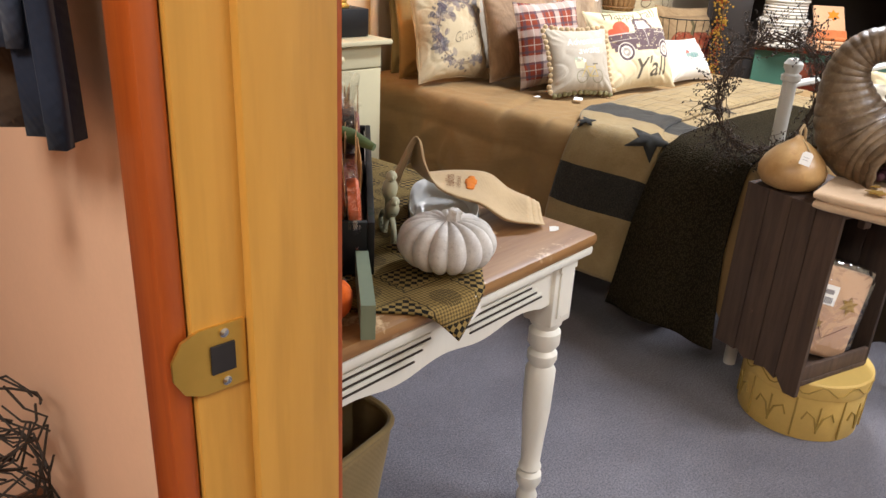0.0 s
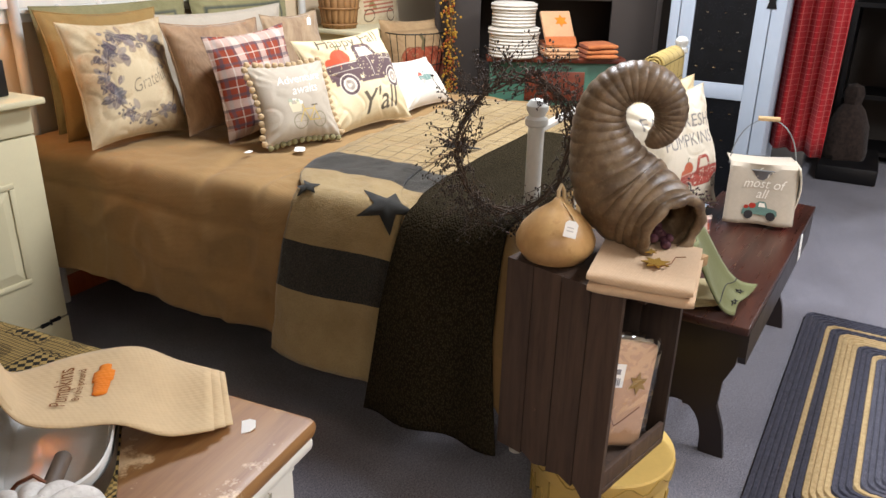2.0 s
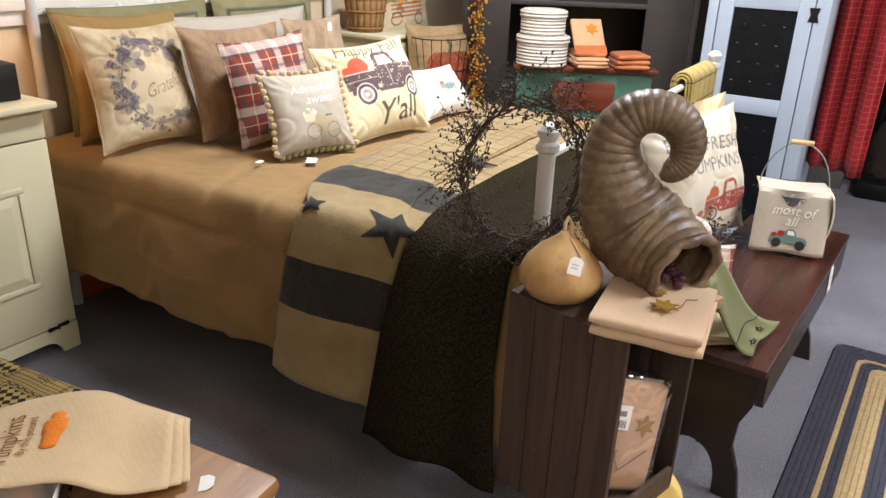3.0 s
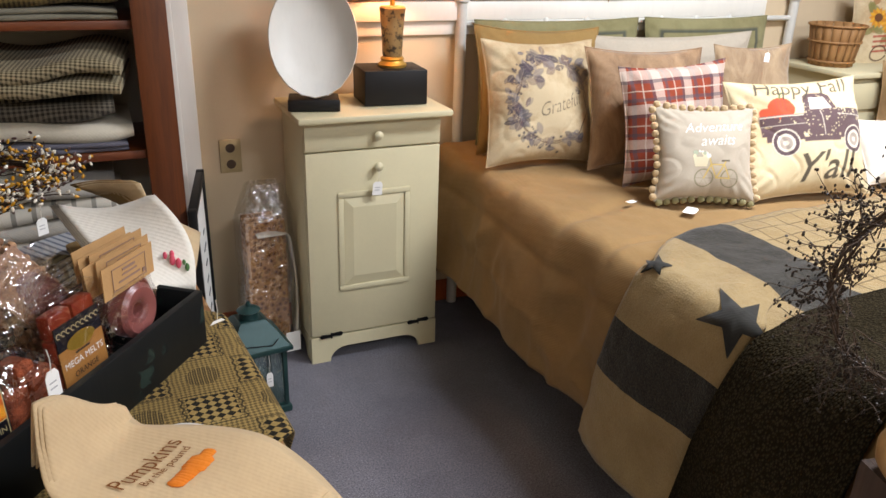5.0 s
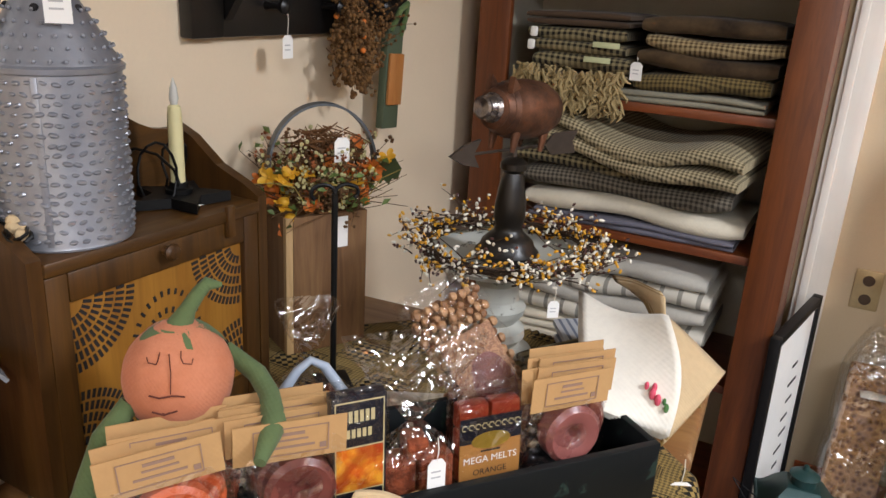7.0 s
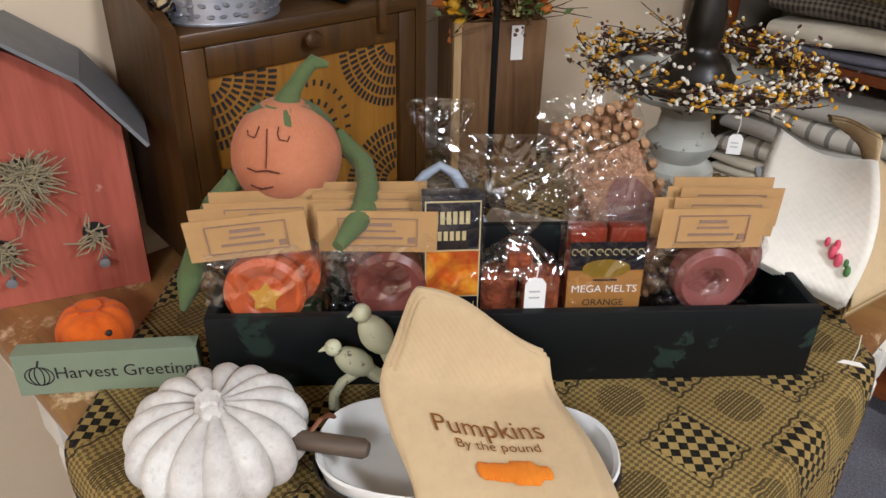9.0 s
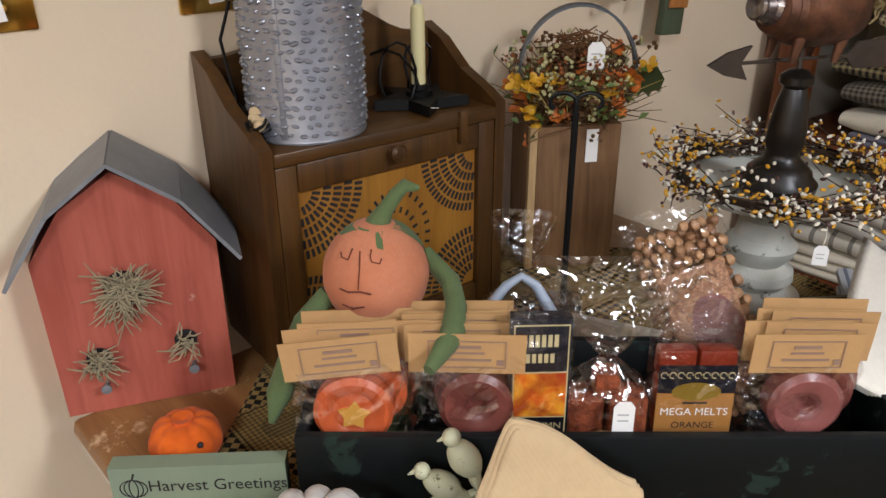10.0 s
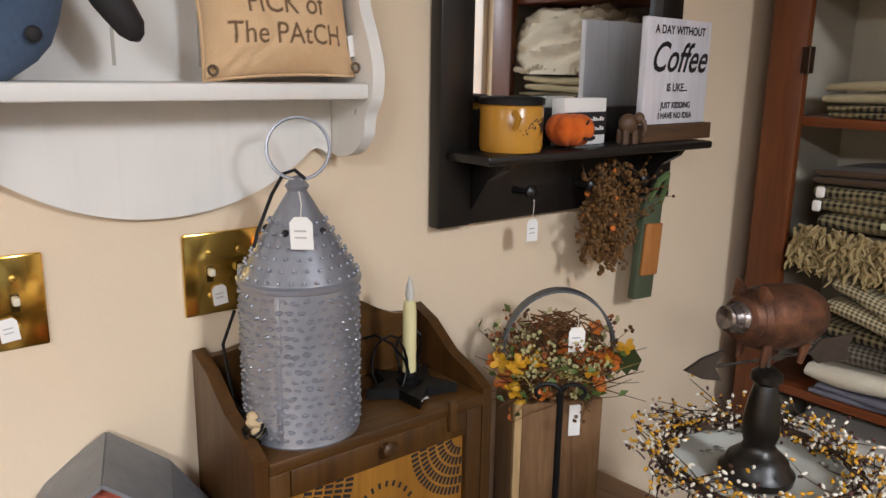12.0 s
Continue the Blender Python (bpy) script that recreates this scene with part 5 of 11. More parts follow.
def floor_clutter():
    # framed sign leaning on the armoire's side
    t = thing("framed_sign", pose(4.655, 5.17, 0, 0, -3, 79), "narrow black framed white sign leaning on the armoire", "sign")
    for a, b in (((-0.18, -0.012, 0), (-0.155, 0.012, 0.66)), ((0.155, -0.012, 0), (0.18, 0.012, 0.66)), ((-0.155, -0.012, 0), (0.155, 0.012, 0.025)), ((-0.155, -0.012, 0.635), (0.155, 0.012, 0.66))):
        bm = B()
        span(bm, a, b, 0.002)
        part("frame_side", bm, BLACK, t)
    bm = B()
    span(bm, (-0.155, -0.004, 0.025), (0.155, 0.008, 0.635))
    part("panel", bm, PAPER, t)
    for i in range(7):
        bm = B()
        span(bm, (0.035 - 0.012 * (i % 2), -0.0055, 0.16 + i * 0.055), (0.075 + 0.008 * (i % 3), -0.0042, 0.168 + i * 0.055))
        part("writing", bm, INK, t)
    # green metal lantern
    green = plain("green_metal", "24403e", 0.4, 0.3, 0.15, 14, 0.3, 80)
    t = thing("lantern", pose(4.745, 4.925, 0, 0, 0, 8), "dark green metal candle lantern on the carpet", "lantern")
    w = 0.085
    bm = B()
    box(bm, (0, 0, 0.011), (2 * w + 0.012, 2 * w + 0.012, 0.022), 0.004)
    box(bm, (0, 0, 0.027), (2 * w - 0.01, 2 * w - 0.01, 0.012), 0.002)
    part("base", bm, green, t)
    for sx in (-1, 1):
        for sy in (-1, 1):
            bm = B()
            box(bm, (sx * (w - 0.008), sy * (w - 0.008), 0.125), (0.014, 0.014, 0.19), 0.002)
            part("post", bm, green, t)
    bm = B()
    box(bm, (0, 0, 0.227), (2 * w + 0.03, 2 * w + 0.03, 0.014), 0.003)
    part("eave", bm, green, t)
    bm = B()
    pr = [(w + 0.008, 0.234), (w - 0.005, 0.25), (w * 0.68, 0.285), (w * 0.5, 0.305), (w * 0.42, 0.31)]
    rings = [[bm.verts.new((sx * r, sy * r, z)) for sx, sy in ((-1, -1), (1, -1), (1, 1), (-1, 1))] for r, z in pr]
    for p, q in zip(rings, rings[1:]):
        for i in range(4):
            bm.faces.new((p[i], p[(i + 1) % 4], q[(i + 1) % 4], q[i]))
    bm.faces.new(rings[-1])
    part("roof", bm, green, t, smooth=20)
    bm = B()
    lathe(bm, [(0.03, 0.31), (0.03, 0.33), (0.036, 0.334), (0.02, 0.345), (0.008, 0.348), (0.006, 0.36), (0, 0.362)], 16)
    part("chimney", bm, green, t)
    bm = B()
    tube(bm, [(-0.09, 0, 0.235), (-0.16, -0.02, 0.29), (-0.12, -0.05, 0.25), (0.03, -0.12, 0.262), (0.1, -0.02, 0.245)], 0.0018, 6)
    part("bail", bm, IRON, t, "thin wire bail")
    glass = film("lantern_glass", (0.85, 0.92, 0.9, 1), 0.85)
    for k in range(4):
        bm = B()
        box(bm, (0, -(w - 0.008), 0.125), (2 * w - 0.03, 0.002, 0.185))
        p = part("pane", bm, glass, t, "clear glass pane", m=pose(0, 0, 0, 0, 0, 90 * k))
        p.visible_shadow = False
    bm = B()
    lathe(bm, [(0, 0.033), (0.02, 0.033), (0.02, 0.085), (0.0, 0.087)], 14)
    part("candle", bm, plain("ivory_wax", "e0d6bd", 0.5), t)
    tag("price_tag", pose(4.78, 4.832, 0.16, 2, 0, 8), 0.02, 0.05, "white paper price tag hanging on the lantern", 0.06)
    # bagged woven mat with a white ribbon
    t = thing("bagged_textile", pose(4.868, 5.235, 0, -6, 2, 8), "brown woven textile in a clear bag with white edging", "bagged textile")
    n = Net("brown_weave")
    vo = n.voronoi(60)
    col = n.mix(n.ramp(vo.outputs[0], 0.15, 0.6), lin("6a4428"), lin("a87c50"))
    bm = B()
    for k in range(5):
        box(bm, (-0.015, -0.035 + 0.02 * k, 0.25 + 0.01 * math.sin(k * 2)), (0.14 - 0.006 * k, 0.018, 0.48), 0.008)
    part("textile", bm, n.done(col, 0.9, 0, n.bump(vo.outputs[0], 1.0, 0.006)), t)
    bm = B()

    def rib(u, v):
        a = u * 3.0
        return (0.062 + 0.02 * math.sin(a * 1.3) - 0.10 * max(0, u - 0.82) / 0.18, -0.06 - 0.01 * math.cos(a * 2) + 0.03 * v, 0.04 + 0.40 * min(u / 0.82, 1) + 0.015 * math.sin(a * 5) * v)
    sheet(bm, 24, 2, rib)
    part("edging", bm, WHITE_P, t, "glossy white edging", solid=0.003)
    bm = B()

    def bag(u, v):
        a = 2 * math.pi * u
        k = 1 + 0.1 * noise.noise((math.cos(a) * 2, math.sin(a) * 2, v * 7))
        s = 1 if v < 0.8 else 1 - (v - 0.8) * 2.2
        return (0.1 * k * math.copysign(abs(math.cos(a)) ** 0.5, math.cos(a)) * s, 0.075 * k * math.copysign(abs(math.sin(a)) ** 0.5, math.sin(a)) * s, 0.003 + 0.61 * v)
    sheet(bm, 28, 20, bag)
    p = part("bag", bm, film("clear_bag"), t, "crinkled clear plastic bag", smooth=0)
    p.visible_shadow = False
    bm = B()
    box(bm, (0.045, -0.088, 0.06), (0.05, 0.002, 0.07))
    part("label", bm, PAPER, t)


nightstand()
window_wall()
armoire()
linens()
floor_clutter()

# ---- the display table ----
TX0, TX1, TY0, TY1, TZ = 3.712, 4.587, 3.352, 4.50, 0.725
TABLE = pose(4.635, 3.372, 0, 0, 0, 4.8) @ Matrix.Translation((-TX1, -TY0, 0))     # the table stands askew to the wall


GROOVE = plain("dark_groove", "3a3126", 0.8, 0, 0.2, 30)


def table():
    o = (4.15, 3.95, 0)
    W = world_parts(o)
    t = thing("display_table", TABLE @ Matrix.Translation(o), "worn white table with turned legs and a brown wooden top", "table")
    bm = B()
    span(bm, (TX0, TY0, TZ - 0.03), (TX1, TY1, TZ), 0.012)
    part("tabletop", bm, TABLE_WOOD, t, "worn honey-brown wooden top", m=W)
    bm = B()
    for a, b in (((TX0 + 0.004, TY0 + 0.006, TZ - 0.0505), (TX1 - 0.006, TY0 + 0.03, TZ - 0.0305)), ((TX1 - 0.03, TY0 + 0.031, TZ - 0.0505), (TX1 - 0.006, TY1 - 0.006, TZ - 0.0305))):
        span(bm, a, b, 0.006)
    part("edge_moulding", bm, TABLE_WHITE, t, m=W)
    k = 0.075
    for x in (TX0 + 0.02, TX1 - 0.02 - k):
        for y in (TY0 + 0.035, TY1 - 0.035 - k):
            bm = B()
            span(bm, (x, y, TZ - 0.21), (x + k, y + k, TZ - 0.031), 0.004)
            c = Matrix.Translation((x + k / 2, y + k / 2, 0))
            z = TZ - 0.21
            lathe(bm, [(0.018, 0), (0.024, 0.012), (0.026, 0.03), (0.02, 0.045), (0.022, 0.055), (0.031, 0.075), (0.03, 0.095), (0.022, 0.105), (0.028, 0.115), (0.023, 0.13), (0.027, 0.2), (0.033, 0.28), (0.035, z - 0.13), (0.027, z - 0.115), (0.034, z - 0.1), (0.034, z - 0.085), (0.026, z - 0.075), (0.036, z - 0.06), (0.036, z - 0.03), (0.028, z - 0.02), (0.036, z - 0.008), (0.036, z)], 24, c)
            leg = part("leg", bm, TABLE_WHITE, t, m=W)
            if x > TX0 + 0.1 and y < TY0 + 0.1:
                for i, m in enumerate((Matrix.Translation((x + k, y + k / 2, TZ - 0.14)) @ pose(0, 0, 0, 0, 0, 90), Matrix.Translation((x + k / 2, y, TZ - 0.14)))):
                    bm = B()
                    prism(bm, [(-0.022, -0.05), (0.022, -0.05), (0.022, 0.05), (0.012, 0.075), (-0.012, 0.075), (-0.022, 0.05)], 0.008, m)
                    prism(bm, [(-0.03, 0.06), (0.03, 0.06), (0.03, 0.08), (-0.03, 0.08)], 0.014, m)
                    part("leg_block_moulding", bm, TABLE_WHITE, leg)
    for nm, x0, x1, y0, y1 in (("apron", TX0 + 0.095, TX1 - 0.095, TY0 + 0.045, TY0 + 0.065), ("apron", TX0 + 0.095, TX1 - 0.095, TY1 - 0.065, TY1 - 0.045), ("apron", TX0 + 0.03, TX0 + 0.05, TY0 + 0.11, TY1 - 0.11), ("apron", TX1 - 0.05, TX1 - 0.03, TY0 + 0.11, TY1 - 0.11)):
        along_x = x1 - x0 > y1 - y0
        L, d = (x1 - x0, y1 - y0) if along_x else (y1 - y0, x1 - x0)
        low = [(-L / 2 + L * i / 40, -0.155 + 0.014 * abs(math.cos(math.pi * 1.5 * (i / 20 - 1))) ** 2 * (1 if 2 < i < 38 else 0)) for i in range(41)]
        bm = B()
        prism(bm, low + [(L / 2, -0.0515), (-L / 2, -0.0515)], d, Matrix.Translation(((x0 + x1) / 2, (y0 + y1) / 2, TZ)) @ (I4 if along_x else pose(0, 0, 0, 0, 0, 90)))
        a = part(nm, bm, TABLE_WHITE, t, "white apron with grooved panels", m=W, smooth=20)
        side = Matrix.Translation(((x0 + x1) / 2, (y0 + y1) / 2, TZ)) @ (I4 if along_x else pose(0, 0, 0, 0, 0, 90))
        for sgn in (-0.5, 0.5):
            for i in range(3):
                bm = B()
                box(bm, (sgn * L * 0.5 - 0.02 * (i - 1) * (1 if sgn < 0 else -1), -d / 2 - 0.001, -0.085 - 0.016 * i), (L * 0.34, 0.004, 0.0085), 0.002, side)
                part("bead", bm, TABLE_WHITE, a)
                # thin dark strip along the lower edge of each bead
                bm = B()
                box(bm, (sgn * L * 0.5 - 0.02 * (i - 1) * (1 if sgn < 0 else -1), -d / 2 - 0.0012, -0.0925 - 0.016 * i), (L * 0.34, 0.0022, 0.0035), 0, side)
                part("groove", bm, GROOVE, a)
    tag("price_tag", pose(4.575, 3.435, TZ + 0.003, 80, 0, 40), 0.03, 0.045, "white paper price tag standing on the tabletop")


def cloth_mat():
    """Two-colour overshot weave: lozenges of small squares, lined rounds between them and dark zigzag ties."""
    n = Net("coverlet_cloth")
    uv = n.node("ShaderNodeUVMap").outputs[0]
    u, v, w = n.xyz(uv)
    wob = n.math("MULTIPLY", n.math("SUBTRACT", n.noise(14, 2), 0.5), 0.006)
    u, v = n.math("ADD", u, wob), n.math("SUBTRACT", v, wob)
    s, d = n.math("MULTIPLY", n.math("ADD", u, v), 0.7071), n.math("MULTIPLY", n.math("SUBTRACT", v, u), 0.7071)
    P = 0.135

    def cell(c, p):
        """Distance from the middle of the nearest repeat, 0 to 0.5."""
        return n.math("DIVIDE", n.math("PINGPONG", c, p / 2), p)

    def odd(a, b, size):
        q = n.math("ADD", n.math("FLOOR", n.math("DIVIDE", n.math("ADD", a, 9), size)), n.math("FLOOR", n.math("DIVIDE", n.math("ADD", b, 9), size)))
        return n.math("MODULO", q, 2)
    a, b = cell(u, P), cell(v, P)
    far = n.math("ADD", a, b)
    lozenge = n.math("LESS_THAN", far, 0.375)
    squares = n.math("MULTIPLY", lozenge, odd(u, v, P / 13))
    a2, b2 = n.math("SUBTRACT", 0.5, a), n.math("SUBTRACT", 0.5, b)
    near2 = n.math("SQRT", n.math("ADD", n.math("MULTIPLY", a2, a2), n.math("MULTIPLY", b2, b2)))
    lines = n.math("GREATER_THAN", n.math("SINE", n.math("MULTIPLY", d, 1700)), -0.1)
    rounds = n.math("MULTIPLY", n.math("LESS_THAN", near2, 0.2), lines)
    zig = n.math("ADD", far, n.math("MULTIPLY", n.math("SINE", n.math("MULTIPLY", s, 6.2832 * 7 / P)), 0.018))
    tie = n.math("LESS_THAN", n.math("ABSOLUTE", n.math("SUBTRACT", zig, 0.44)), 0.016)
    fine = n.math("MULTIPLY", odd(u, v, P / 27), 0.62)
    dark = n.math("MAXIMUM", n.math("MAXIMUM", squares, n.math("MULTIPLY", rounds, 0.8)), n.math("MAXIMUM", n.math("MULTIPLY", tie, 0.9), n.math("MULTIPLY", fine, n.math("SUBTRACT", 1, lozenge))))
    g, f = n.noise(350, 3), n.noise(6)
    gold = n.mix(n.ramp(f, 0.3, 0.7), lin("8a7140"), lin("a38a54"))
    col = n.mix(dark, gold, n.mix(n.ramp(g, 0.3, 0.7), lin("0f0e0c"), lin("221f17")))
    col = n.mix(n.math("MULTIPLY", n.ramp(g, 0.45, 0.8), 0.25), col, lin("4c3f20"))
    hgt = n.math("ADD", n.math("MULTIPLY", dark, -0.4), g)
    return n.done(col, 0.92, 0, n.bump(hgt, 0.5, 0.002), 0.12, 0.03)


def tablecloth():
    bm = B()
    lay = bm.loops.layers.uv.new("UVMap")
    n, S = 80, 0.94
    c = Vector((4.135, 3.93))
    d1, d2 = Vector((0.74, 0.673)), Vector((-0.673, 0.74))
    top = TZ + 0.003

    def f(u, v):
        p = c + d1 * ((u - 0.5) * S) + d2 * ((v - 0.5) * S)
        x, y, z = p.x, p.y, top + 0.003 * max(0, noise.noise((p.x * 9, p.y * 9, 1)))
        if y < TY0:
            o, dz = round_edge(TY0 - y, 0.018, 0.1)
            y, z = TY0 - o - 0.004, z - dz
        if x > TX1:
            o, dz = round_edge(x - TX1, 0.018, 0.16)
            x, z = TX1 + o + 0.004, z - dz
        if x < XW + 0.03:
            x = XW + 0.03 + (x - XW - 0.03) * 0.02
        if y > TY1:
            z, y = z - (y - TY1), TY1 + 0.01
        return (x, y, z)
    g = [[bm.verts.new(f(i / n, j / n)) for j in range(n + 1)] for i in range(n + 1)]
    for i in range(n):
        for j in range(n):
            fc = bm.faces.new((g[i][j], g[i + 1][j], g[i + 1][j + 1], g[i][j + 1]))
            for lp, (p, q) in zip(fc.loops, ((i, j), (i + 1, j), (i + 1, j + 1), (i, j + 1))):
                lp[lay].uv = (p / n * S, q / n * S)
    solo("tablecloth", bm, cloth_mat(), TABLE, "gold and black overshot woven tablecloth laid cornerwise", "tablecloth", solid=0.003)
    tag("price_tag", pose(4.20, 3.318, TZ - 0.005, 0, -15, 10), 0.036, 0.04, "white price tag pinned to the tablecloth corner")


CT = TZ + 0.0075      # top of the cloth


def ribbed(bm, r, h, ribs, c=(0, 0, 0), depth=0.09, nu=80, nv=16, m=I4, dip=0.25):
    """A pumpkin body: lobes, with a dip at the top."""
    def f(d):
        a = math.atan2(d.y, d.x)
        lobe = 1 - depth * (1 - abs(math.cos(ribs * a / 2)) ** 0.7)
        top = 1 - dip * max(0, d.z) ** 6 - 0.12 * max(0, -d.z) ** 4
        return lobe * top if abs(d.z) < 0.995 else top
    ball(bm, (c[0], c[1], c[2] + h / 2), (r, r, h / 2 * 1.08), m, nu, nv, f)


def table_things():
    rnd = random.Random(21)
    # grey-white pumpkin
    n = Net("whitewashed_clay")
    f, g = n.noise(16, 5, 0.7), n.noise(160, 3)
    col = n.mix(n.ramp(f, 0.35, 0.65), lin("bdb7b0"), lin("dedbd4"))
    clay = n.done(n.mix(n.math("MULTIPLY", n.ramp(g, 0.55, 0.75), 0.3), col, lin("7b736c")), 0.85, 0, n.bump(g, 0.6, 0.0015))
    t = thing("white_pumpkin", pose(4.235, 3.425, CT), "whitewashed clay pumpkin with deep ribs and stub stem", "pumpkin")
    bm = B()
    ribbed(bm, 0.09, 0.106, 15, (0, 0, -0.003), 0.11, 150, 28, dip=0.26)
    part("body", bm, clay, t, smooth=80)
    bm = B()
    lathe(bm, [(0.030, 0.080), (0.020, 0.086), (0.013, 0.094), (0.0105, 0.103), (0.0115, 0.109), (0.009, 0.112), (0.003, 0.1125), (0, 0.1125)], 30, pose(0, 0, 0, 4, 5), lambda a, z: 1 + 0.16 * math.sin(5 * a + z * 60) + 0.06 * math.sin(11 * a))
    part("stem", bm, clay, t)
    # sign block
    sage = painted("sage_paint", "7f8c74", "5a5240", 0.6, 0.8)
    t = thing("harvest_sign", pose(4.024, 3.391, TZ + 0.0005, 0, 0, 55.1), "sage green wooden block sign with black lettering", "sign")
    bm = B()
    prism(bm, [(-0.102, 0.001), (0.102, 0.005), (0.102, 0.060), (-0.102, 0.058)], 0.022)
    part("block", bm, sage, t, smooth=15)
    part("words", lettering("Harvest Greetings", 0.0235, Matrix.Translation((0.022, -0.0112, 0.031)), 0.0006, 0, 0.93), INK, t, smooth=0)
    bm = B()
    for rx in (0.016, 0.011, 0.005):
        pts = ring_pts(-0.076, 0.028, rx, 0.013, 16)
        tube(bm, [(x, -0.0115, z) for x, z in pts], 0.0007, 4, True)
    tube(bm, [(-0.076, -0.0115, 0.041), (-0.073, -0.0115, 0.05)], 0.0012, 4)
    part("pumpkin_outline", bm, INK, t)
    # fuzzy orange pumpkin
    fuzz = fabric("orange_felt", "d2581a", "e0691f", 300, 0.15, 30)
    t = thing("felt_pumpkin", pose(3.952, 3.40, TZ + 0.001, 0, 0, 60), "small orange felt pumpkin with a black bead", "pumpkin")
    bm = B()
    ribbed(bm, 0.045, 0.074, 9, (0, 0, 0), 0.06, 54, 14, dip=0.3)
    part("body", bm, fuzz, t, smooth=80)
    bm = B()
    lathe(bm, [(0.013, 0.064), (0.014, 0.071), (0.008, 0.069), (0, 0.066)], 14)
    part("top_ring", bm, fuzz, t)
    for x, z in ((0.025, 0.053), (0.032, 0.03)):
        bm = B()
        ball(bm, (x, -0.034 if z > 0.04 else -0.031, z), 0.004, nu=8, nv=6)
        part("bead", bm, INK, t)
    # birdhouse
    red = wood("barn_red_paint", "9c4636", "bb6450", 0.8, 0.7, "z", 0.5, "c39c8a", 0.64)
    zinc = plain("grey_zinc", "85878a", 0.55, 0.35, 0.2, 12, 0.3, 60)
    a = 72
    t = thing("birdhouse", pose(3.795, 3.408, TZ + 0.0005, 0, 0, a), "red barn birdhouse with grey tin roof and straw nests", "birdhouse")
    out = [(-0.112, 0.0), (0.112, 0.0), (0.114, 0.235), (0.068, 0.30), (0.0, 0.345), (-0.068, 0.30), (-0.114, 0.235)]
    bm = B()
    prism(bm, out, 0.12, Matrix.Translation((0, 0.06, 0)))
    part("body", bm, red, t, "barn red painted boards", smooth=15)
    lines = [(-0.142, 0.215), (-0.078, 0.305), (0.0, 0.362), (0.078, 0.305), (0.142, 0.215)]
    for nm, seg in (("roof_panel", lines[:3]), ("roof_panel", lines[2:])):
        bm = B()
        for (xa, za), (xb, zb) in zip(seg, seg[1:]):
            d = Vector((xb - xa, 0, zb - za))
            nr = Vector((-d.z, 0, d.x)).normalized() * 0.0025
            q = [Vector((xa, -0.028, za)), Vector((xb, -0.028, zb))]
            va = [bm.verts.new(p) for p in (q[0] - nr, q[1] - nr, q[1] + nr, q[0] + nr)]
            vb = [bm.verts.new(p + Vector((0, 0.15, 0.0))) for p in (q[0] - nr, q[1] - nr, q[1] + nr, q[0] + nr)]
            bm.faces.new(va), bm.faces.new(vb[::-1])
            for i in range(4):
                bm.faces.new((va[i], vb[i], vb[(i + 1) % 4], va[(i + 1) % 4]))
        part(nm, bm, zinc, t, "dull grey tin roof", smooth=15)
    straw = fabric("straw", "857a60", "ada080", 200)
    for x, z, r, cnt in ((-0.01, 0.185, 0.03, 190), (-0.058, 0.085, 0.02, 80), (0.055, 0.093, 0.018, 30)):
        bm = B()
        lathe(bm, [(0, 0), (r * 0.85, 0), (r * 0.85, 0.001), (0, 0.001)], 20, pose(x, -0.0015, z, 90))
        part("entrance_hole", bm, INK, t)
        bm = B()
        for i in range(cnt):
            a0 = rnd.uniform(0, 6.28)
            p0 = Vector((x + r * 0.5 * rnd.uniform(-1, 1), -0.004 - rnd.uniform(0, 0.012), z + r * 0.6 * rnd.uniform(-1, 1)))
            d = Vector((math.cos(a0), -0.35, math.sin(a0) - 0.15))
            L = r * rnd.uniform(0.4, 1.7)
            p1 = p0 + d * L * 0.5 + Vector((0, -0.006, 0.003))
            p2 = p1 + Vector((d.x * 0.7 + rnd.uniform(-.5, .5), 0.15, d.z * 0.7 + rnd.uniform(-.5, .4))) * L * 0.6
            tube(bm, [p0, p1, p2], [0.0014, 0.0013, 0.0008], 4)
        part("nest_straw", bm, straw, t, "tuft of dry straw")["kind"] = "stuff"
    for x, z in ((0.06, 0.052), (-0.055, 0.045)):
        bm = B()
        tube(bm, [(x, 0.0, z), (x, -0.022, z + 0.003)], 0.0035, 8)
        lathe(bm, [(0, 0), (0.007, 0), (0.007, 0.002), (0, 0.003)], 10, pose(x, -0.022, z + 0.003, 90))
        part("nail_perch", bm, zinc, t)
    # chest with punched panel
    chest(rnd)
    crate_box(rnd)
    doll()
    back_row(rnd)
    towel_and_pan(rnd)


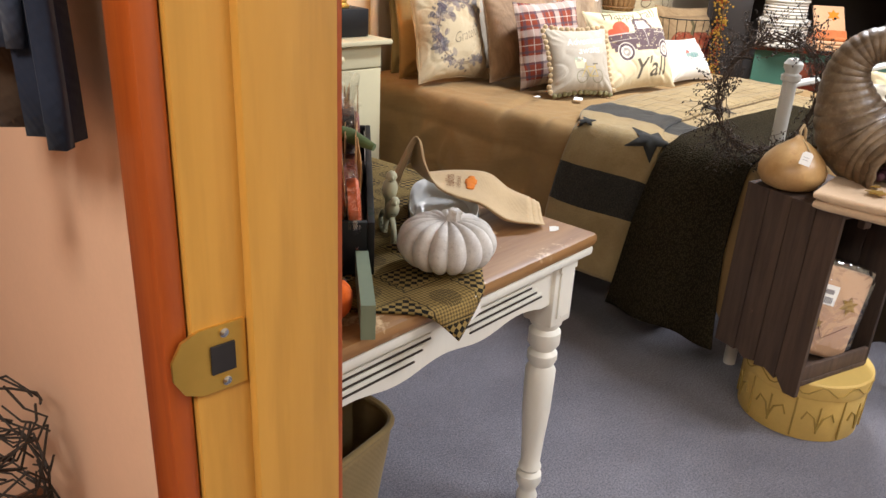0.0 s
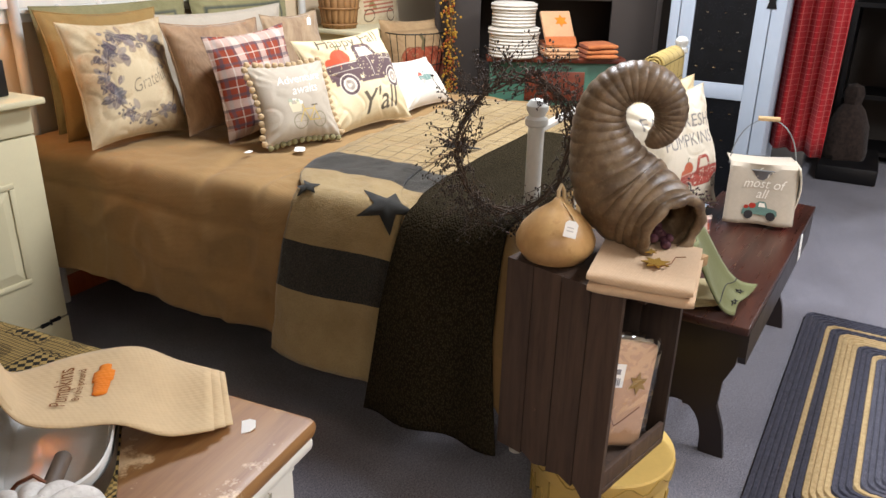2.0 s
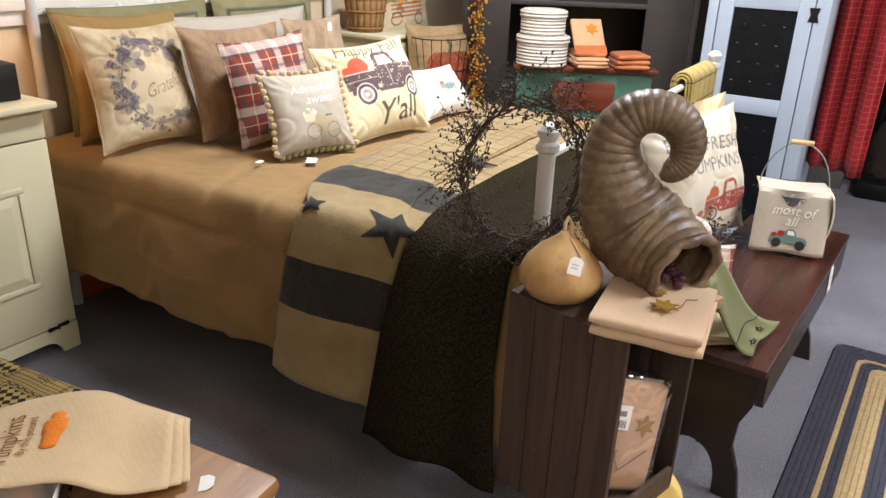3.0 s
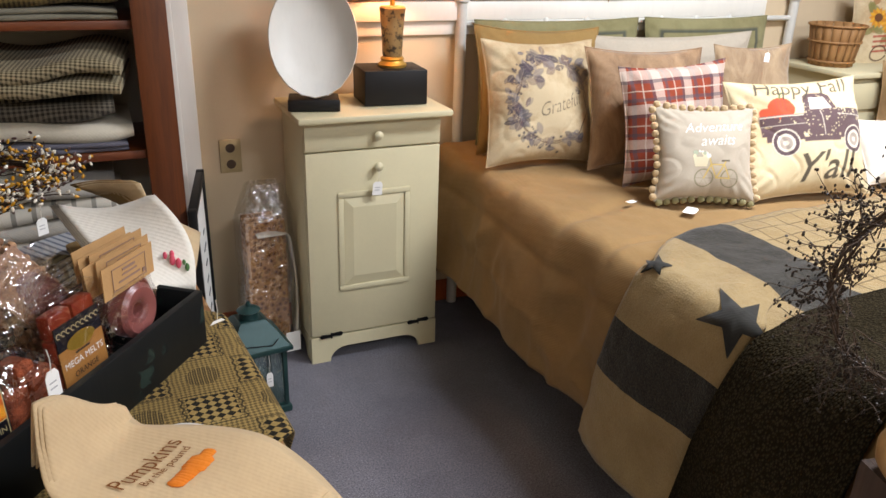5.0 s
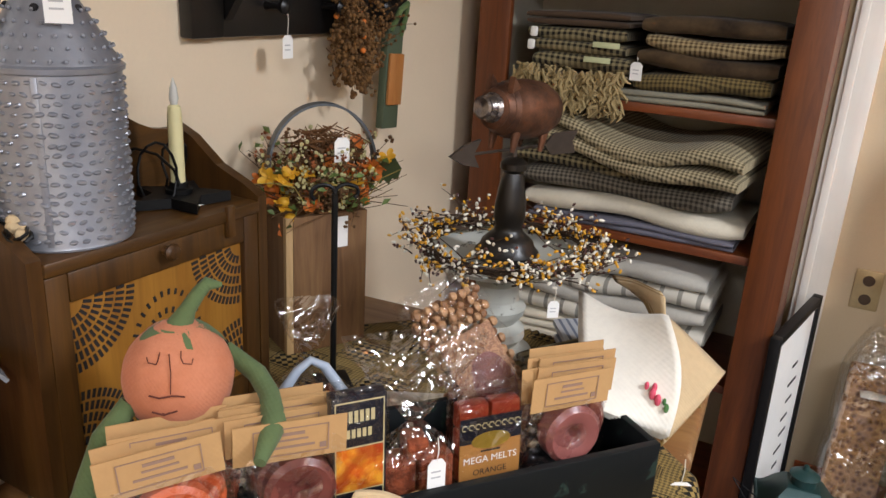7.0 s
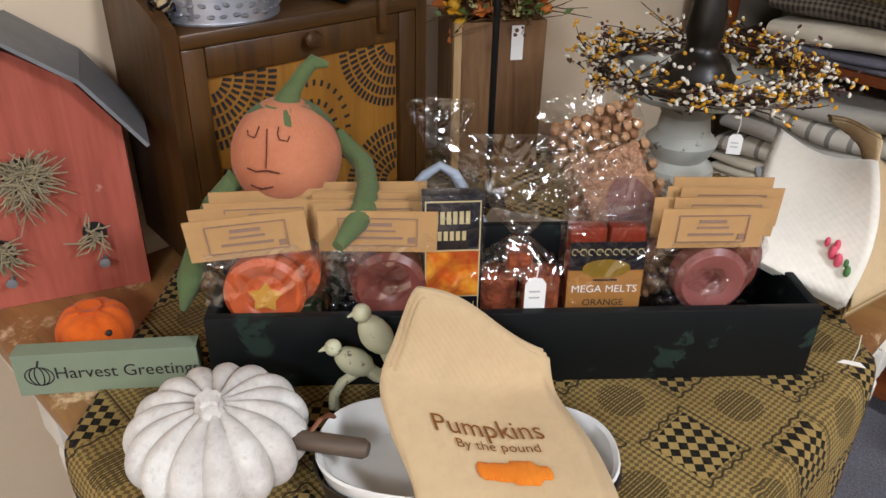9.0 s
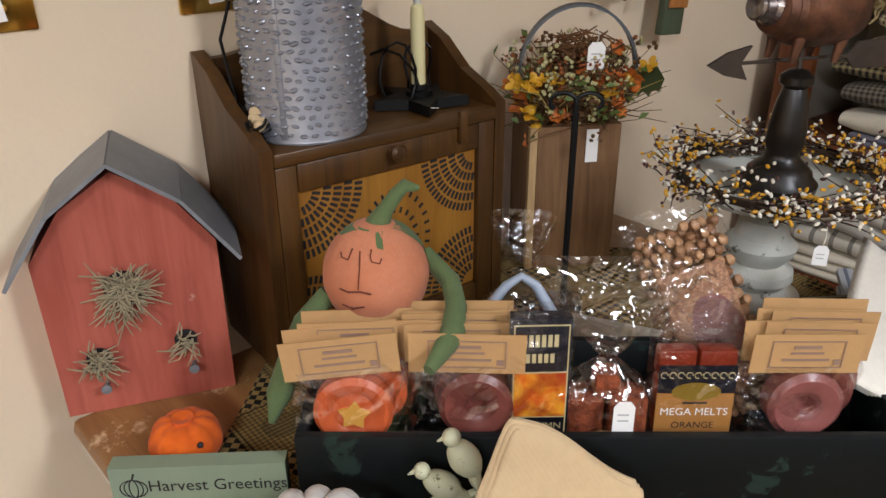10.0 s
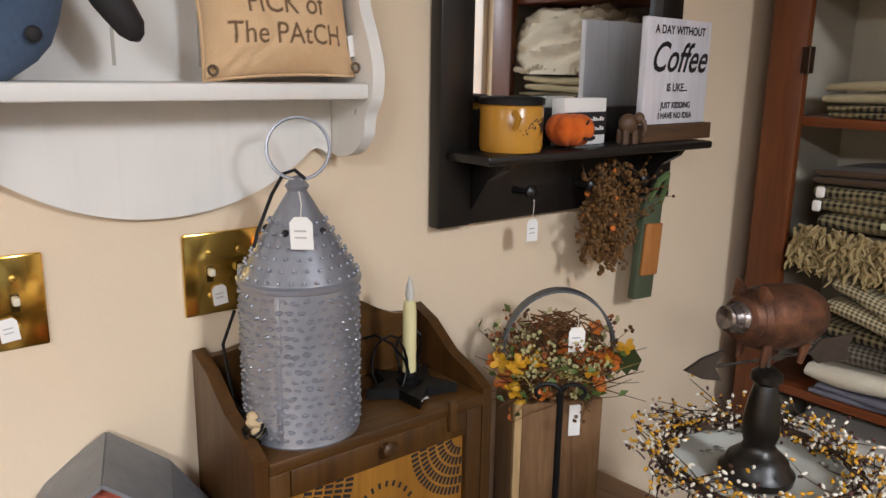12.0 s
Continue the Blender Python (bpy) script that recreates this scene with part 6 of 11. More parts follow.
def chest(rnd):
    dk = wood("chest_wood", "3a2410", "5f3f1a", 0.38, 1.2, "z")
    dkx = wood("chest_board", "3e2811", "64421a", 0.38, 1.2, "y")
    pan = wood("chest_panel_wood", "8a5a1c", "a8752c", 0.45, 1.0, "z")
    x0, x1, y0, y1, zb, zt = XW + 0.006, 3.865, 3.574, 3.995, TZ + 0.006, 1.072
    o = (3.77, 3.79, TZ)
    W = world_parts(o)
    t = thing("bread_chest", Matrix.Translation(o), "dark wooden countertop chest with a punched panel door", "chest")
    bm = B()
    span(bm, (x0, y0 + 0.0205, zb), (x1 - 0.02, y1 - 0.0205, zt - 0.02))
    part("carcass", bm, dk, t, m=W)
    for ya in (y0, y1 - 0.02):
        bm = B()
        side = [(x0, zb), (x1, zb), (x1, zt + 0.006), (x1 - 0.03, zt + 0.022), (x1 - 0.09, zt + 0.045), (x0 + 0.05, zt + 0.085), (x0, zt + 0.105)]
        prism(bm, side, 0.02, Matrix.Translation((0, ya + 0.01, 0)))
        part("side_panel", bm, dk, t, m=W, smooth=15)
    bm = B()
    span(bm, (x0, y0 + 0.0205, zt - 0.0195), (x1 + 0.004, y1 - 0.0205, zt), 0.003)
    part("top_board", bm, dkx, t, m=W)
    bm = B()
    ym = (y0 + y1) / 2
    crest = [(y0 + 0.0205 - ym, zt + 0.0005), (y1 - 0.0205 - ym, zt + 0.0005), (y1 - 0.0205 - ym, zt + 0.095)]
    for i in range(13):
        s = 1 - i / 6
        crest.append((s * 0.17, zt + 0.095 + 0.065 * (math.cos(s * math.pi) * 0.5 + 0.5) - (0.012 if abs(s) < 0.2 else 0)))
    crest.append((y0 + 0.0205 - ym, zt + 0.095))
    prism(bm, crest, 0.016, Matrix.Translation((x0 + 0.009, ym, 0)) @ pose(0, 0, 0, 0, 0, 90))
    part("back_crest", bm, dkx, t, m=W, smooth=25)
    # front door frame
    fx0, fx1 = x1 - 0.0195, x1
    s, za, zc = 0.032, zb + 0.012, zt - 0.03
    for nm, a, b in (("stile", (fx0, y0 + 0.021, zb), (fx1, y0 + 0.021 + s, zt - 0.0205)), ("stile", (fx0, y1 - 0.021 - s, zb), (fx1, y1 - 0.021, zt - 0.0205)), ("rail", (fx0, y0 + 0.0215 + s, zb), (fx1, y1 - 0.0215 - s, zb + 0.04)), ("rail", (fx0, y0 + 0.0215 + s, zt - 0.062), (fx1, y1 - 0.0215 - s, zt - 0.0205))):
        bm = B()
        span(bm, a, b, 0.003)
        part(nm, bm, dk, t, m=W)
    pa, pb, qa, qb = y0 + 0.054, y1 - 0.054, zb + 0.041, zt - 0.063
    bm = B()
    span(bm, (fx0 + 0.002, pa, qa), (fx0 + 0.010, pb, qb))
    p = part("punched_panel", bm, pan, t, "golden wood panel with a pierced fan pattern", m=W)
    bm = B()

    def slot(y, z, ang, l, w=0.0028):
        if pa + 0.004 < y < pb - 0.004 and qa + 0.004 < z < qb - 0.004:
            box(bm, (0, 0, 0), (0.0012, w, l), 0, Matrix.Translation((fx0 + 0.0106, y, z)) @ pose(0, 0, 0, ang))
    for cy, cz in ((pa, qa), (pb, qa), (pa, qb), (pb, qb)):
        for k, r in enumerate((0.03, 0.047, 0.064, 0.081, 0.098)):
            cnt = 6 + 3 * k
            for i in range(cnt + 1):
                a = (i + 0.5 * (k % 2)) / cnt * math.pi / 2
                sy, sz = (1 if cy == pa else -1), (1 if cz == qa else -1)
                slot(cy + sy * r * math.cos(a), cz + sz * r * math.sin(a), math.degrees(math.atan2(-sy * math.cos(a), sz * math.sin(a))), 0.0125, 0.0045)
    cy, cz = (pa + pb) / 2, (qa + qb) / 2
    for r, cnt in ((0.022, 12), (0.04, 20), (0.062, 30)):
        for i in range(cnt):
            a = 2 * math.pi * i / cnt
            slot(cy + r * math.cos(a), cz + r * 1.3 * math.sin(a), math.degrees(math.atan2(-math.cos(a), math.sin(a))), 0.009, 0.004)
    part("pierced_slot", bm, INK, p, smooth=0)["kind"] = "stuff"
    bm = B()
    lathe(bm, [(0.007, 0), (0.006, 0.006), (0.011, 0.012), (0.013, 0.017), (0.009, 0.022), (0, 0.023)], 14, Matrix.Translation((x1, 3.781, 1.04)) @ pose(0, 0, 0, 0, 90))
    part("knob", bm, dk, t, m=W)
    bm = B()
    box(bm, (x1 + 0.006, 3.905, zt - 0.018), (0.01, 0.014, 0.05), 0.002)
    part("turn_latch", bm, dk, t, m=W)
    # tin lantern
    tin = plain("galvanised_tin", "9b9da4", 0.36, 0.6, 0.14, 10, 0.25, 60)
    t = thing("punched_tin_lantern", pose(3.79, 3.688, zt + 0.001), "grey punched tin lantern with a ring handle", "lantern")
    r = 0.082
    bm = B()
    lathe(bm, [(0, 0), (r, 0), (r + 0.001, 0.003), (r, 0.006), (r, 0.218), (r + 0.004, 0.22), (r + 0.005, 0.226), (r, 0.229)], 40)
    part("cylinder", bm, tin, t)
    bm = B()
    lathe(bm, [(r, 0.229), (r * 0.615, 0.282), (r * 0.25, 0.333), (0.013, 0.345), (0.017, 0.352), (0.012, 0.358), (0.006, 0.364), (0, 0.366)], 40)
    part("cone", bm, tin, t)
    bm = B()
    for row in range(17):
        for i in range(34):
            a = 2 * math.pi * (i + 0.5 * (row % 2) + rnd.uniform(-0.2, 0.2)) / 34
            k = rnd.uniform(0.85, 1.25)
            m = Matrix.Translation((r * math.cos(a), r * math.sin(a), 0.014 + row * 0.0122 + rnd.uniform(-0.002, 0.002))) @ pose(0, 0, 0, 0, 0, math.degrees(a)) @ pose(0, 0, 0, rnd.uniform(-25, 25))
            ball(bm, (0, 0, 0), (0.0036 * k, 0.0052 * k, 0.0028 * k), m, 8, 5)
    for row in range(6):
        k = row / 6
        rr, zz, cnt = r * (1 - 0.62 * k), 0.235 + 0.085 * k, int(30 * (1 - 0.5 * k))
        for i in range(cnt):
            a = 2 * math.pi * (i + 0.5 * (row % 2)) / cnt
            ball(bm, (rr * math.cos(a), rr * math.sin(a), zz), (0.0028, 0.0028, 0.0025), I4, 6, 4)
    part("punched_bump", bm, tin, t, "raised punched dots")["kind"] = "stuff"
    for k in range(5):
        a = 1.2566 * k - 0.9
        bm = B()
        ball(bm, (r * 0.52 * math.cos(a), r * 0.52 * math.sin(a), 0.293), 0.0055, nu=10, nv=6)
        part("vent_hole", bm, INK, t)
    bm = B()
    tube(bm, [(0.042 * math.cos(a * 0.2094), 0.042 * math.sin(a * 0.2094) * 1.0, 0) for a in range(30)], 0.0022, 6, True)
    part("ring_handle", bm, tin, t, m=pose(0, 0.003, 0.402, 80, 0, 60))
    bm = B()
    tube(bm, [(0.012, 0.006, 0.362), (0.006, -0.006, 0.374), (-0.008, -0.016, 0.368), (-0.016, -0.030, 0.34), (-0.018, -0.052, 0.29), (-0.01, -0.062, 0.272)], 0.0026, 7)
    part("cord", bm, IRON, t, "black cord through the top")
    bm = B()
    span(bm, (-0.004, -r - 0.0012, 0.008), (0.004, -r + 0.001, 0.216), 0.0005)
    part("seam", bm, tin, t, m=pose(0, 0, 0, 0, 0, 40))
    tag("price_tag", pose(3.858, 3.655, 1.395, 10, 0, 50), 0.03, 0.045, "white price tag hanging from the lantern ring", 0.035)
    # star candle holder with electric candle
    t = thing("candle_holder", pose(3.785, 3.885, zt + 0.001, 0, 0, 30), "black iron star holder with an ivory electric candle", "candle holder")
    bm = B()
    prism(bm, star_pts(0, 0, 0.078, 0.5), 0.016, pose(0, 0, 0.009, -90))
    part("star_base", bm, IRON, t)
    bm = B()
    lathe(bm, [(0.02, 0.017), (0.021, 0.024), (0.014, 0.026), (0.014, 0.034), (0, 0.034)], 16)
    part("cup", bm, IRON, t)
    bm = B()
    lathe(bm, [(0.011, 0.03), (0.011, 0.135), (0.0095, 0.15), (0.006, 0.153), (0, 0.153)], 16)
    part("candle", bm, plain("ivory_candle", "d9cf9c", 0.5, 0, 0.06), t)
    bm = B()
    lathe(bm, [(0.005, 0.153), (0.0072, 0.162), (0.0055, 0.178), (0.001, 0.192), (0, 0.193)], 12)
    part("bulb", bm, plain("clear_bulb", "c9c7be", 0.12), t, "unlit flame-shaped bulb")
    for x, y, rz in ((-0.03, -0.02, 20), (0.02, 0.02, 70)):
        bm = B()
        tube(bm, [(x + 0.028 * math.sin(k * 0.4488), y + 0.006 * math.cos(k * 2), 0.05 + 0.05 * -math.cos(k * 0.4488)) for k in range(14)], 0.0022, 6, True)
        part("wire_loop", bm, IRON, t, m=pose(0, 0, 0, 0, 0, rz))
    bm = B()
    tube(bm, [(-0.11, 0.03, 0.06), (-0.07, 0.02, 0.078), (-0.03, 0.0, 0.075), (0.0, -0.015, 0.055), (0.006, -0.012, 0.03)], 0.0025, 6)
    part("cord", bm, IRON, t)
    tag("price_tag", pose(3.842, 3.865, 1.083, 75, 0, 60), 0.028, 0.045, "white paper price tag lying on the chest", 0.02)
    # plug cord bunched beside the lantern
    bm = B()
    pts = []
    for i in range(70):
        a = i * 0.55
        pts.append((3.80 + 0.03 * math.cos(a) + 0.006 * math.sin(i), 3.60 + 0.018 * math.sin(a * 0.9), 1.092 + 0.014 * math.sin(i * 0.37)))
    tube(bm, pts, 0.0024, 5)
    tube(bm, [pts[0], (3.75, 3.60, 1.12), (3.735, 3.595, 1.2), (3.745, 3.61, 1.25)], 0.0024, 5)
    c = solo("lamp_cord", bm, IRON, I4, "bunched black lamp cord with dried buds", "cord")
    bm = B()
    for i in range(5):
        ball(bm, (3.81 + rnd.uniform(-0.02, 0.02), 3.60 + rnd.uniform(-0.015, 0.015), 1.098 + rnd.uniform(0, 0.025)), 0.008, I4, 8, 6, lambda d: 1 + 0.3 * noise.noise(d * 5))
    part("dried_bud", bm, LINEN, c)["kind"] = "stuff"


CLEAR = film("cellophane", (1, 1, 1, 1), 0.79)
KRAFT = fabric("kraft_card", "ba9262", None, 900, 0.05, 4, 0.15, 0)
KRAFT_D = plain("kraft_print", "927463", 0.8)
WAX_O = plain("orange_wax", "cc6136", 0.35, 0, 0.12, 20)
WAX_R = plain("cinnamon_wax", "753f36", 0.35, 0, 0.2, 25, 0.4, 120)
SPICE = plain("spice_crumb", "8a4528", 0.8, 0, 0.5, 60, 1.0, 160, 0.3, 0.004)


def crinkle(bm, w, h, d, seed, neck=0.0, ruffle=0.0):
    """A soft clear bag; neck: the height at which it is tied."""
    def f(u, v):
        a = 2 * math.pi * u
        z = h * v
        k = 1 + 0.2 * noise.noise((math.cos(a) * 2 + seed, math.sin(a) * 2, z * 40))
        s = 1.0
        if neck:
            t = z / neck
            s = 1.0 if t < 0.7 else max(0.16, 1 - (t - 0.7) * 2.8) if t < 1 else 0.16 + ruffle * (t - 1)
        if v == 0:
            s *= 0.9
        return (w / 2 * k * s * math.copysign(abs(math.cos(a)) ** 0.6, math.cos(a)), d / 2 * k * s * math.copysign(abs(math.sin(a)) ** 0.6, math.sin(a)), z)
    sheet(bm, 26, 16, f)


def header_pack(m, wax, w=0.135, label="wax tarts in a clear bag with a kraft header", seed=1, ring=True):
    """A clear bag of wax tarts closed by a folded kraft card."""
    t = thing("wax_tart_pack", m, label, "wax tart pack", "packs in the long box")
    bm = B()
    if ring:
        lathe(bm, [(0.0, 0.012)] + [(0.009, 0.013), (0.013, 0.026), (0.02, 0.031), (0.036, 0.033), (0.043, 0.027), (0.043, 0.004), (0, 0.002)], 26, pose(0.012, 0.014, 0.085, 90))
    else:
        lathe(bm, [(0.0, 0.016), (0.024, 0.017), (0.030, 0.022), (0.040, 0.024), (0.046, 0.018), (0.046, 0.002), (0, 0.0)], 26, pose(0.004, 0.008, 0.078, 90))
    w_ = part("wax_tart", bm, wax, t)
    if not ring:
        bm = B()
        prism(bm, star_pts(0.004, 0.074, 0.020, 0.6, 5, 80), 0.006, Matrix.Translation((0, -0.0085, 0)))
        part("star_shape", bm, plain("yellow_wax", "d9a24a", 0.4), w_)
    bm = B()
    crinkle(bm, w * 0.98, 0.14, 0.036, seed)
    p = part("bag", bm, CLEAR, t, "crinkled clear bag", smooth=0)
    p.visible_shadow = False
    bm = B()
    box(bm, (0, -0.006, 0.156), (w, 0.0016, 0.05), 0, pose(0, 0, 0, 4))
    box(bm, (0, 0.006, 0.156), (w, 0.0016, 0.05), 0, pose(0, 0, 0, -2))
    c = part("header_card", bm, KRAFT, t, "folded kraft header card", smooth=0)
    bm = B()
    y = -0.0074
    for a, b in (((-0.045, 0.125), (0.045, 0.1262)), ((-0.045, 0.1588), (0.045, 0.16)), ((-0.045, 0.1262), (-0.0438, 0.1588)), ((0.0438, 0.1262), (0.045, 0.1588)), ((-0.018, 0.15), (0.016, 0.154)), ((-0.02, 0.143), (0.02, 0.1455)), ((-0.03, 0.134), (0.028, 0.137)), ((0.034, 0.129), (0.042, 0.136))):
        span(bm, (a[0] * w / 0.135, y - 0.001, a[1] + 0.0135), (b[0] * w / 0.135, y - 0.0004, b[1] + 0.0135))
    part("print", bm, KRAFT_D, c, smooth=0, m=pose(0, 0, 0, 4))
    return t


def crate_box(rnd):
    ang = math.degrees(math.atan2(4.035 - 3.475, 4.54 - 4.11))
    F = pose(4.325, 3.755, CT, 0, 0, ang)
    blk = painted("black_green_paint", "0b0f10", "1c2b23", 0.55, 0.6, 9, 0.3)
    t = thing("long_box", F, "long black painted wooden box full of wax packs", "box")
    L, D, H = 0.706, 0.165, 0.098
    for nm, a, b in (("front_board", (-L / 2, 0, 0), (L / 2, 0.012, H)), ("back_board", (-L / 2, D - 0.012, 0), (L / 2, D, H + 0.03)), ("end_board", (-L / 2, 0.0125, 0), (-L / 2 + 0.012, D - 0.0125, H)), ("end_board", (L / 2 - 0.012, 0.0125, 0), (L / 2, D - 0.0125, H)), ("bottom", (-L / 2 + 0.0125, 0.0125, 0.001), (L / 2 - 0.0125, D - 0.0125, 0.008)), ("riser", (-L / 2 + 0.013, 0.013, 0.0085), (L / 2 - 0.10, D - 0.03, 0.0295)), ("riser", (0.06, 0.014, 0.03), (0.17, 0.08, 0.0575))):
        bm = B()
        span(bm, a, b, 0.0015)
        part(nm, bm, blk, t)

    def at(x, y, z=0.010, rx=-6, rz=0, ry=0):
        return F @ pose(x, y, z, rx, ry, rz)

    def px(p):
        return (p - 392) / 1098 * L - L / 2
    header_pack(at(px(503), 0.065, 0.032, -4, 2, -1), WAX_O, 0.13, "orange wax tarts in a clear bag with kraft header", 3)
    header_pack(at(px(496), 0.037, 0.031, -3, 3, -5), WAX_O, 0.13, "orange wax tart in a clear bag with kraft header", 1, False)
    header_pack(at(px(680), 0.084, 0.034, -3, 0), WAX_R, 0.13, "brown wax tarts in a clear bag with kraft header", 4)
    header_pack(at(px(685), 0.063, 0.033, -3, 1), WAX_R, 0.13, "brown wax tarts in a clear bag with kraft header", 5)
    header_pack(at(px(690), 0.039, 0.032, -4, -1, 1), WAX_R, 0.13, "brown wax ring tarts in a clear bag with kraft header", 6)
    header_pack(at(px(1330), 0.087, 0.036, -2, -2), WAX_R, 0.12, "rose wax tarts in a clear bag with kraft header", 7)
    header_pack(at(px(1308), 0.066, 0.034, -2, -2), WAX_R, 0.12, "rose wax tarts in a clear bag with kraft header", 8)
    header_pack(at(px(1275), 0.041, 0.032, -3, 0), plain("rose_wax", "8a524c", 0.3, 0, 0.15, 20), 0.12, "rose wax ring tarts in a clear bag with kraft header", 9)
    # tall candle-bar pack
    navy = plain("navy_card", "15151f", 0.4)
    gold = plain("gold_print", "c9b98a", 0.5)
    t = thing("candle_bar_pack", at(px(822), 0.04, 0.048, -3, 2), "tall dark candle bar pack with an autumn leaf picture", "candle pack", "packs in the long box")
    bm = B()
    box(bm, (0, 0, 0.095), (0.068, 0.022, 0.17), 0.001)
    part("card", bm, navy, t)
    n = Net("leaf_picture")
    vo = n.voronoi(48)
    col = n.mix(n.ramp(n.noise(36, 4), 0.38, 0.62), lin("cc4614"), lin("e6a02e"))
    bm = B()
    span(bm, (-0.030, -0.0118, 0.055), (0.030, -0.0112, 0.112))
    part("leaf_picture", bm, n.done(n.mix(n.math("MULTIPLY", n.ramp(vo.outputs[0], 0.35, 0.7), 0.7), col, lin("9c2c10")), 0.4), t, smooth=0)
    bm = B()
    for z in (0.0535, 0.1125, 0.172):
        span(bm, (-0.031, -0.0119, z), (0.031, -0.0113, z + 0.0016))
    for x in (-0.031, 0.0296):
        span(bm, (x, -0.0119, 0.02), (x + 0.0014, -0.0113, 0.172))
    part("gold_border", bm, gold, t, smooth=0)
    bm = B()
    for i, w in enumerate((0.042, 0.034)):
        for k in range(6 - i):
            span(bm, (-w / 2 + k * w / (6 - i), -0.012, 0.146 - i * 0.02), (-w / 2 + (k + 0.66) * w / (6 - i), -0.0113, 0.161 - i * 0.024))
    part("brand_bar", bm, gold, t, smooth=0)
    part("words", lettering("AUTUMN", 0.0125, Matrix.Translation((0, -0.0112, 0.042)), 0.0008), gold, t, smooth=0)
    part("words", lettering("LEAVES", 0.0125, Matrix.Translation((0, -0.0112, 0.028)), 0.0008), gold, t, smooth=0)
    bm = B()
    box(bm, (0, 0, 0.098), (0.074, 0.03, 0.185), 0.003)
    p = part("clear_case", bm, film("clear_case", (1, 1, 1, 1), 0.88), t)
    p.visible_shadow = False
    # tied spice bag
    t = thing("spice_bag", at(px(945), 0.05, 0.030, -4, -4), "tied clear bag of rust-coloured spice cakes", "gift bag", "packs in the long box")
    for x, z, s in ((-0.024, 0.05, 0.045), (0.026, 0.052, 0.044), (0, 0.105, 0.03)):
        bm = B()
        box(bm, (x, 0, z), (s, 0.04, 0.085 if z < 0.1 else 0.03), 0.006)
        part("spice_cake", bm, SPICE, t)
    bm = B()
    crinkle(bm, 0.112, 0.245, 0.05, 12, 0.138, 1.9)
    p = part("bag", bm, CLEAR, t, "crinkled clear bag", smooth=0)
    p.visible_shadow = False
    bm = B()
    decal(bm, ring_pts(0.0, 0.018, 0.042, 0.04, 16, 0, 180), None, 0.031)
    part("label", bm, KRAFT, t, "arched kraft label", smooth=0)
    tag("price_tag", at(px(968), 0.016, 0.135, -2, 0), 0.024, 0.04, "white price tag tied to the spice bag", 0.03)
    # clamshell of wax melts
    t = thing("wax_melt_pack", at(px(1100), 0.045, 0.058, -4, 0), "clear clamshell of rust wax melts with kraft label", "wax melt pack", "packs in the long box")
    bm = B()
    for i in range(2):
        for k in range(3):
            box(bm, (-0.023 + 0.046 * i, 0.002, 0.034 + 0.037 * k), (0.043, 0.022, 0.034), 0.004)
    part("wax_melt", bm, plain("rust_wax", "7c2c18", 0.3, 0, 0.15, 20), t)
    bm = B()
    span(bm, (-0.044, -0.0128, 0.02), (0.044, -0.0112, 0.072))
    part("label", bm, plain("amber_card", "a8743a", 0.5, 0, 0.06), t, smooth=0)
    bm = B()
    span(bm, (-0.044, -0.0128, 0.0725), (0.044, -0.0112, 0.108))
    part("label", bm, navy, t, "black damask label", smooth=0)
    bm = B()
    decal(bm, ring_pts(0, 0.075, 0.028, 0.012, 22), None, 0.0138)
    part("gold_oval", bm, plain("gold_foil", "c9a748", 0.3, 0.7), t, smooth=0)
    bm = B()
    for i in range(9):
        tube(bm, [(-0.038 + 0.0095 * i + 0.004 * math.cos(k), -0.0132, 0.096 + 0.004 * math.sin(k)) for k in range(6)], 0.0006, 4)
    part("scroll_print", bm, gold, t)
    part("words", lettering("MEGA MELTS", 0.0135, Matrix.Translation((0, -0.0129, 0.048)), 0.0006), PAPER, t, smooth=0)
    part("words", lettering("ORANGE", 0.012, Matrix.Translation((0, -0.0129, 0.030)), 0.0006), INK, t, smooth=0)
    bm = B()
    span(bm, (-0.014, -0.0132, 0.0585), (0.014, -0.0129, 0.061))
    part("small_print", bm, INK, t, smooth=0)
    bm = B()
    box(bm, (0, 0, 0.075), (0.104, 0.034, 0.145), 0.005)
    box(bm, (0, 0.02, 0.10), (0.1, 0.004, 0.15), 0.002)
    p = part("clamshell", bm, film("clamshell", (1, 1, 1, 1), 0.86), t)
    p.visible_shadow = False


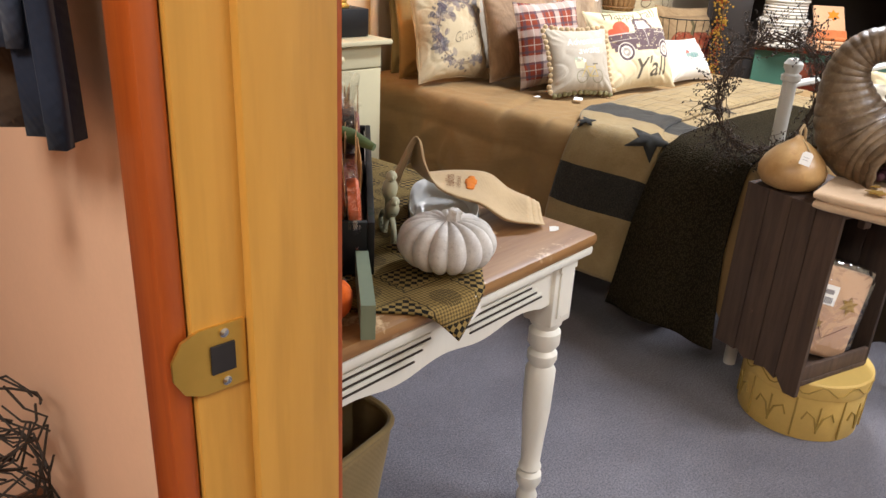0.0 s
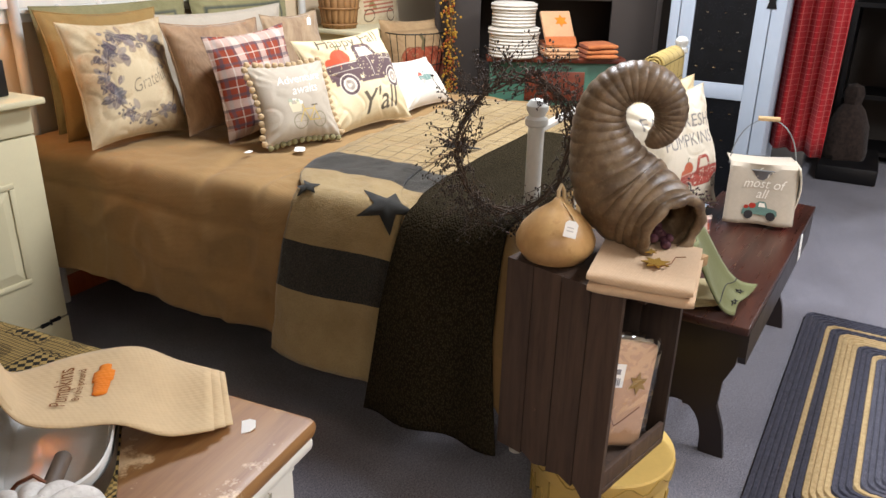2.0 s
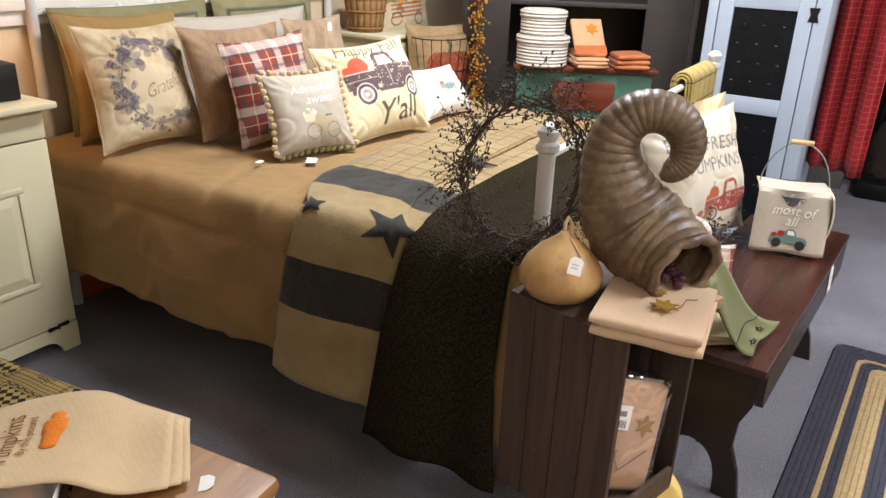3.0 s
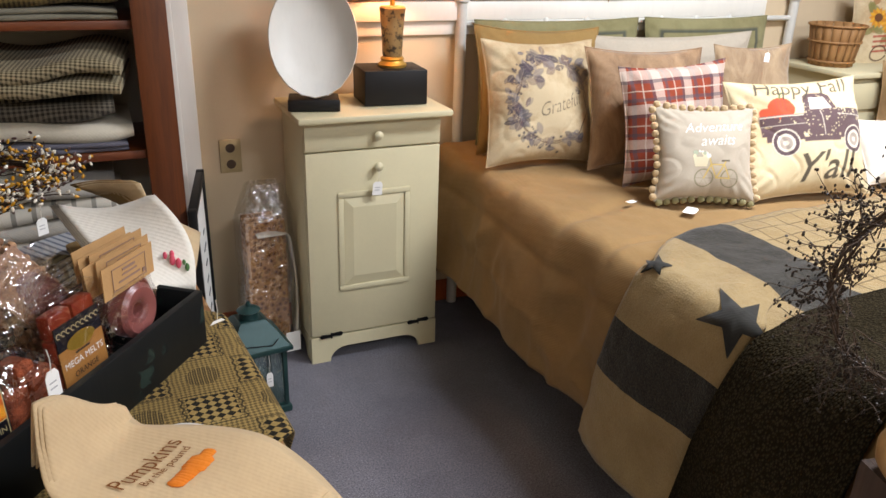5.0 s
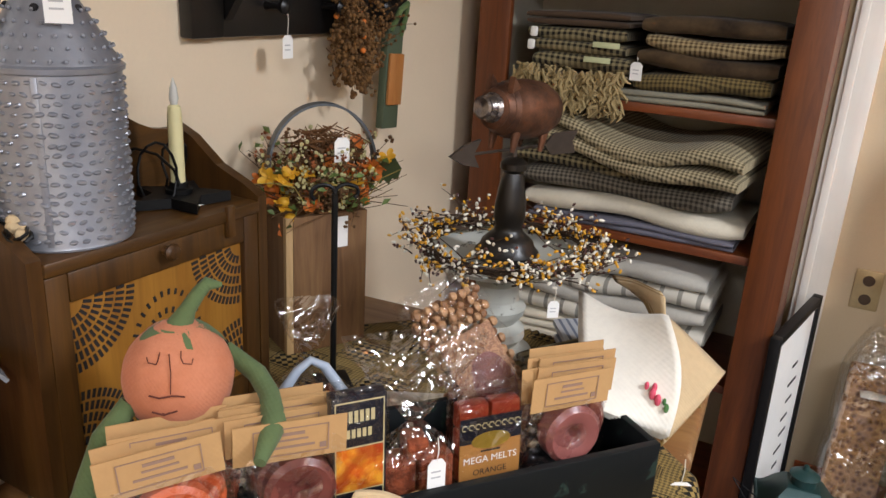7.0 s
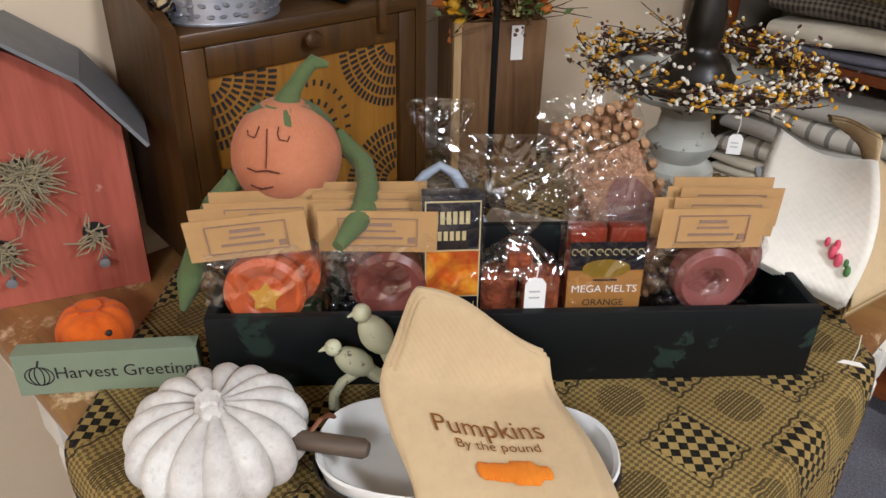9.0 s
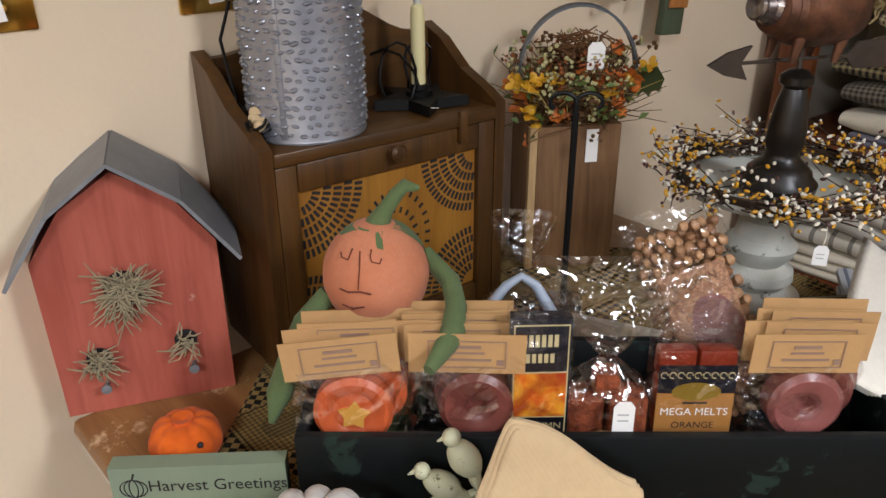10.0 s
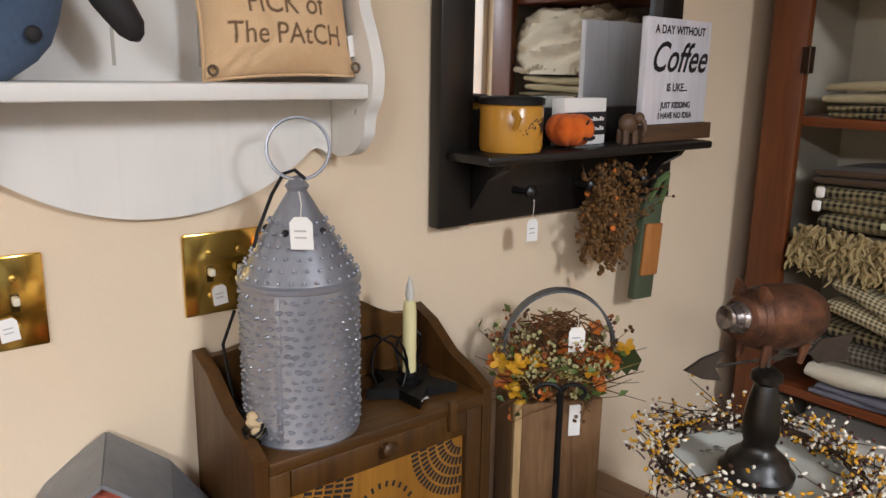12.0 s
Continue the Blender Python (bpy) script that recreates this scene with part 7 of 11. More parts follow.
def doll():
    """A stuffed pumpkin doll: one mesh with its cloth colours."""
    coral = fabric("coral_cloth", "bd7350", "c98464", 900, 0.08, 12)
    green = fabric("sage_cloth", "5c6c46", None, 700, 0.1, 14)
    bm = B()
    c = Vector((4.048, 3.631, 0.966))

    def dents(d):
        return 1 + 0.02 * noise.noise(d * 2.5) - 0.07 * max(0, d.z) - 0.08 * max(0, -d.z) ** 4
    ball(bm, c, (0.063, 0.065, 0.072), I4, 40, 24, dents)
    nb = len(bm.faces)
    # green cap with points, stem, arms and legs
    def cap(u, v):
        a = 2 * math.pi * u
        away = lambda deg: math.remainder(a - radians(deg), 2 * math.pi)
        reach = v * (0.36 + 0.5 * math.exp(-(away(-22) / 0.16) ** 2) + 0.95 * math.exp(-(away(66) / 0.42) ** 2) + 0.35 * math.exp(-(away(-120) / 0.4) ** 2))
        d = Vector((math.sin(reach) * math.cos(a), math.sin(reach) * math.sin(a), math.cos(reach)))
        return c + Vector((d.x * 0.0655, d.y * 0.0675, d.z * 0.0715)) * dents(d)
    sheet(bm, 40, 8, cap)
    tube(bm, [c + Vector(p) for p in ((0, 0.004, 0.058), (0.006, 0.014, 0.08), (0.012, 0.026, 0.098), (0.018, 0.034, 0.108), (0.026, 0.048, 0.104))], [0.016, 0.0095, 0.0085, 0.0085, 0.003], 12)
    tube(bm, [c + Vector(p) for p in ((-0.02, -0.055, -0.02), (-0.03, -0.085, -0.055), (-0.03, -0.11, -0.10), (-0.028, -0.13, -0.14), (-0.026, -0.145, -0.175))], [0.012, 0.015, 0.015, 0.016, 0.004], 12)
    tube(bm, [c + Vector(p) for p in ((0.015, 0.062, 0.012), (0.06, 0.068, -0.012), (0.10, 0.045, -0.018), (0.135, 0.012, -0.03), (0.155, -0.035, -0.045))], [0.010, 0.0125, 0.0125, 0.015, 0.007], 12)
    tube(bm, [c + Vector(p) for p in ((0, 0, -0.05), (0.0, 0.0, -0.15), (0.0, 0.0, -0.238))], [0.05, 0.06, 0.055], 16)
    ng = len(bm.faces)
    # stitched marks on the head
    def on(y, z, lift=0.001):
        s = max(0.05, 1 - ((y) / 0.066) ** 2 - (z / 0.068) ** 2)
        return c + Vector((0.0645 * math.sqrt(s) * 1.01 + lift, y, z))
    k = Matrix.Rotation(radians(-38), 3, "Z")

    def turned(y, z):
        p = on(y, z) - c
        return c + k @ (Matrix.Rotation(radians(-24), 3, "Y") @ p) * 1.0
    for pts in (((-0.012, 0.026), (-0.012, 0.005), (-0.014, -0.018)), ((-0.036, -0.017), (-0.026, -0.021), (-0.012, -0.02), (0.001, -0.023)), ((-0.021, 0.029), (-0.024, 0.02), (-0.026, 0.016)), ((0.001, 0.028), (0.0, 0.02), (0.002, 0.014)), ((-0.026, 0.016), (-0.034, 0.019), (-0.035, 0.025)), ((0.002, 0.014), (0.011, 0.012), (0.013, 0.018)), ((-0.034, -0.036), (-0.022, -0.041), (-0.008, -0.038)), ((-0.024, -0.039), (-0.02, -0.0405), (-0.016, -0.039))):
        tube(bm, [turned(*p) for p in pts], 0.0007 if len(pts) < 4 and pts[0][1] > -0.03 else 0.0011, 5)
    bm.faces.ensure_lookup_table()
    for i, f in enumerate(bm.faces):
        f.material_index = 0 if i < nb else 1 if i < ng else 2
    o = Vector((4.075, 3.628, CT))
    bmesh.ops.transform(bm, matrix=Matrix.Translation(-o), verts=bm.verts)
    ob = solo("pumpkin_doll", bm, coral, Matrix.Translation(o), "stuffed coral pumpkin doll with sage green arms", "doll", smooth=60)
    ob.data.materials.append(green)
    ob.data.materials.append(fabric("stitch_thread", "63342a", None, 500))


def flower_mats():
    return [plain("yellow_petal", "dfa828", 0.6), plain("orange_petal", "d4742a", 0.6), plain("russet_petal", "8a4a1c", 0.7), plain("green_leaf", "56682e", 0.6), plain("pale_bud", "b5ad7a", 0.7), plain("brown_seed", "5a3d1e", 0.8)]


def sprig(bm, p, d, L, rnd, seg=3, r=0.0012):
    """A thin bent stem from p towards d; returns its points."""
    pts = [Vector(p)]
    for k in range(seg):
        d = (d + Vector((rnd.uniform(-.35, .35), rnd.uniform(-.35, .35), rnd.uniform(-.25, .25)))).normalized()
        pts.append(pts[-1] + d * L / seg)
    tube(bm, pts, [r * (1 - 0.6 * i / seg) for i in range(seg + 1)], 4)
    return pts


def petal_ball(bm, p, r, rnd, n=6):
    """A small open flower: cupped petals about a raised middle, now and then a closed round bud."""
    if rnd.random() < 0.3:
        ball(bm, p, (r * 0.72, r * 0.72, r * 0.66), I4, 10, 7, lambda d: 1 + 0.1 * noise.noise(d * 4))
        return
    up = Vector((rnd.uniform(-0.6, 0.6), rnd.uniform(-1, 0.1), rnd.uniform(0.2, 1))).normalized()
    m = Matrix.Translation(Vector(p)) @ up.to_track_quat("Z", "Y").to_matrix().to_4x4()
    for k in range(n):
        a = 2 * math.pi * k / n + rnd.uniform(-0.2, 0.2)
        L, w, h = r * rnd.uniform(0.95, 1.35), r * 0.42, r * rnd.uniform(0.2, 0.7)
        c, s = math.cos(a), math.sin(a)
        rows = []
        for t_, k_, z_ in ((0.08, 0.25, 0.0), (0.45, 1.0, h * 0.45), (0.8, 0.85, h * 0.8), (1.0, 0.15, h * 0.85)):
            rows.append([bm.verts.new(m @ Vector((c * L * t_ - s * w * k_ * q, s * L * t_ + c * w * k_ * q, z_ + 0.12 * r * abs(q)))) for q in (-1, 0, 1)])
        for p_, q_ in zip(rows, rows[1:]):
            for i in range(2):
                bm.faces.new((p_[i], p_[i + 1], q_[i + 1], q_[i]))
    ball(bm, m @ Vector((0, 0, r * 0.15)), r * 0.22, I4, 6, 4)


def quad_leaf(bm, p, d, L, w):
    d = Vector(d).normalized()
    s = d.orthogonal().normalized() * w
    p = Vector(p)
    v = [bm.verts.new(q) for q in (p, p + d * L * 0.45 + s + Vector((0, 0, 0.002)), p + d * L, p + d * L * 0.45 - s + Vector((0, 0, 0.002)))]
    bm.faces.new(v)


def printless(name):
    """Brown label stock with faint scrolled print."""
    n = Net(name)
    f = n.noise(70, 3, 0.6, None, 2.5)
    col = n.mix(n.ramp(f, 0.46, 0.52), lin("a87a55"), lin("6f452c"))
    return n.done(n.mix(0.35, col, lin("a87a55")), 0.6)


def nut_mat():
    """Pale to dark brown, each nut a shade of its own."""
    n = Net("dried_nut")
    g = n.node("ShaderNodeNewGeometry")
    f = n.noise(120, 3)
    col = n.mix(g.outputs["Random Per Island"], lin("b98f66"), lin("7c5233"))
    return n.done(n.mix(n.math("MULTIPLY", n.ramp(f, 0.45, 0.7), 0.4), col, lin("5d3b24")), 0.6, 0, n.bump(f, 0.4, 0.001))


def back_row(rnd):
    # tall wooden box
    barn = wood("barn_wood", "644428", "8e6a42", 0.75, 1.0, "z", 0.7)
    pale = wood("pale_wood", "a98656", "c4a374", 0.7, 1.0, "z", 0.4)
    rz = math.degrees(math.atan2(4.239 - 4.091, 3.90 - 3.824))
    t = thing("wooden_box", pose(3.862, 4.165, CT, 0, 0, rz), "tall weathered wooden box planter", "planter box")
    w, d, h = 0.166, 0.12, 0.272
    for nm, a, b, mt in (("front_board", (-w / 2 + 0.0145, 0, 0), (w / 2, 0.012, h), barn), ("edge_strip", (-w / 2, 0, 0), (-w / 2 + 0.014, 0.013, h), pale), ("side_board", (-w / 2, 0.0135, 0), (-w / 2 + 0.012, d, h), barn), ("side_board", (w / 2 - 0.012, 0.0125, 0), (w / 2, d, h), barn), ("back_board", (-w / 2 + 0.0125, d - 0.012, 0), (w / 2 - 0.0125, d, h), barn), ("bottom", (-w / 2 + 0.0125, 0.0125, 0.001), (w / 2 - 0.0125, d - 0.0125, 0.012), barn)):
        bm = B()
        span(bm, a, b, 0.001)
        part(nm, bm, mt, t)
    for i in range(2):
        bm = B()
        box(bm, (0.03, -0.0015, 0.235 - 0.0 * i), (0.022, 0.001, 0.06))
    part("paper_tag", bm, PAPER, t)
    # flower basket with a hoop handle on the box
    zinc = plain("handle_zinc", "63676b", 0.45, 0.6, 0.15, 12)
    t = thing("flower_basket", pose(3.83, 4.19, CT + h, 0, 0, rz - 10) @ Matrix.Scale(1.10, 4), "hoop-handled basket of orange and yellow fall flowers", "flower arrangement")
    bm = B()
    hoop = [(0.092 * math.cos(k * math.pi / 24 - 0.45), 0, 0.075 + 0.105 * math.sin(k * math.pi / 24 - 0.45)) for k in range(32)]
    rows = []
    for x, y, z in hoop:
        n_ = Vector((x, 0, z - 0.075)).normalized() * 0.002
        rows.append([bm.verts.new((x + sx * n_.x, yy, z + sx * n_.z)) for sx, yy in ((-1, -0.012), (1, -0.012), (1, 0.012), (-1, 0.012))])
    for p, q in zip(rows, rows[1:]):
        for i in range(4):
            bm.faces.new((p[i], p[(i + 1) % 4], q[(i + 1) % 4], q[i]))
    bm.faces.new(rows[0]), bm.faces.new(rows[-1][::-1])
    part("hoop_handle", bm, zinc, t)
    fl = flower_mats()
    stems, heads = B(), [B() for _ in fl]
    for i in range(270):
        a = rnd.uniform(0, 6.28)
        p = (rnd.uniform(-0.06, 0.06), rnd.uniform(-0.04, 0.04), rnd.uniform(0.0, 0.03))
        d = Vector((math.cos(a) * 1.1, math.sin(a) * 0.6 - 0.25, rnd.uniform(0.0, 1.6))).normalized()
        pts = sprig(stems, p, d, rnd.uniform(0.055, 0.125), rnd)
        k = rnd.choices(range(6), (4, 3, 4, 5, 8, 5))[0]
        low = pts[-1].z < 0.08
        side = abs(pts[-1].x) > 0.03
        if low and side and k in (2, 4, 5):
            k = rnd.choice((0, 1))
        elif k in (0, 1) and not (low and side) and rnd.random() < 0.85:
            k = rnd.choice((2, 4, 5, 5))
        if k in (0, 1) and (abs(pts[-1].x) > 0.105 or abs(pts[-1].y) > 0.06):
            continue
        if k in (0, 1):
            petal_ball(heads[k], pts[-1], rnd.uniform(0.011, 0.017), rnd, 5)
        elif k == 3:
            for q in pts[1:]:
                quad_leaf(heads[3], q, Vector((rnd.uniform(-1, 1), rnd.uniform(-1, 1), rnd.uniform(-0.3, 0.8))), rnd.uniform(0.014, 0.026), 0.005)
        else:
            for q in pts[1:]:
                for _ in range(4):
                    ball(heads[k], q + Vector((rnd.uniform(-.008, .008), rnd.uniform(-.008, .008), rnd.uniform(-.008, .008))), rnd.uniform(0.0022, 0.004), I4, 5, 4)
    part("stem", stems, fl[5], t)["kind"] = "stuff"
    for b, mt, nm in zip(heads, fl, ("yellow_flower", "orange_flower", "russet_flower", "leaf", "pale_bud", "seed_head")):
        part(nm, b, mt, t, smooth=0 if nm == "leaf" else 35)["kind"] = "stuff"
    tag("price_tag", pose(3.885, 4.175, 1.15, 0, 0, rz), 0.03, 0.045, "white price tag on the basket handle", 0.02)
    # brown nest mound in the basket
    bm = B()
    for i in range(320):
        a = rnd.uniform(0, 6.28)
        r = rnd.uniform(0.005, 0.05)
        p = Vector((r * math.cos(a), r * math.sin(a) * 0.7, 0.005 + rnd.uniform(0, 0.13)))
        tube(bm, [p, p + Vector((rnd.uniform(-.03, .03), rnd.uniform(-.03, .03), rnd.uniform(-.01, .02))), p + Vector((rnd.uniform(-.04, .04), rnd.uniform(-.04, .04), 0))], 0.0012, 4)
    part("nest", bm, plain("nest_brown", "6b4624", 0.9), t)["kind"] = "stuff"
    # a lobed oak leaf and grass blades at the rim
    bm = B()
    prism(bm, [(0.0, 0.0), (0.012, 0.010), (0.02, 0.024), (0.026, 0.018), (0.034, 0.03), (0.042, 0.022), (0.052, 0.026), (0.062, 0.0), (0.052, -0.02), (0.042, -0.016), (0.034, -0.026), (0.026, -0.014), (0.018, -0.022), (0.010, -0.010)], 0.0012)
    part("oak_leaf", bm, plain("dark_oak_leaf", "3f4c28", 0.55), t, "dark green oak leaf", smooth=0, m=pose(0.072, -0.03, 0.062, 10, -12, -8) @ Matrix.Scale(0.95, 4))
    bm = B()
    for k in range(9):
        q = (rnd.uniform(-0.07, 0.07), rnd.uniform(-0.05, 0.0), 0.01)
        a = rnd.uniform(-0.9, 0.9)
        tube(bm, [q, (q[0] + 0.05 * a, q[1] - 0.03, 0.06), (q[0] + 0.12 * a, q[1] - 0.05, 0.05 + 0.03 * rnd.random())], [0.0012, 0.001, 0.0004], 4)
    part("grass_blade", bm, plain("dry_grass", "a8924e", 0.7), t)["kind"] = "stuff"
    # iron hook stand
    t = thing("iron_hook_stand", pose(3.957, 4.058, CT, 0, 0, 50), "black iron rod stand with a curled hook top", "hook stand")
    bm = B()
    tube(bm, [(0, 0, 0.004), (0, 0, 0.2), (0, 0, 0.35)], 0.0055, 10)
    part("rod", bm, IRON, t)
    for s in (-1, 1):
        bm = B()
        tube(bm, [(0, 0, 0.348)] + [(s * (0.02 - 0.02 * math.cos(k * 0.5)), 0, 0.352 + 0.014 * math.sin(k * 0.5)) for k in range(1, 9)], 0.0035, 8)
        part("curl", bm, IRON, t)
    bm = B()
    box(bm, (0, 0, 0.004), (0.06, 0.06, 0.006), 0.002)
    part("foot", bm, IRON, t)
    # turned white pedestal
    wht = painted("distressed_white", "c3c4ba", "6a665c", 0.6, 0.6, 20)
    t = thing("pedestal_stand", pose(4.14, 4.335, CT), "distressed white turned pedestal stand", "pedestal")
    bm = B()
    lathe(bm, [(0, 0), (0.075, 0), (0.078, 0.012), (0.055, 0.022), (0.05, 0.03), (0.062, 0.045), (0.06, 0.06), (0.042, 0.072), (0.056, 0.09), (0.06, 0.105), (0.045, 0.12), (0.04, 0.15), (0.052, 0.17), (0.07, 0.185), (0.045, 0.195)], 36)
    part("column", bm, wht, t)
    bm = B()
    lathe(bm, [(0, 0.195), (0.13, 0.197), (0.152, 0.206), (0.156, 0.214), (0.15, 0.22), (0.14, 0.215), (0, 0.213)], 44)
    part("plate", bm, wht, t)
    # berry wreath lying on the pedestal
    o = Vector((4.165, 4.31, CT + 0.232))
    t = thing("berry_wreath", Matrix.Translation(o), "twig wreath of white and gold pip berries", "wreath")
    tw, be = B(), [B(), B(), B()]
    for i in range(210):
        a = rnd.uniform(0, 2 * math.pi)
        r = 0.15 + rnd.uniform(-0.022, 0.03)
        p = Vector((r * math.cos(a), r * math.sin(a), rnd.uniform(-0.008, 0.022)))
        tang = Vector((-math.sin(a), math.cos(a), 0))
        d = tang * rnd.choice((1, 1, 1, -1)) + Vector((math.cos(a), math.sin(a), 0)) * rnd.uniform(-0.4, 0.8) + Vector((0, 0, rnd.uniform(-0.25, 0.5)))
        pts = sprig(tw, p, d.normalized(), rnd.uniform(0.04, 0.10), rnd, 3, 0.0014)
        for q in pts[1:]:
            for _ in range(2):
                k = rnd.choices((0, 1, 2), (4, 4, 2))[0]
                e = q + Vector((rnd.uniform(-.008, .008), rnd.uniform(-.008, .008), rnd.uniform(-.004, .01)))
                dd = Vector((rnd.uniform(-1, 1), rnd.uniform(-1, 1), rnd.uniform(-.3, 1))).normalized()
                m = Matrix.Translation(e) @ dd.to_track_quat("Z", "Y").to_matrix().to_4x4()
                ball(be[k], (0, 0, 0), (0.0027, 0.0027, 0.0048), m, 6, 5)
    for k in range(10):
        tube(tw, [(0.15 * math.cos(i * 0.2618) + 0.012 * math.sin(i * 1.7 + k), 0.15 * math.sin(i * 0.2618) + 0.012 * math.cos(i * 1.3 + k), 0.004 + 0.009 * math.sin(i * 0.9 + k)) for i in range(24)], 0.002, 5, True)
    part("twig", tw, plain("dark_twig", "3a2818", 0.8), t)["kind"] = "stuff"
    for b, h, nm in zip(be, ("e3dccb", "d29a22", "4a2c28"), ("white_berry", "gold_berry", "plum_berry")):
        part(nm, b, plain(nm, h, 0.4), t)["kind"] = "stuff"
    tag("price_tag", pose(4.305, 4.20, 0.93, 0, 0, 40), 0.02, 0.03, "white price tag hanging below the wreath", 0.03)
    # weathervane with a pig on a turned black base
    o = (4.172, 4.292, CT + 0.222)
    t = thing("pig_weathervane", pose(*o, 0, 0, 0), "rusty pig weathervane on a turned black wooden base", "weathervane")
    blk = plain("ebony_paint", "17130f", 0.35, 0, 0.2, 9)
    bm = B()
    lathe(bm, [(0, 0), (0.057, 0), (0.059, 0.012), (0.05, 0.022), (0.047, 0.032), (0.036, 0.042), (0.027, 0.05), (0.024, 0.06), (0.029, 0.075), (0.028, 0.10), (0.024, 0.13), (0.019, 0.152), (0.017, 0.158), (0.024, 0.165), (0.024, 0.175), (0.014, 0.184), (0, 0.187)], 28)
    part("turned_base", bm, blk, t)
    arrow = plain("rusty_iron", "463c34", 0.6, 0.5, 0.25, 20)
    ra = pose(0, 0, 0.2, 0, 1.5, 75)
    bm = B()
    tube(bm, [(-0.12, 0, 0), (0.09, 0, 0)], 0.0026, 8)
    prism(bm, [(-0.168, 0.0), (-0.135, 0.016), (-0.096, 0.024), (-0.112, 0.0), (-0.096, -0.024), (-0.135, -0.016)], 0.006)
    part("arrow", bm, arrow, t, m=ra)
    bm = B()
    prism(bm, [(0.085, 0.0), (0.108, 0.02), (0.185, 0.022), (0.172, 0.0), (0.185, -0.022), (0.108, -0.02)], 0.004)
    part("arrow_tail", bm, arrow, t, m=ra)
    bm = B()
    tube(bm, [(0.0, 0, -0.016), (0.0, 0, 0.045)], 0.004, 8)
    part("spindle", bm, arrow, t, m=ra)
    n = Net("rusted_copper")
    f, g_ = n.noise(22, 5, 0.7), n.noise(90, 3)
    rust = n.done(n.mix(n.ramp(f, 0.35, 0.68), lin("3f2a20"), lin("7a5038")), n.math("ADD", 0.34, n.math("MULTIPLY", f, 0.3)), 0.55, n.bump(n.math("ADD", f, n.math("MULTIPLY", g_, 0.4)), 0.5, 0.003))
    pm = pose(0.003, -0.009, 0.196, 0, 5, 78) @ Matrix.Diagonal((1.2, 0.95, 0.95, 1))
    bm = B()
    prof = [(0.0, 0.072), (0.022, 0.070), (0.040, 0.060), (0.050, 0.036), (0.053, 0.0), (0.050, -0.034), (0.044, -0.046), (0.045, -0.049), (0.039, -0.055), (0.040, -0.058), (0.033, -0.066), (0.034, -0.069), (0.025, -0.073), (0.0, -0.074)]
    lathe(bm, [(r_, z_) for r_, z_ in prof], 32, Matrix.Translation((0.004, 0, 0.078)) @ pose(0, 0, 0, 0, 90), lambda a, z: 1 + 0.03 * math.cos(2 * a))
    for x, y in ((-0.03, 0.024), (-0.03, -0.024), (0.04, 0.024), (0.04, -0.024)):
        tube(bm, [(x, y, 0.045), (x - 0.002, y, 0.02), (x - 0.004, y, 0.004)], [0.009, 0.006, 0.004], 10)
    p = part("pig_figure", bm, rust, t, m=pm, smooth=50)
    bm = B()
    lathe(bm, [(0.026, 0.071), (0.0265, 0.074), (0.021, 0.078), (0.022, 0.081), (0.017, 0.088), (0.020, 0.094), (0.016, 0.096), (0.0, 0.093)], 26, Matrix.Translation((0.004, 0, 0.080)) @ pose(0, 0, 0, 0, -90))
    part("snout", bm, plain("worn_tin", "8d8480", 0.25, 0.9, 0.25, 30), p, "worn shiny tin snout")
    for y in (0.024, -0.024):
        bm = B()
        prism(bm, [(-0.058, 0.108), (-0.040, 0.118), (-0.056, 0.136)], 0.012, Matrix.Translation((0, y, 0)))
        part("ear", bm, rust, p)
    bm = B()
    tube(bm, [(0.074 + 0.004 * k, 0.006 * math.cos(k * 1.2), 0.088 + 0.006 * math.sin(k * 1.2)) for k in range(8)], 0.0022, 6)
    part("tail", bm, rust, p)
    # nut bag leaning on the pedestal
    up = Vector((-0.62, 0.08, 0.78)).normalized()
    across = (Vector((0.70, 0.71, 0.12)) - up * Vector((0.70, 0.71, 0.12)).dot(up)).normalized()
    o = Matrix((across, up.cross(across), up)).transposed().to_4x4()
    o.translation = Vector((4.232, 3.985, 0.94)) - up * 0.215
    t = thing("nut_bag", o, "clear bag of dried brown nuts with a printed label", "bag of nuts")
    bm = B()
    for i in range(8):
        for k in range(18):
            for y in (-0.024, -0.010, 0.014):
                x = -0.05 + 0.0142 * i + 0.007 * (k % 2) - 0.003 + rnd.uniform(-0.003, 0.003)
                z = 0.022 + 0.0138 * k + rnd.uniform(-0.003, 0.003)
                ball(bm, (x, (y + rnd.uniform(-0.003, 0.003)) * (1 - (x / 0.07) ** 2), z), rnd.uniform(0.0058, 0.0076), I4, 9, 6, lambda d: 1 + 0.05 * math.cos(6 * math.atan2(d.y, d.x)))
    part("nut", bm, nut_mat(), t)["kind"] = "stuff"
    bm = B()
    span(bm, (-0.042, -0.0345, 0.06), (0.042, -0.0335, 0.205))
    l = part("label", bm, printless("nut_label_paper"), t, "tan label with a brown pumpkin", smooth=0)
    bm = B()
    decal(bm, pumpkin_pts(0.008, 0.122, 0.030, 1.5), None, 0.0352)
    part("pumpkin_picture", bm, WAX_R, l, smooth=0)
    part("words", lettering("PUMPKIN", 0.0135, Matrix.Translation((0, -0.0346, 0.188)), 0.0006), TWIGC, l, smooth=0)
    bm = B()
    crinkle(bm, 0.132, 0.29, 0.078, 31)
    p = part("bag", bm, film("thin_cellophane", (1, 1, 1, 1), 0.93), t, "clear plastic bag", smooth=0)
    p.visible_shadow = False
    # things behind the box
    bm = B()
    box(bm, (0, 0, 0.02), (0.17, 0.11, 0.04), 0.006)
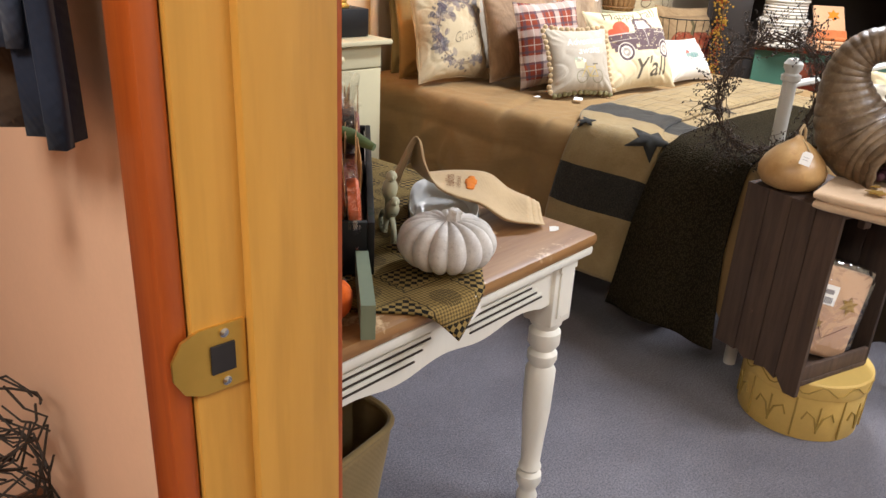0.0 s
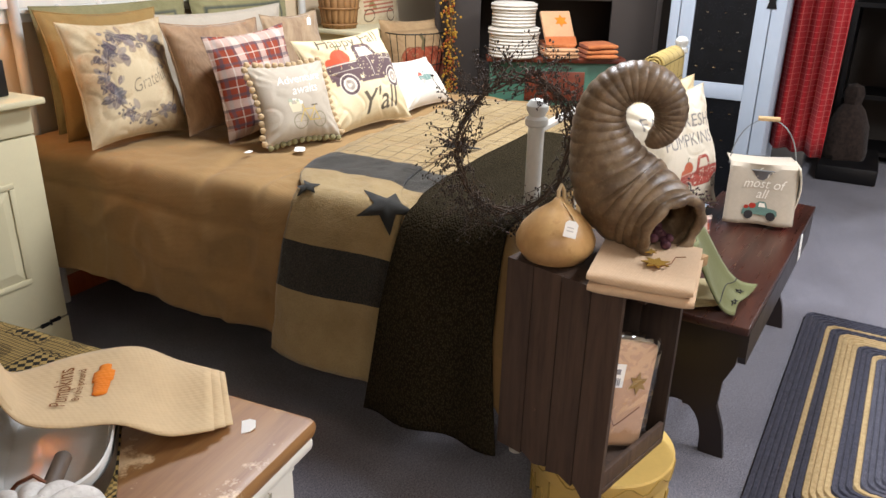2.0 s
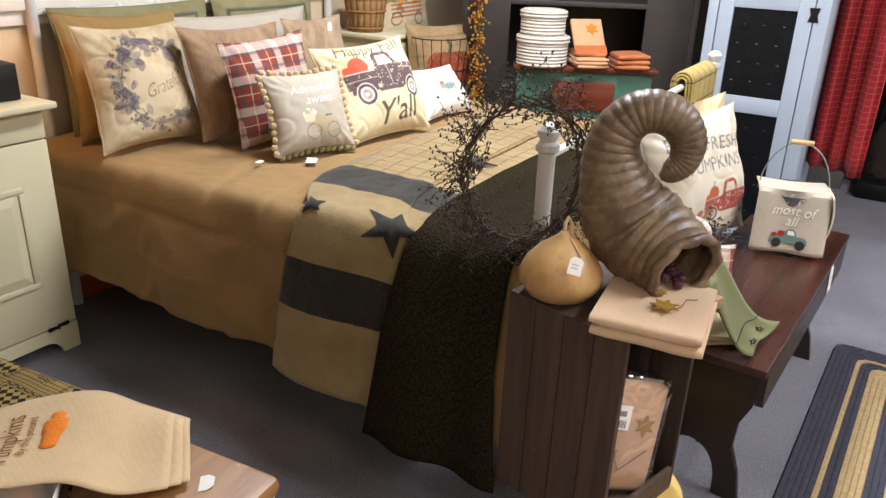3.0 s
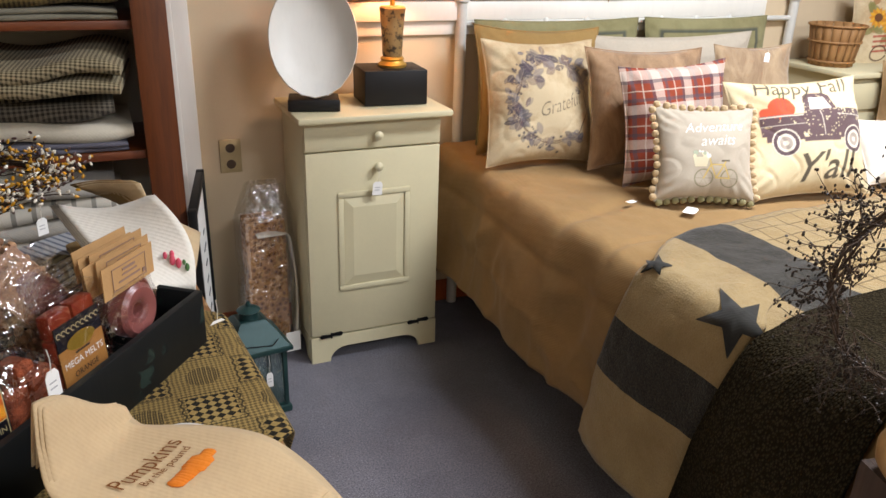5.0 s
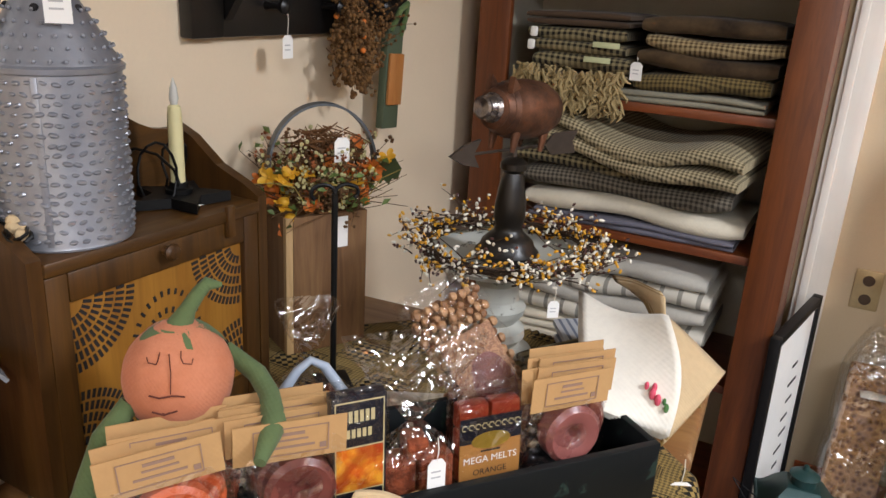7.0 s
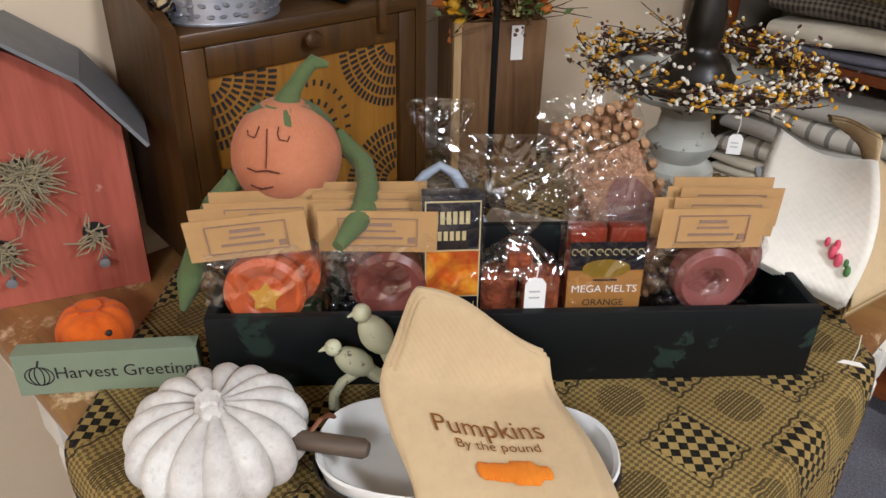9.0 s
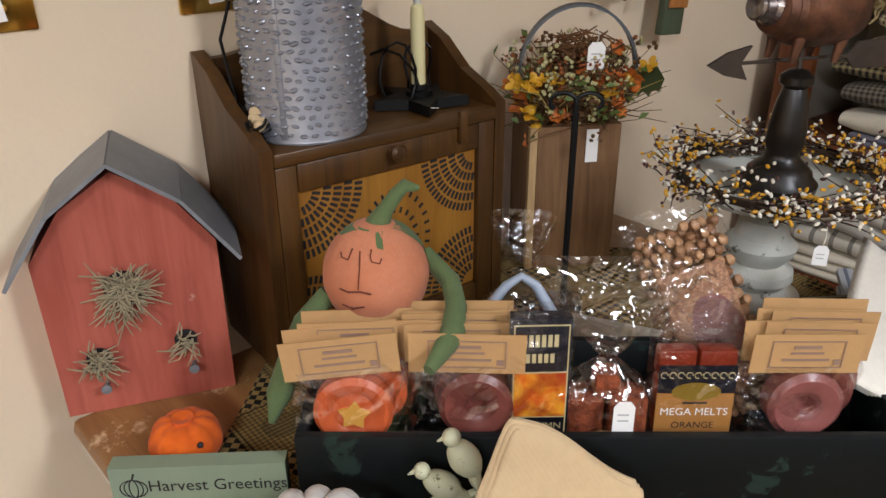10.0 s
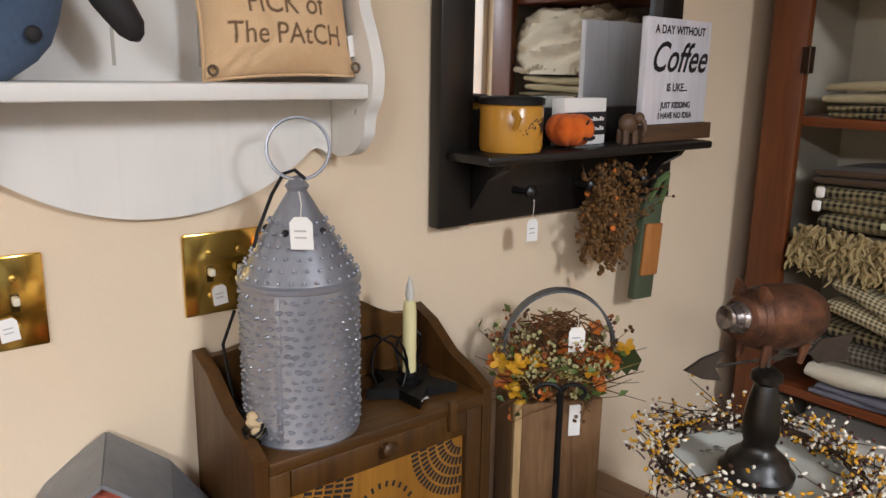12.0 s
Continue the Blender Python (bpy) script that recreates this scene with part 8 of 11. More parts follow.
    solo("folded_paper", bm, plain("pale_card", "cfcabb", 0.7), pose(4.13, 3.99, CT, 0, 0, 30), "pale folded card lying on the cloth", "card")
    t = thing("gift_bag", pose(4.055, 3.865, CT, -4, 0, 48), "tied clear bag with ribbon and blue ties", "gift bag")
    bm = B()
    crinkle(bm, 0.115, 0.24, 0.07, 44, 0.155, 1.3)
    p = part("bag", bm, CLEAR, t, smooth=0)
    p.visible_shadow = False
    bm = B()
    for i in range(40):
        ball(bm, (rnd.uniform(-.042, .042), rnd.uniform(-.02, .02), rnd.uniform(0.012, 0.10)), rnd.uniform(0.008, 0.014), I4, 7, 5, lambda d: 1 + 0.25 * noise.noise(d * 3))
    part("dried_fruit", bm, plain("dried_fruit", "6a2c1c", 0.5, 0, 0.5, 30), t)["kind"] = "stuff"
    bm = B()
    tube(bm, [(-0.062, -0.045, 0.088), (-0.045, -0.042, 0.118), (-0.02, -0.036, 0.15), (0.0, -0.03, 0.162), (0.02, -0.034, 0.152), (0.045, -0.042, 0.112), (0.066, -0.05, 0.072)], [0.0075, 0.008, 0.007, 0.006, 0.0075, 0.0085, 0.009], 12)
    part("blue_tie", bm, plain("pale_blue_ribbon", "a9b4c2", 0.5), t)
    bm = B()
    for k in range(3):
        tube(bm, [(0.02 * math.cos(i * 0.45) * (1 + .3 * k) - 0.05, -0.045 - 0.003 * k, 0.075 + 0.017 * math.sin(i * 0.45)) for i in range(14)], 0.0014, 5, True)
    part("white_string", bm, WHITE_P, t)
    # stacks of towels at the back corner
    folded("folded_towel", 0.2, 0.16, 0.07, TAN_CLOTH, pose(4.43, 4.37, TZ + 0.001, 0, 0, 15), "folded tan kitchen towels on the table", 4, 51, 0.003)
    folded("folded_towel", 0.17, 0.15, 0.05, stripe_mat("blue_stripe_towel", "b9bcc0", "5b6478", 0.016, 0.006, 0), pose(4.33, 4.46, TZ + 0.001, 0, 0, 35), "blue and white striped folded towel", 3, 52, 0.003)
    folded("folded_towel", 0.17, 0.14, 0.06, stripe_mat("olive_stripe_towel", "8a8062", "3d3a2c", 0.02, 0.008, 1), pose(4.325, 4.285, CT, 0, 0, 60), "olive striped folded towels on the cloth", 4, 53, 0.003)
    t = thing("tan_towel", pose(4.50, 4.30, CT), "loosely folded tan kitchen towel with pointed corners", "towel")
    K = [Vector(p) - Vector((4.50, 4.30, CT)) for p in ((4.36, 4.36, 0.93), (4.47, 4.27, 0.95), (4.575, 4.345, 0.822), (4.53, 4.15, 0.775))]
    for k in range(4):
        bm = B()
        sheet(bm, 12, 12, lambda u, v: K[0] * (1 - u) * (1 - v) + K[1] * u * (1 - v) + K[2] * (1 - u) * v + K[3] * u * v + Vector((-0.004 * k, 0.007 * k + 0.006 * math.sin(u * 5 + v * 3), -0.011 * k * v + 0.008 * math.sin(v * 4 + u * 2))))
        part("fold", bm, TAN_CLOTH if k % 2 else LINEN, t, solid=0.003)
    # white towel with an embroidered rose
    t = thing("embroidered_towel", pose(4.46, 4.14, CT), "white towel with a pink embroidered rose draped over", "towel")
    C = [Vector(p) for p in ((4.325, 4.285, 0.925), (4.49, 4.21, 0.95), (4.536, 4.115, 0.796), (4.435, 4.05, 0.845))]
    o = Vector((4.46, 4.14, CT))

    def tw_(u, v):
        p = C[0] * (1 - u) * (1 - v) + C[1] * u * (1 - v) + C[2] * u * v + C[3] * (1 - u) * v - o
        return p + Vector((0.022 * math.sin(math.pi * v) * u, -0.02 * math.sin(math.pi * v), -0.016 * math.sin(math.pi * u) * (1 - v) + 0.014 * u * math.sin(math.pi * v)))
    for k in range(4):
        bm = B()
        sheet(bm, 14, 14, lambda u, v: tw_(u, v) + Vector((-0.004 * k, 0.006 * k, -0.006 * k * (0.4 + 0.6 * v))))
        part("fold", bm, WHITE_P, t, solid=0.002)
    for mt, items in ((plain("rose_thread", "d8546a", 0.7), ((0.70, 0.70, 0.010), (0.76, 0.74, 0.010), (0.64, 0.64, 0.007), (0.72, 0.64, 0.008))), (plain("leaf_thread", "4f7d45", 0.7), ((0.86, 0.79, 0.008), (0.83, 0.74, 0.006)))):
        bm = B()
        for u, v, r in items:
            p = tw_(u, v)
            ball(bm, p + Vector((0.004, -0.004, 0.004)), (r * 0.5, r * 0.5, r), I4, 10, 6)
        part("embroidery", bm, mt, t)
    tag("price_tag", pose(4.567, 4.105, 0.735, 0, 0, 30), 0.034, 0.034, "white paper price tag hanging from the towel", 0.04)


def towel_and_pan(rnd):
    enamel = plain("white_enamel_pan", "dcdcd8", 0.15, 0, 0.03)
    grey = plain("dark_tin", "4b443c", 0.5, 0.6, 0.2, 12)
    ang = 47
    t = thing("enamel_pan", pose(4.40, 3.608, CT, 0, 0, ang), "white enamel lined oval pan with a wooden handle", "pan")
    bm = B()
    L, w, h = 0.15, 0.072, 0.044

    def ring(k, z, n=44):
        out = []
        for i in range(n):
            a = 2 * math.pi * i / n
            out.append(bm.verts.new((L * k * math.copysign(abs(math.cos(a)) ** 0.62, math.cos(a)), w * k * math.copysign(abs(math.sin(a)) ** 0.8, math.sin(a)), z)))
        return out
    rs = [ring(0.93, 0.001), ring(0.97, 0.03), ring(1.0, h), ring(0.985, h + 0.003), ring(0.955, h), ring(0.9, 0.02), ring(0.8, 0.01)]
    for p, q in zip(rs, rs[1:]):
        for i in range(44):
            bm.faces.new((p[i], p[(i + 1) % 44], q[(i + 1) % 44], q[i]))
    bm.faces.new(rs[-1]), bm.faces.new(rs[0][::-1])
    part("pan", bm, enamel, t)
    bm = B()
    rs = []
    for k, z in ((0.965, 0.0), (1.0, 0.03), (1.02, h - 0.012)):
        rs.append(ring(k, z))
    for p, q in zip(rs, rs[1:]):
        for i in range(44):
            bm.faces.new((p[i], p[(i + 1) % 44], q[(i + 1) % 44], q[i]))
    part("outer_shell", bm, grey, t, "dull tin outer wall")
    bm = B()
    tube(bm, [(-0.18, -0.010, h + 0.012), (-0.175, -0.0105, h + 0.012), (-0.10, -0.021, h + 0.012), (-0.095, -0.022, h + 0.012)], [0.007, 0.010, 0.010, 0.007], 12)
    part("wooden_handle", bm, wood("grey_handle_wood", "4a3c30", "6a5848", 0.6, 1, "x"), t, "weathered grey wooden handle")
    bm = B()
    tube(bm, [(-0.155, -0.013, h + 0.018), (-0.145, 0.002, h + 0.026), (-0.14, 0.02, h + 0.016), (-0.138, 0.034, h)], 0.0025, 6)
    part("leather_loop", bm, plain("tan_leather", "7a4526", 0.6), t)
    # towel draped over the pan
    rows = [((4.30, 3.65, 0.82), (4.365, 3.755, 0.77)), ((4.318, 3.612, 0.922), (4.392, 3.718, 0.840)), ((4.318, 3.582, 0.872), (4.405, 3.71, 0.818)), ((4.327, 3.556, 0.832), (4.425, 3.70, 0.806))]
    rows += [((4.365, 3.54, 0.806), (4.495, 3.672, 0.804)), ((4.425, 3.522, 0.782), (4.558, 3.634, 0.796)), ((4.475, 3.487, 0.748), (4.606, 3.606, 0.758)), ((4.545, 3.443, 0.740), (4.633, 3.54, 0.745))]
    rows = [(Vector(a), Vector(b)) for a, b in rows]
    o = Vector((4.45, 3.56, CT))
    t = thing("printed_towel", Matrix.Translation(o), "tan towel embroidered with pumpkins draped over the pan", "towel")

    def f(u, v):
        s = max(0.0, v * (len(rows) - 2) + 1)
        i = min(int(s), len(rows) - 2)
        k = s - i

        def cr(a, b, c, d):
            return 0.5 * (2 * b + (c - a) * k + (2 * a - 5 * b + 4 * c - d) * k * k + (3 * b - a - 3 * c + d) * k ** 3)
        ends = []
        for e in (0, 1):
            q = [rows[min(max(j, 0), len(rows) - 1)][e] for j in (i - 1, i, i + 1, i + 2)]
            ends.append(cr(*q))
        p = ends[0].lerp(ends[1], u) - o
        return p + Vector((0, 0, 0.006 * math.sin(u * 6 + v * 3) + 0.006 * math.sin(math.pi * u)))
    for k in range(3):
        bm = B()
        sheet(bm, 20, 46, lambda u, v: f(u, v * (1.10 + 0.033 * k) - 0.1666) + Vector((0.004 * k, 0.006 * k * v, -0.0035 * k)))
        part("fold", bm, LINEN, t, solid=0.002)

    def word(s, size, u0, v0, wid, mat):
        bm = lettering(s, size, I4, 0)
        xs = [v.co.x for v in bm.verts]
        span_ = max(xs) - min(xs)
        for v in bm.verts:
            u, w_ = u0 + v.co.x / span_ * wid, v0 - v.co.z / 0.34
            v.co = f(min(max(u, 0), 1), min(max(w_, 0), 1)) + Vector((0.001, -0.001, 0.0032))
        part("words", bm, mat, t, smooth=0)
    word("Pumpkins", 0.026, 0.52, 0.465, 0.56, RUST)
    word("By the pound", 0.012, 0.54, 0.515, 0.42, RUST)
    for du, r in ((-0.13, 0.012), (-0.05, 0.013), (0.05, 0.017), (0.14, 0.010)):
        bm = B()
        c = f(0.57 + du, 0.585) + Vector((0, 0, 0.003))
        e1 = (f(0.67 + du, 0.585) - f(0.47 + du, 0.585)).normalized()
        e2 = (f(0.57 + du, 0.56) - f(0.57 + du, 0.61)).normalized()
        nn = e1.cross(e2).normalized()
        if nn.z < 0:
            nn = -nn
        for k in (-1, 0, 1):
            m = Matrix((e1, e2, nn)).transposed().to_4x4()
            m.translation = c + e1 * (k * r * 0.42)
            ball(bm, (0, 0, 0), (r * 0.5, r * 0.85, 0.003), m, 10, 6)
        part("pumpkin_embroidery", bm, ORANGE_S, t, "orange stitched pumpkin")
    # iron birds on a ring
    pale = painted("pale_green_iron", "bdbc9c", "6a6650", 0.6, 0.6, 60)
    t = thing("bird_figurine", pose(4.242, 3.588, CT, 0, 0, 62) @ Matrix.Scale(0.82, 4), "pale green cast iron birds perched on a ring", "figurine")
    bm = B()
    tube(bm, [(-0.035, 0, 0.004), (-0.034, 0, 0.025), (-0.022, 0, 0.046), (0.0, 0, 0.060), (0.022, 0.002, 0.058), (0.036, 0.004, 0.042), (0.040, 0.006, 0.018), (0.038, 0.008, 0.004)], [0.008, 0.007, 0.0065, 0.007, 0.007, 0.0065, 0.006, 0.007], 10)
    part("ring_base", bm, pale, t)
    for x, z, s, tilt in ((-0.004, 0.078, 1.0, -38), (0.026, 0.118, 1.1, -62)):
        bm = B()
        turn = Matrix.Translation((x, 0, z)) @ pose(0, 0, 0, 0, -tilt)
        ball(bm, (0, 0, 0), (0.030 * s, 0.017 * s, 0.019 * s), turn, 18, 12, lambda d: 1 + 0.05 * noise.noise(d * 3))
        head = turn @ Vector((-0.030 * s, 0, 0.004 * s))
        ball(bm, head + Vector((-0.006, 0, 0.006)), 0.0115 * s, I4, 14, 9)
        tube(bm, [head + Vector((-0.014, 0, 0.007)), head + Vector((-0.025, 0, 0.002))], [0.0045, 0.001], 7)
        tube(bm, [turn @ Vector((0.022 * s, 0, 0)), turn @ Vector((0.042 * s, 0, -0.006)), turn @ Vector((0.060 * s, 0, -0.004))], [0.0105, 0.008, 0.005], 9)
        part("bird", bm, pale, t)
    bm = B()
    tube(bm, [(0.03, 0.004, 0.05), (0.055, 0.01, 0.052), (0.068, 0.012, 0.035), (0.062, 0.012, 0.012), (0.05, 0.01, 0.005)], 0.006, 8)
    part("scroll", bm, pale, t)
    # tote under the table
    t = thing("canvas_tote", pose(4.05, 3.62, 0, 0, 0, 20), "tan canvas tote with rope trim under the table", "tote bag")
    canvas = fabric("tan_canvas", "84704a", None, 500)
    bm = B()

    def tot(u, v):
        a = 2 * math.pi * u
        k = 1 + 0.05 * math.sin(3 * a + 4 * v)
        return (0.19 * k * math.copysign(abs(math.cos(a)) ** 0.6, math.cos(a)) * (0.85 + 0.15 * v), 0.13 * k * math.copysign(abs(math.sin(a)) ** 0.6, math.sin(a)) * (0.9 + 0.1 * v), 0.003 + v * (0.34 + 0.02 * math.sin(2 * a)))
    sheet(bm, 40, 14, tot)
    part("body", bm, canvas, t, solid=0.004)
    bm = B()
    tube(bm, [Vector(tot(i / 40, 1.0)) for i in range(40)], 0.008, 8, True)
    part("rim", bm, canvas, t)
    bm = B()
    span(bm, (-0.14, -0.09, 0.001), (0.14, 0.09, 0.012))
    part("base", bm, canvas, t)
    bm = B()
    lathe(bm, [(0, 0), (0.03, 0), (0.034, 0.03), (0.026, 0.06), (0.03, 0.068), (0.02, 0.085), (0.01, 0.09), (0, 0.092)], 18)
    solo("white_jar", bm, enamel, pose(4.12, 3.40, 0), "small glazed white lidded jar on the carpet", "jar")


table()
tablecloth()
table_things()

# ---- on the west wall ----
def wall_plate(y, z, w, toggles, label):
    t = thing("switch_plate", pose(XW, y, z, 0, 0, 90), label, "switch plate", "brass plates for sale")
    bm = B()
    box(bm, (0, -0.003, 0), (w, 0.006, 0.122), 0.003)
    part("plate", bm, POLISHED, t)
    dark = plain("bronze_shadow", "4a3a18", 0.3, 0.8)
    for x in toggles:
        bm = B()
        box(bm, (x, -0.0065, 0), (0.01, 0.002, 0.024), 0.001)
        p = part("toggle_slot", bm, dark, t)
        bm = B()
        box(bm, (x, -0.013, 0.004), (0.008, 0.014, 0.011), 0.002, pose(0, 0, 0))
        part("toggle", bm, plain("ivory_toggle", "d8d0b8", 0.4), t)
        for dz in (-0.032, 0.032):
            bm = B()
            ball(bm, (x, -0.006, dz), (0.005, 0.003, 0.005), I4, 10, 6)
            part("screw", bm, BRASS, t)
    tag("price_tag", pose(XW + 0.009, y - 0.012, z - 0.018, 0, -6, 90), 0.022, 0.03, "tiny white price sticker on a brass switch plate")


def west_wall():
    wall_plate(3.354, 1.288, 0.072, (0.0,), "polished brass single switch plate on the wall")
    wall_plate(3.630, 1.287, 0.122, (-0.023, 0.023), "polished brass double switch plate on the wall")
    # white plate shelf
    wht = painted("chippy_white_paint", "e0ddd6", "7a5a3c", 0.55, 0.675, 16)
    o = (XW, 3.548, 1.55)
    t = thing("wall_shelf", pose(*o, 0, 0, 90), "chippy white wooden wall shelf with a scalloped back", "wall shelf")
    half = 0.281
    low = []
    for i in range(61):
        s = -1 + i / 30
        a = abs(s)
        if a < 0.8:
            z = -0.172 + 0.068 * (a / 0.8) ** 2.2
        else:
            z = -0.104 + 0.016 * math.sin((a - 0.8) / 0.2 * math.pi)
        low.append((s * (half - 0.022), z))
    bm = B()
    prism(bm, low + [(half - 0.022, 0.42), (0, 0.50), (-half + 0.022, 0.42)], 0.018, Matrix.Translation((0, -0.0095, 0)))
    part("back_board", bm, wht, t, smooth=20)
    bm = B()
    box(bm, (0, -0.072, 0.0), (2 * half - 0.044, 0.105, 0.022), 0.004)
    part("shelf_board", bm, wht, t)
    for s in (-1, 1):
        ctl = [(0, -0.085), (-0.03, -0.10), (-0.075, -0.092), (-0.105, -0.066), (-0.112, -0.035), (-0.128, -0.01), (-0.132, 0.03), (-0.118, 0.075), (-0.098, 0.12), (-0.092, 0.17), (-0.100, 0.23), (-0.09, 0.30), (-0.055, 0.36), (-0.02, 0.40), (0, 0.42)]
        prof = []
        for a, b, c, d in zip(ctl[:1] + ctl, ctl, ctl[1:], ctl[2:] + ctl[-1:]):
            prof += [tuple(0.5 * (2 * b[q] + (c[q] - a[q]) * u + (2 * a[q] - 5 * b[q] + 4 * c[q] - d[q]) * u * u + (3 * b[q] - a[q] - 3 * c[q] + d[q]) * u ** 3) for q in (0, 1)) for u in (0, 0.25, 0.5, 0.75)]
        prof.append(ctl[-1])
        bm = B()
        prism(bm, prof, 0.02, Matrix.Translation((s * (half - 0.011), -0.0005, 0)) @ pose(0, 0, 0, 0, 0, 90))
        part("bracket", bm, wht, t, smooth=20)
    for i in range(1, 5):
        bm = B()
        box(bm, (-half + i * 2 * half / 5, -0.0192, 0.22), (0.004, 0.0015, 0.38))
        part("board_groove", bm, plain("groove_shadow", "b8b1a5", 0.8), t)
    # pillow on the shelf
    art = Print(0.225, 0.17)
    for s, z in (("PiCK of", 0.092), ("The PAtCH", 0.052)):
        art.words(s, 0.040, 0.0, z, "5f4632", 0, 0.90, -1.5, 1, 0.0002)
    P, form = pillow("patch_pillow", 0.225, 0.17, 0.075, printed_cloth("peach_muslin", "d9b78e", "cda77b"), pose(XW + 0.085, 3.693, 1.567, -9, -2, 90), "small tan muslin pillow with stitched lettering", "pillow", 31, art, 0.03)
    for x in (-0.105, 0.108):
        bm = B()
        tube(bm, [(x + 0.006 * math.cos(k * 0.6283), -0.016, 0.010 + 0.006 * math.sin(k * 0.6283)) for k in range(10)], 0.002, 6, True)
        part("rusty_ring", bm, plain("rusted_ring", "6a5a48", 0.6, 0.6), P)
    bm = B()
    prism(bm, [(0.108, 0.026), (0.158, 0.032), (0.159, 0.064), (0.108, 0.056)], 0.0012, Matrix.Translation((0, -0.004, 0)))
    l = part("paper_label", bm, PAPER, P, smooth=0)
    bm = B()
    prism(bm, [(0.122, 0.040), (0.142, 0.038), (0.146, 0.052), (0.126, 0.051)], 0.0006, Matrix.Translation((0, -0.0052, 0)))
    part("print", bm, INK, l, smooth=0)
    # stuffed figure in denim: one plain mesh
    bm = B()
    ball(bm, (0, 0, 0.115), (0.088, 0.05, 0.118), I4, 22, 14, lambda d: 1 + 0.04 * noise.noise(d * 3))
    n0 = len(bm.faces)
    tube(bm, [(0.06, -0.01, 0.17), (0.085, -0.022, 0.15), (0.105, -0.03, 0.125), (0.120, -0.035, 0.10)], [0.026, 0.022, 0.021, 0.020], 20)
    n1 = len(bm.faces)
    tube(bm, [(0.116, -0.034, 0.107), (0.124, -0.036, 0.095), (0.136, -0.039, 0.078), (0.147, -0.042, 0.060), (0.152, -0.043, 0.050), (0.154, -0.043, 0.046)], [0.019, 0.020, 0.019, 0.016, 0.009, 0.002], 20)
    for z in (0.05, 0.1, 0.125):
        ball(bm, (0.045, -0.047 if z > 0.07 else -0.04, z), (0.009, 0.004, 0.009), I4, 10, 6)
    bm.faces.ensure_lookup_table()
    for i, f in enumerate(bm.faces):
        f.material_index = 0 if i < n0 else 1 if i < n1 else 2
    d = solo("stuffed_figure", bm, fabric("denim_cloth", "44566e", "5a6c84", 500), pose(XW + 0.085, 3.335, 1.561, 0, 0, 90), "stuffed denim figure with red sleeve and black mitten", "doll", smooth=60)
    d.data.materials.append(RED_P)
    d.data.materials.append(INK)
    mirror_shelf()


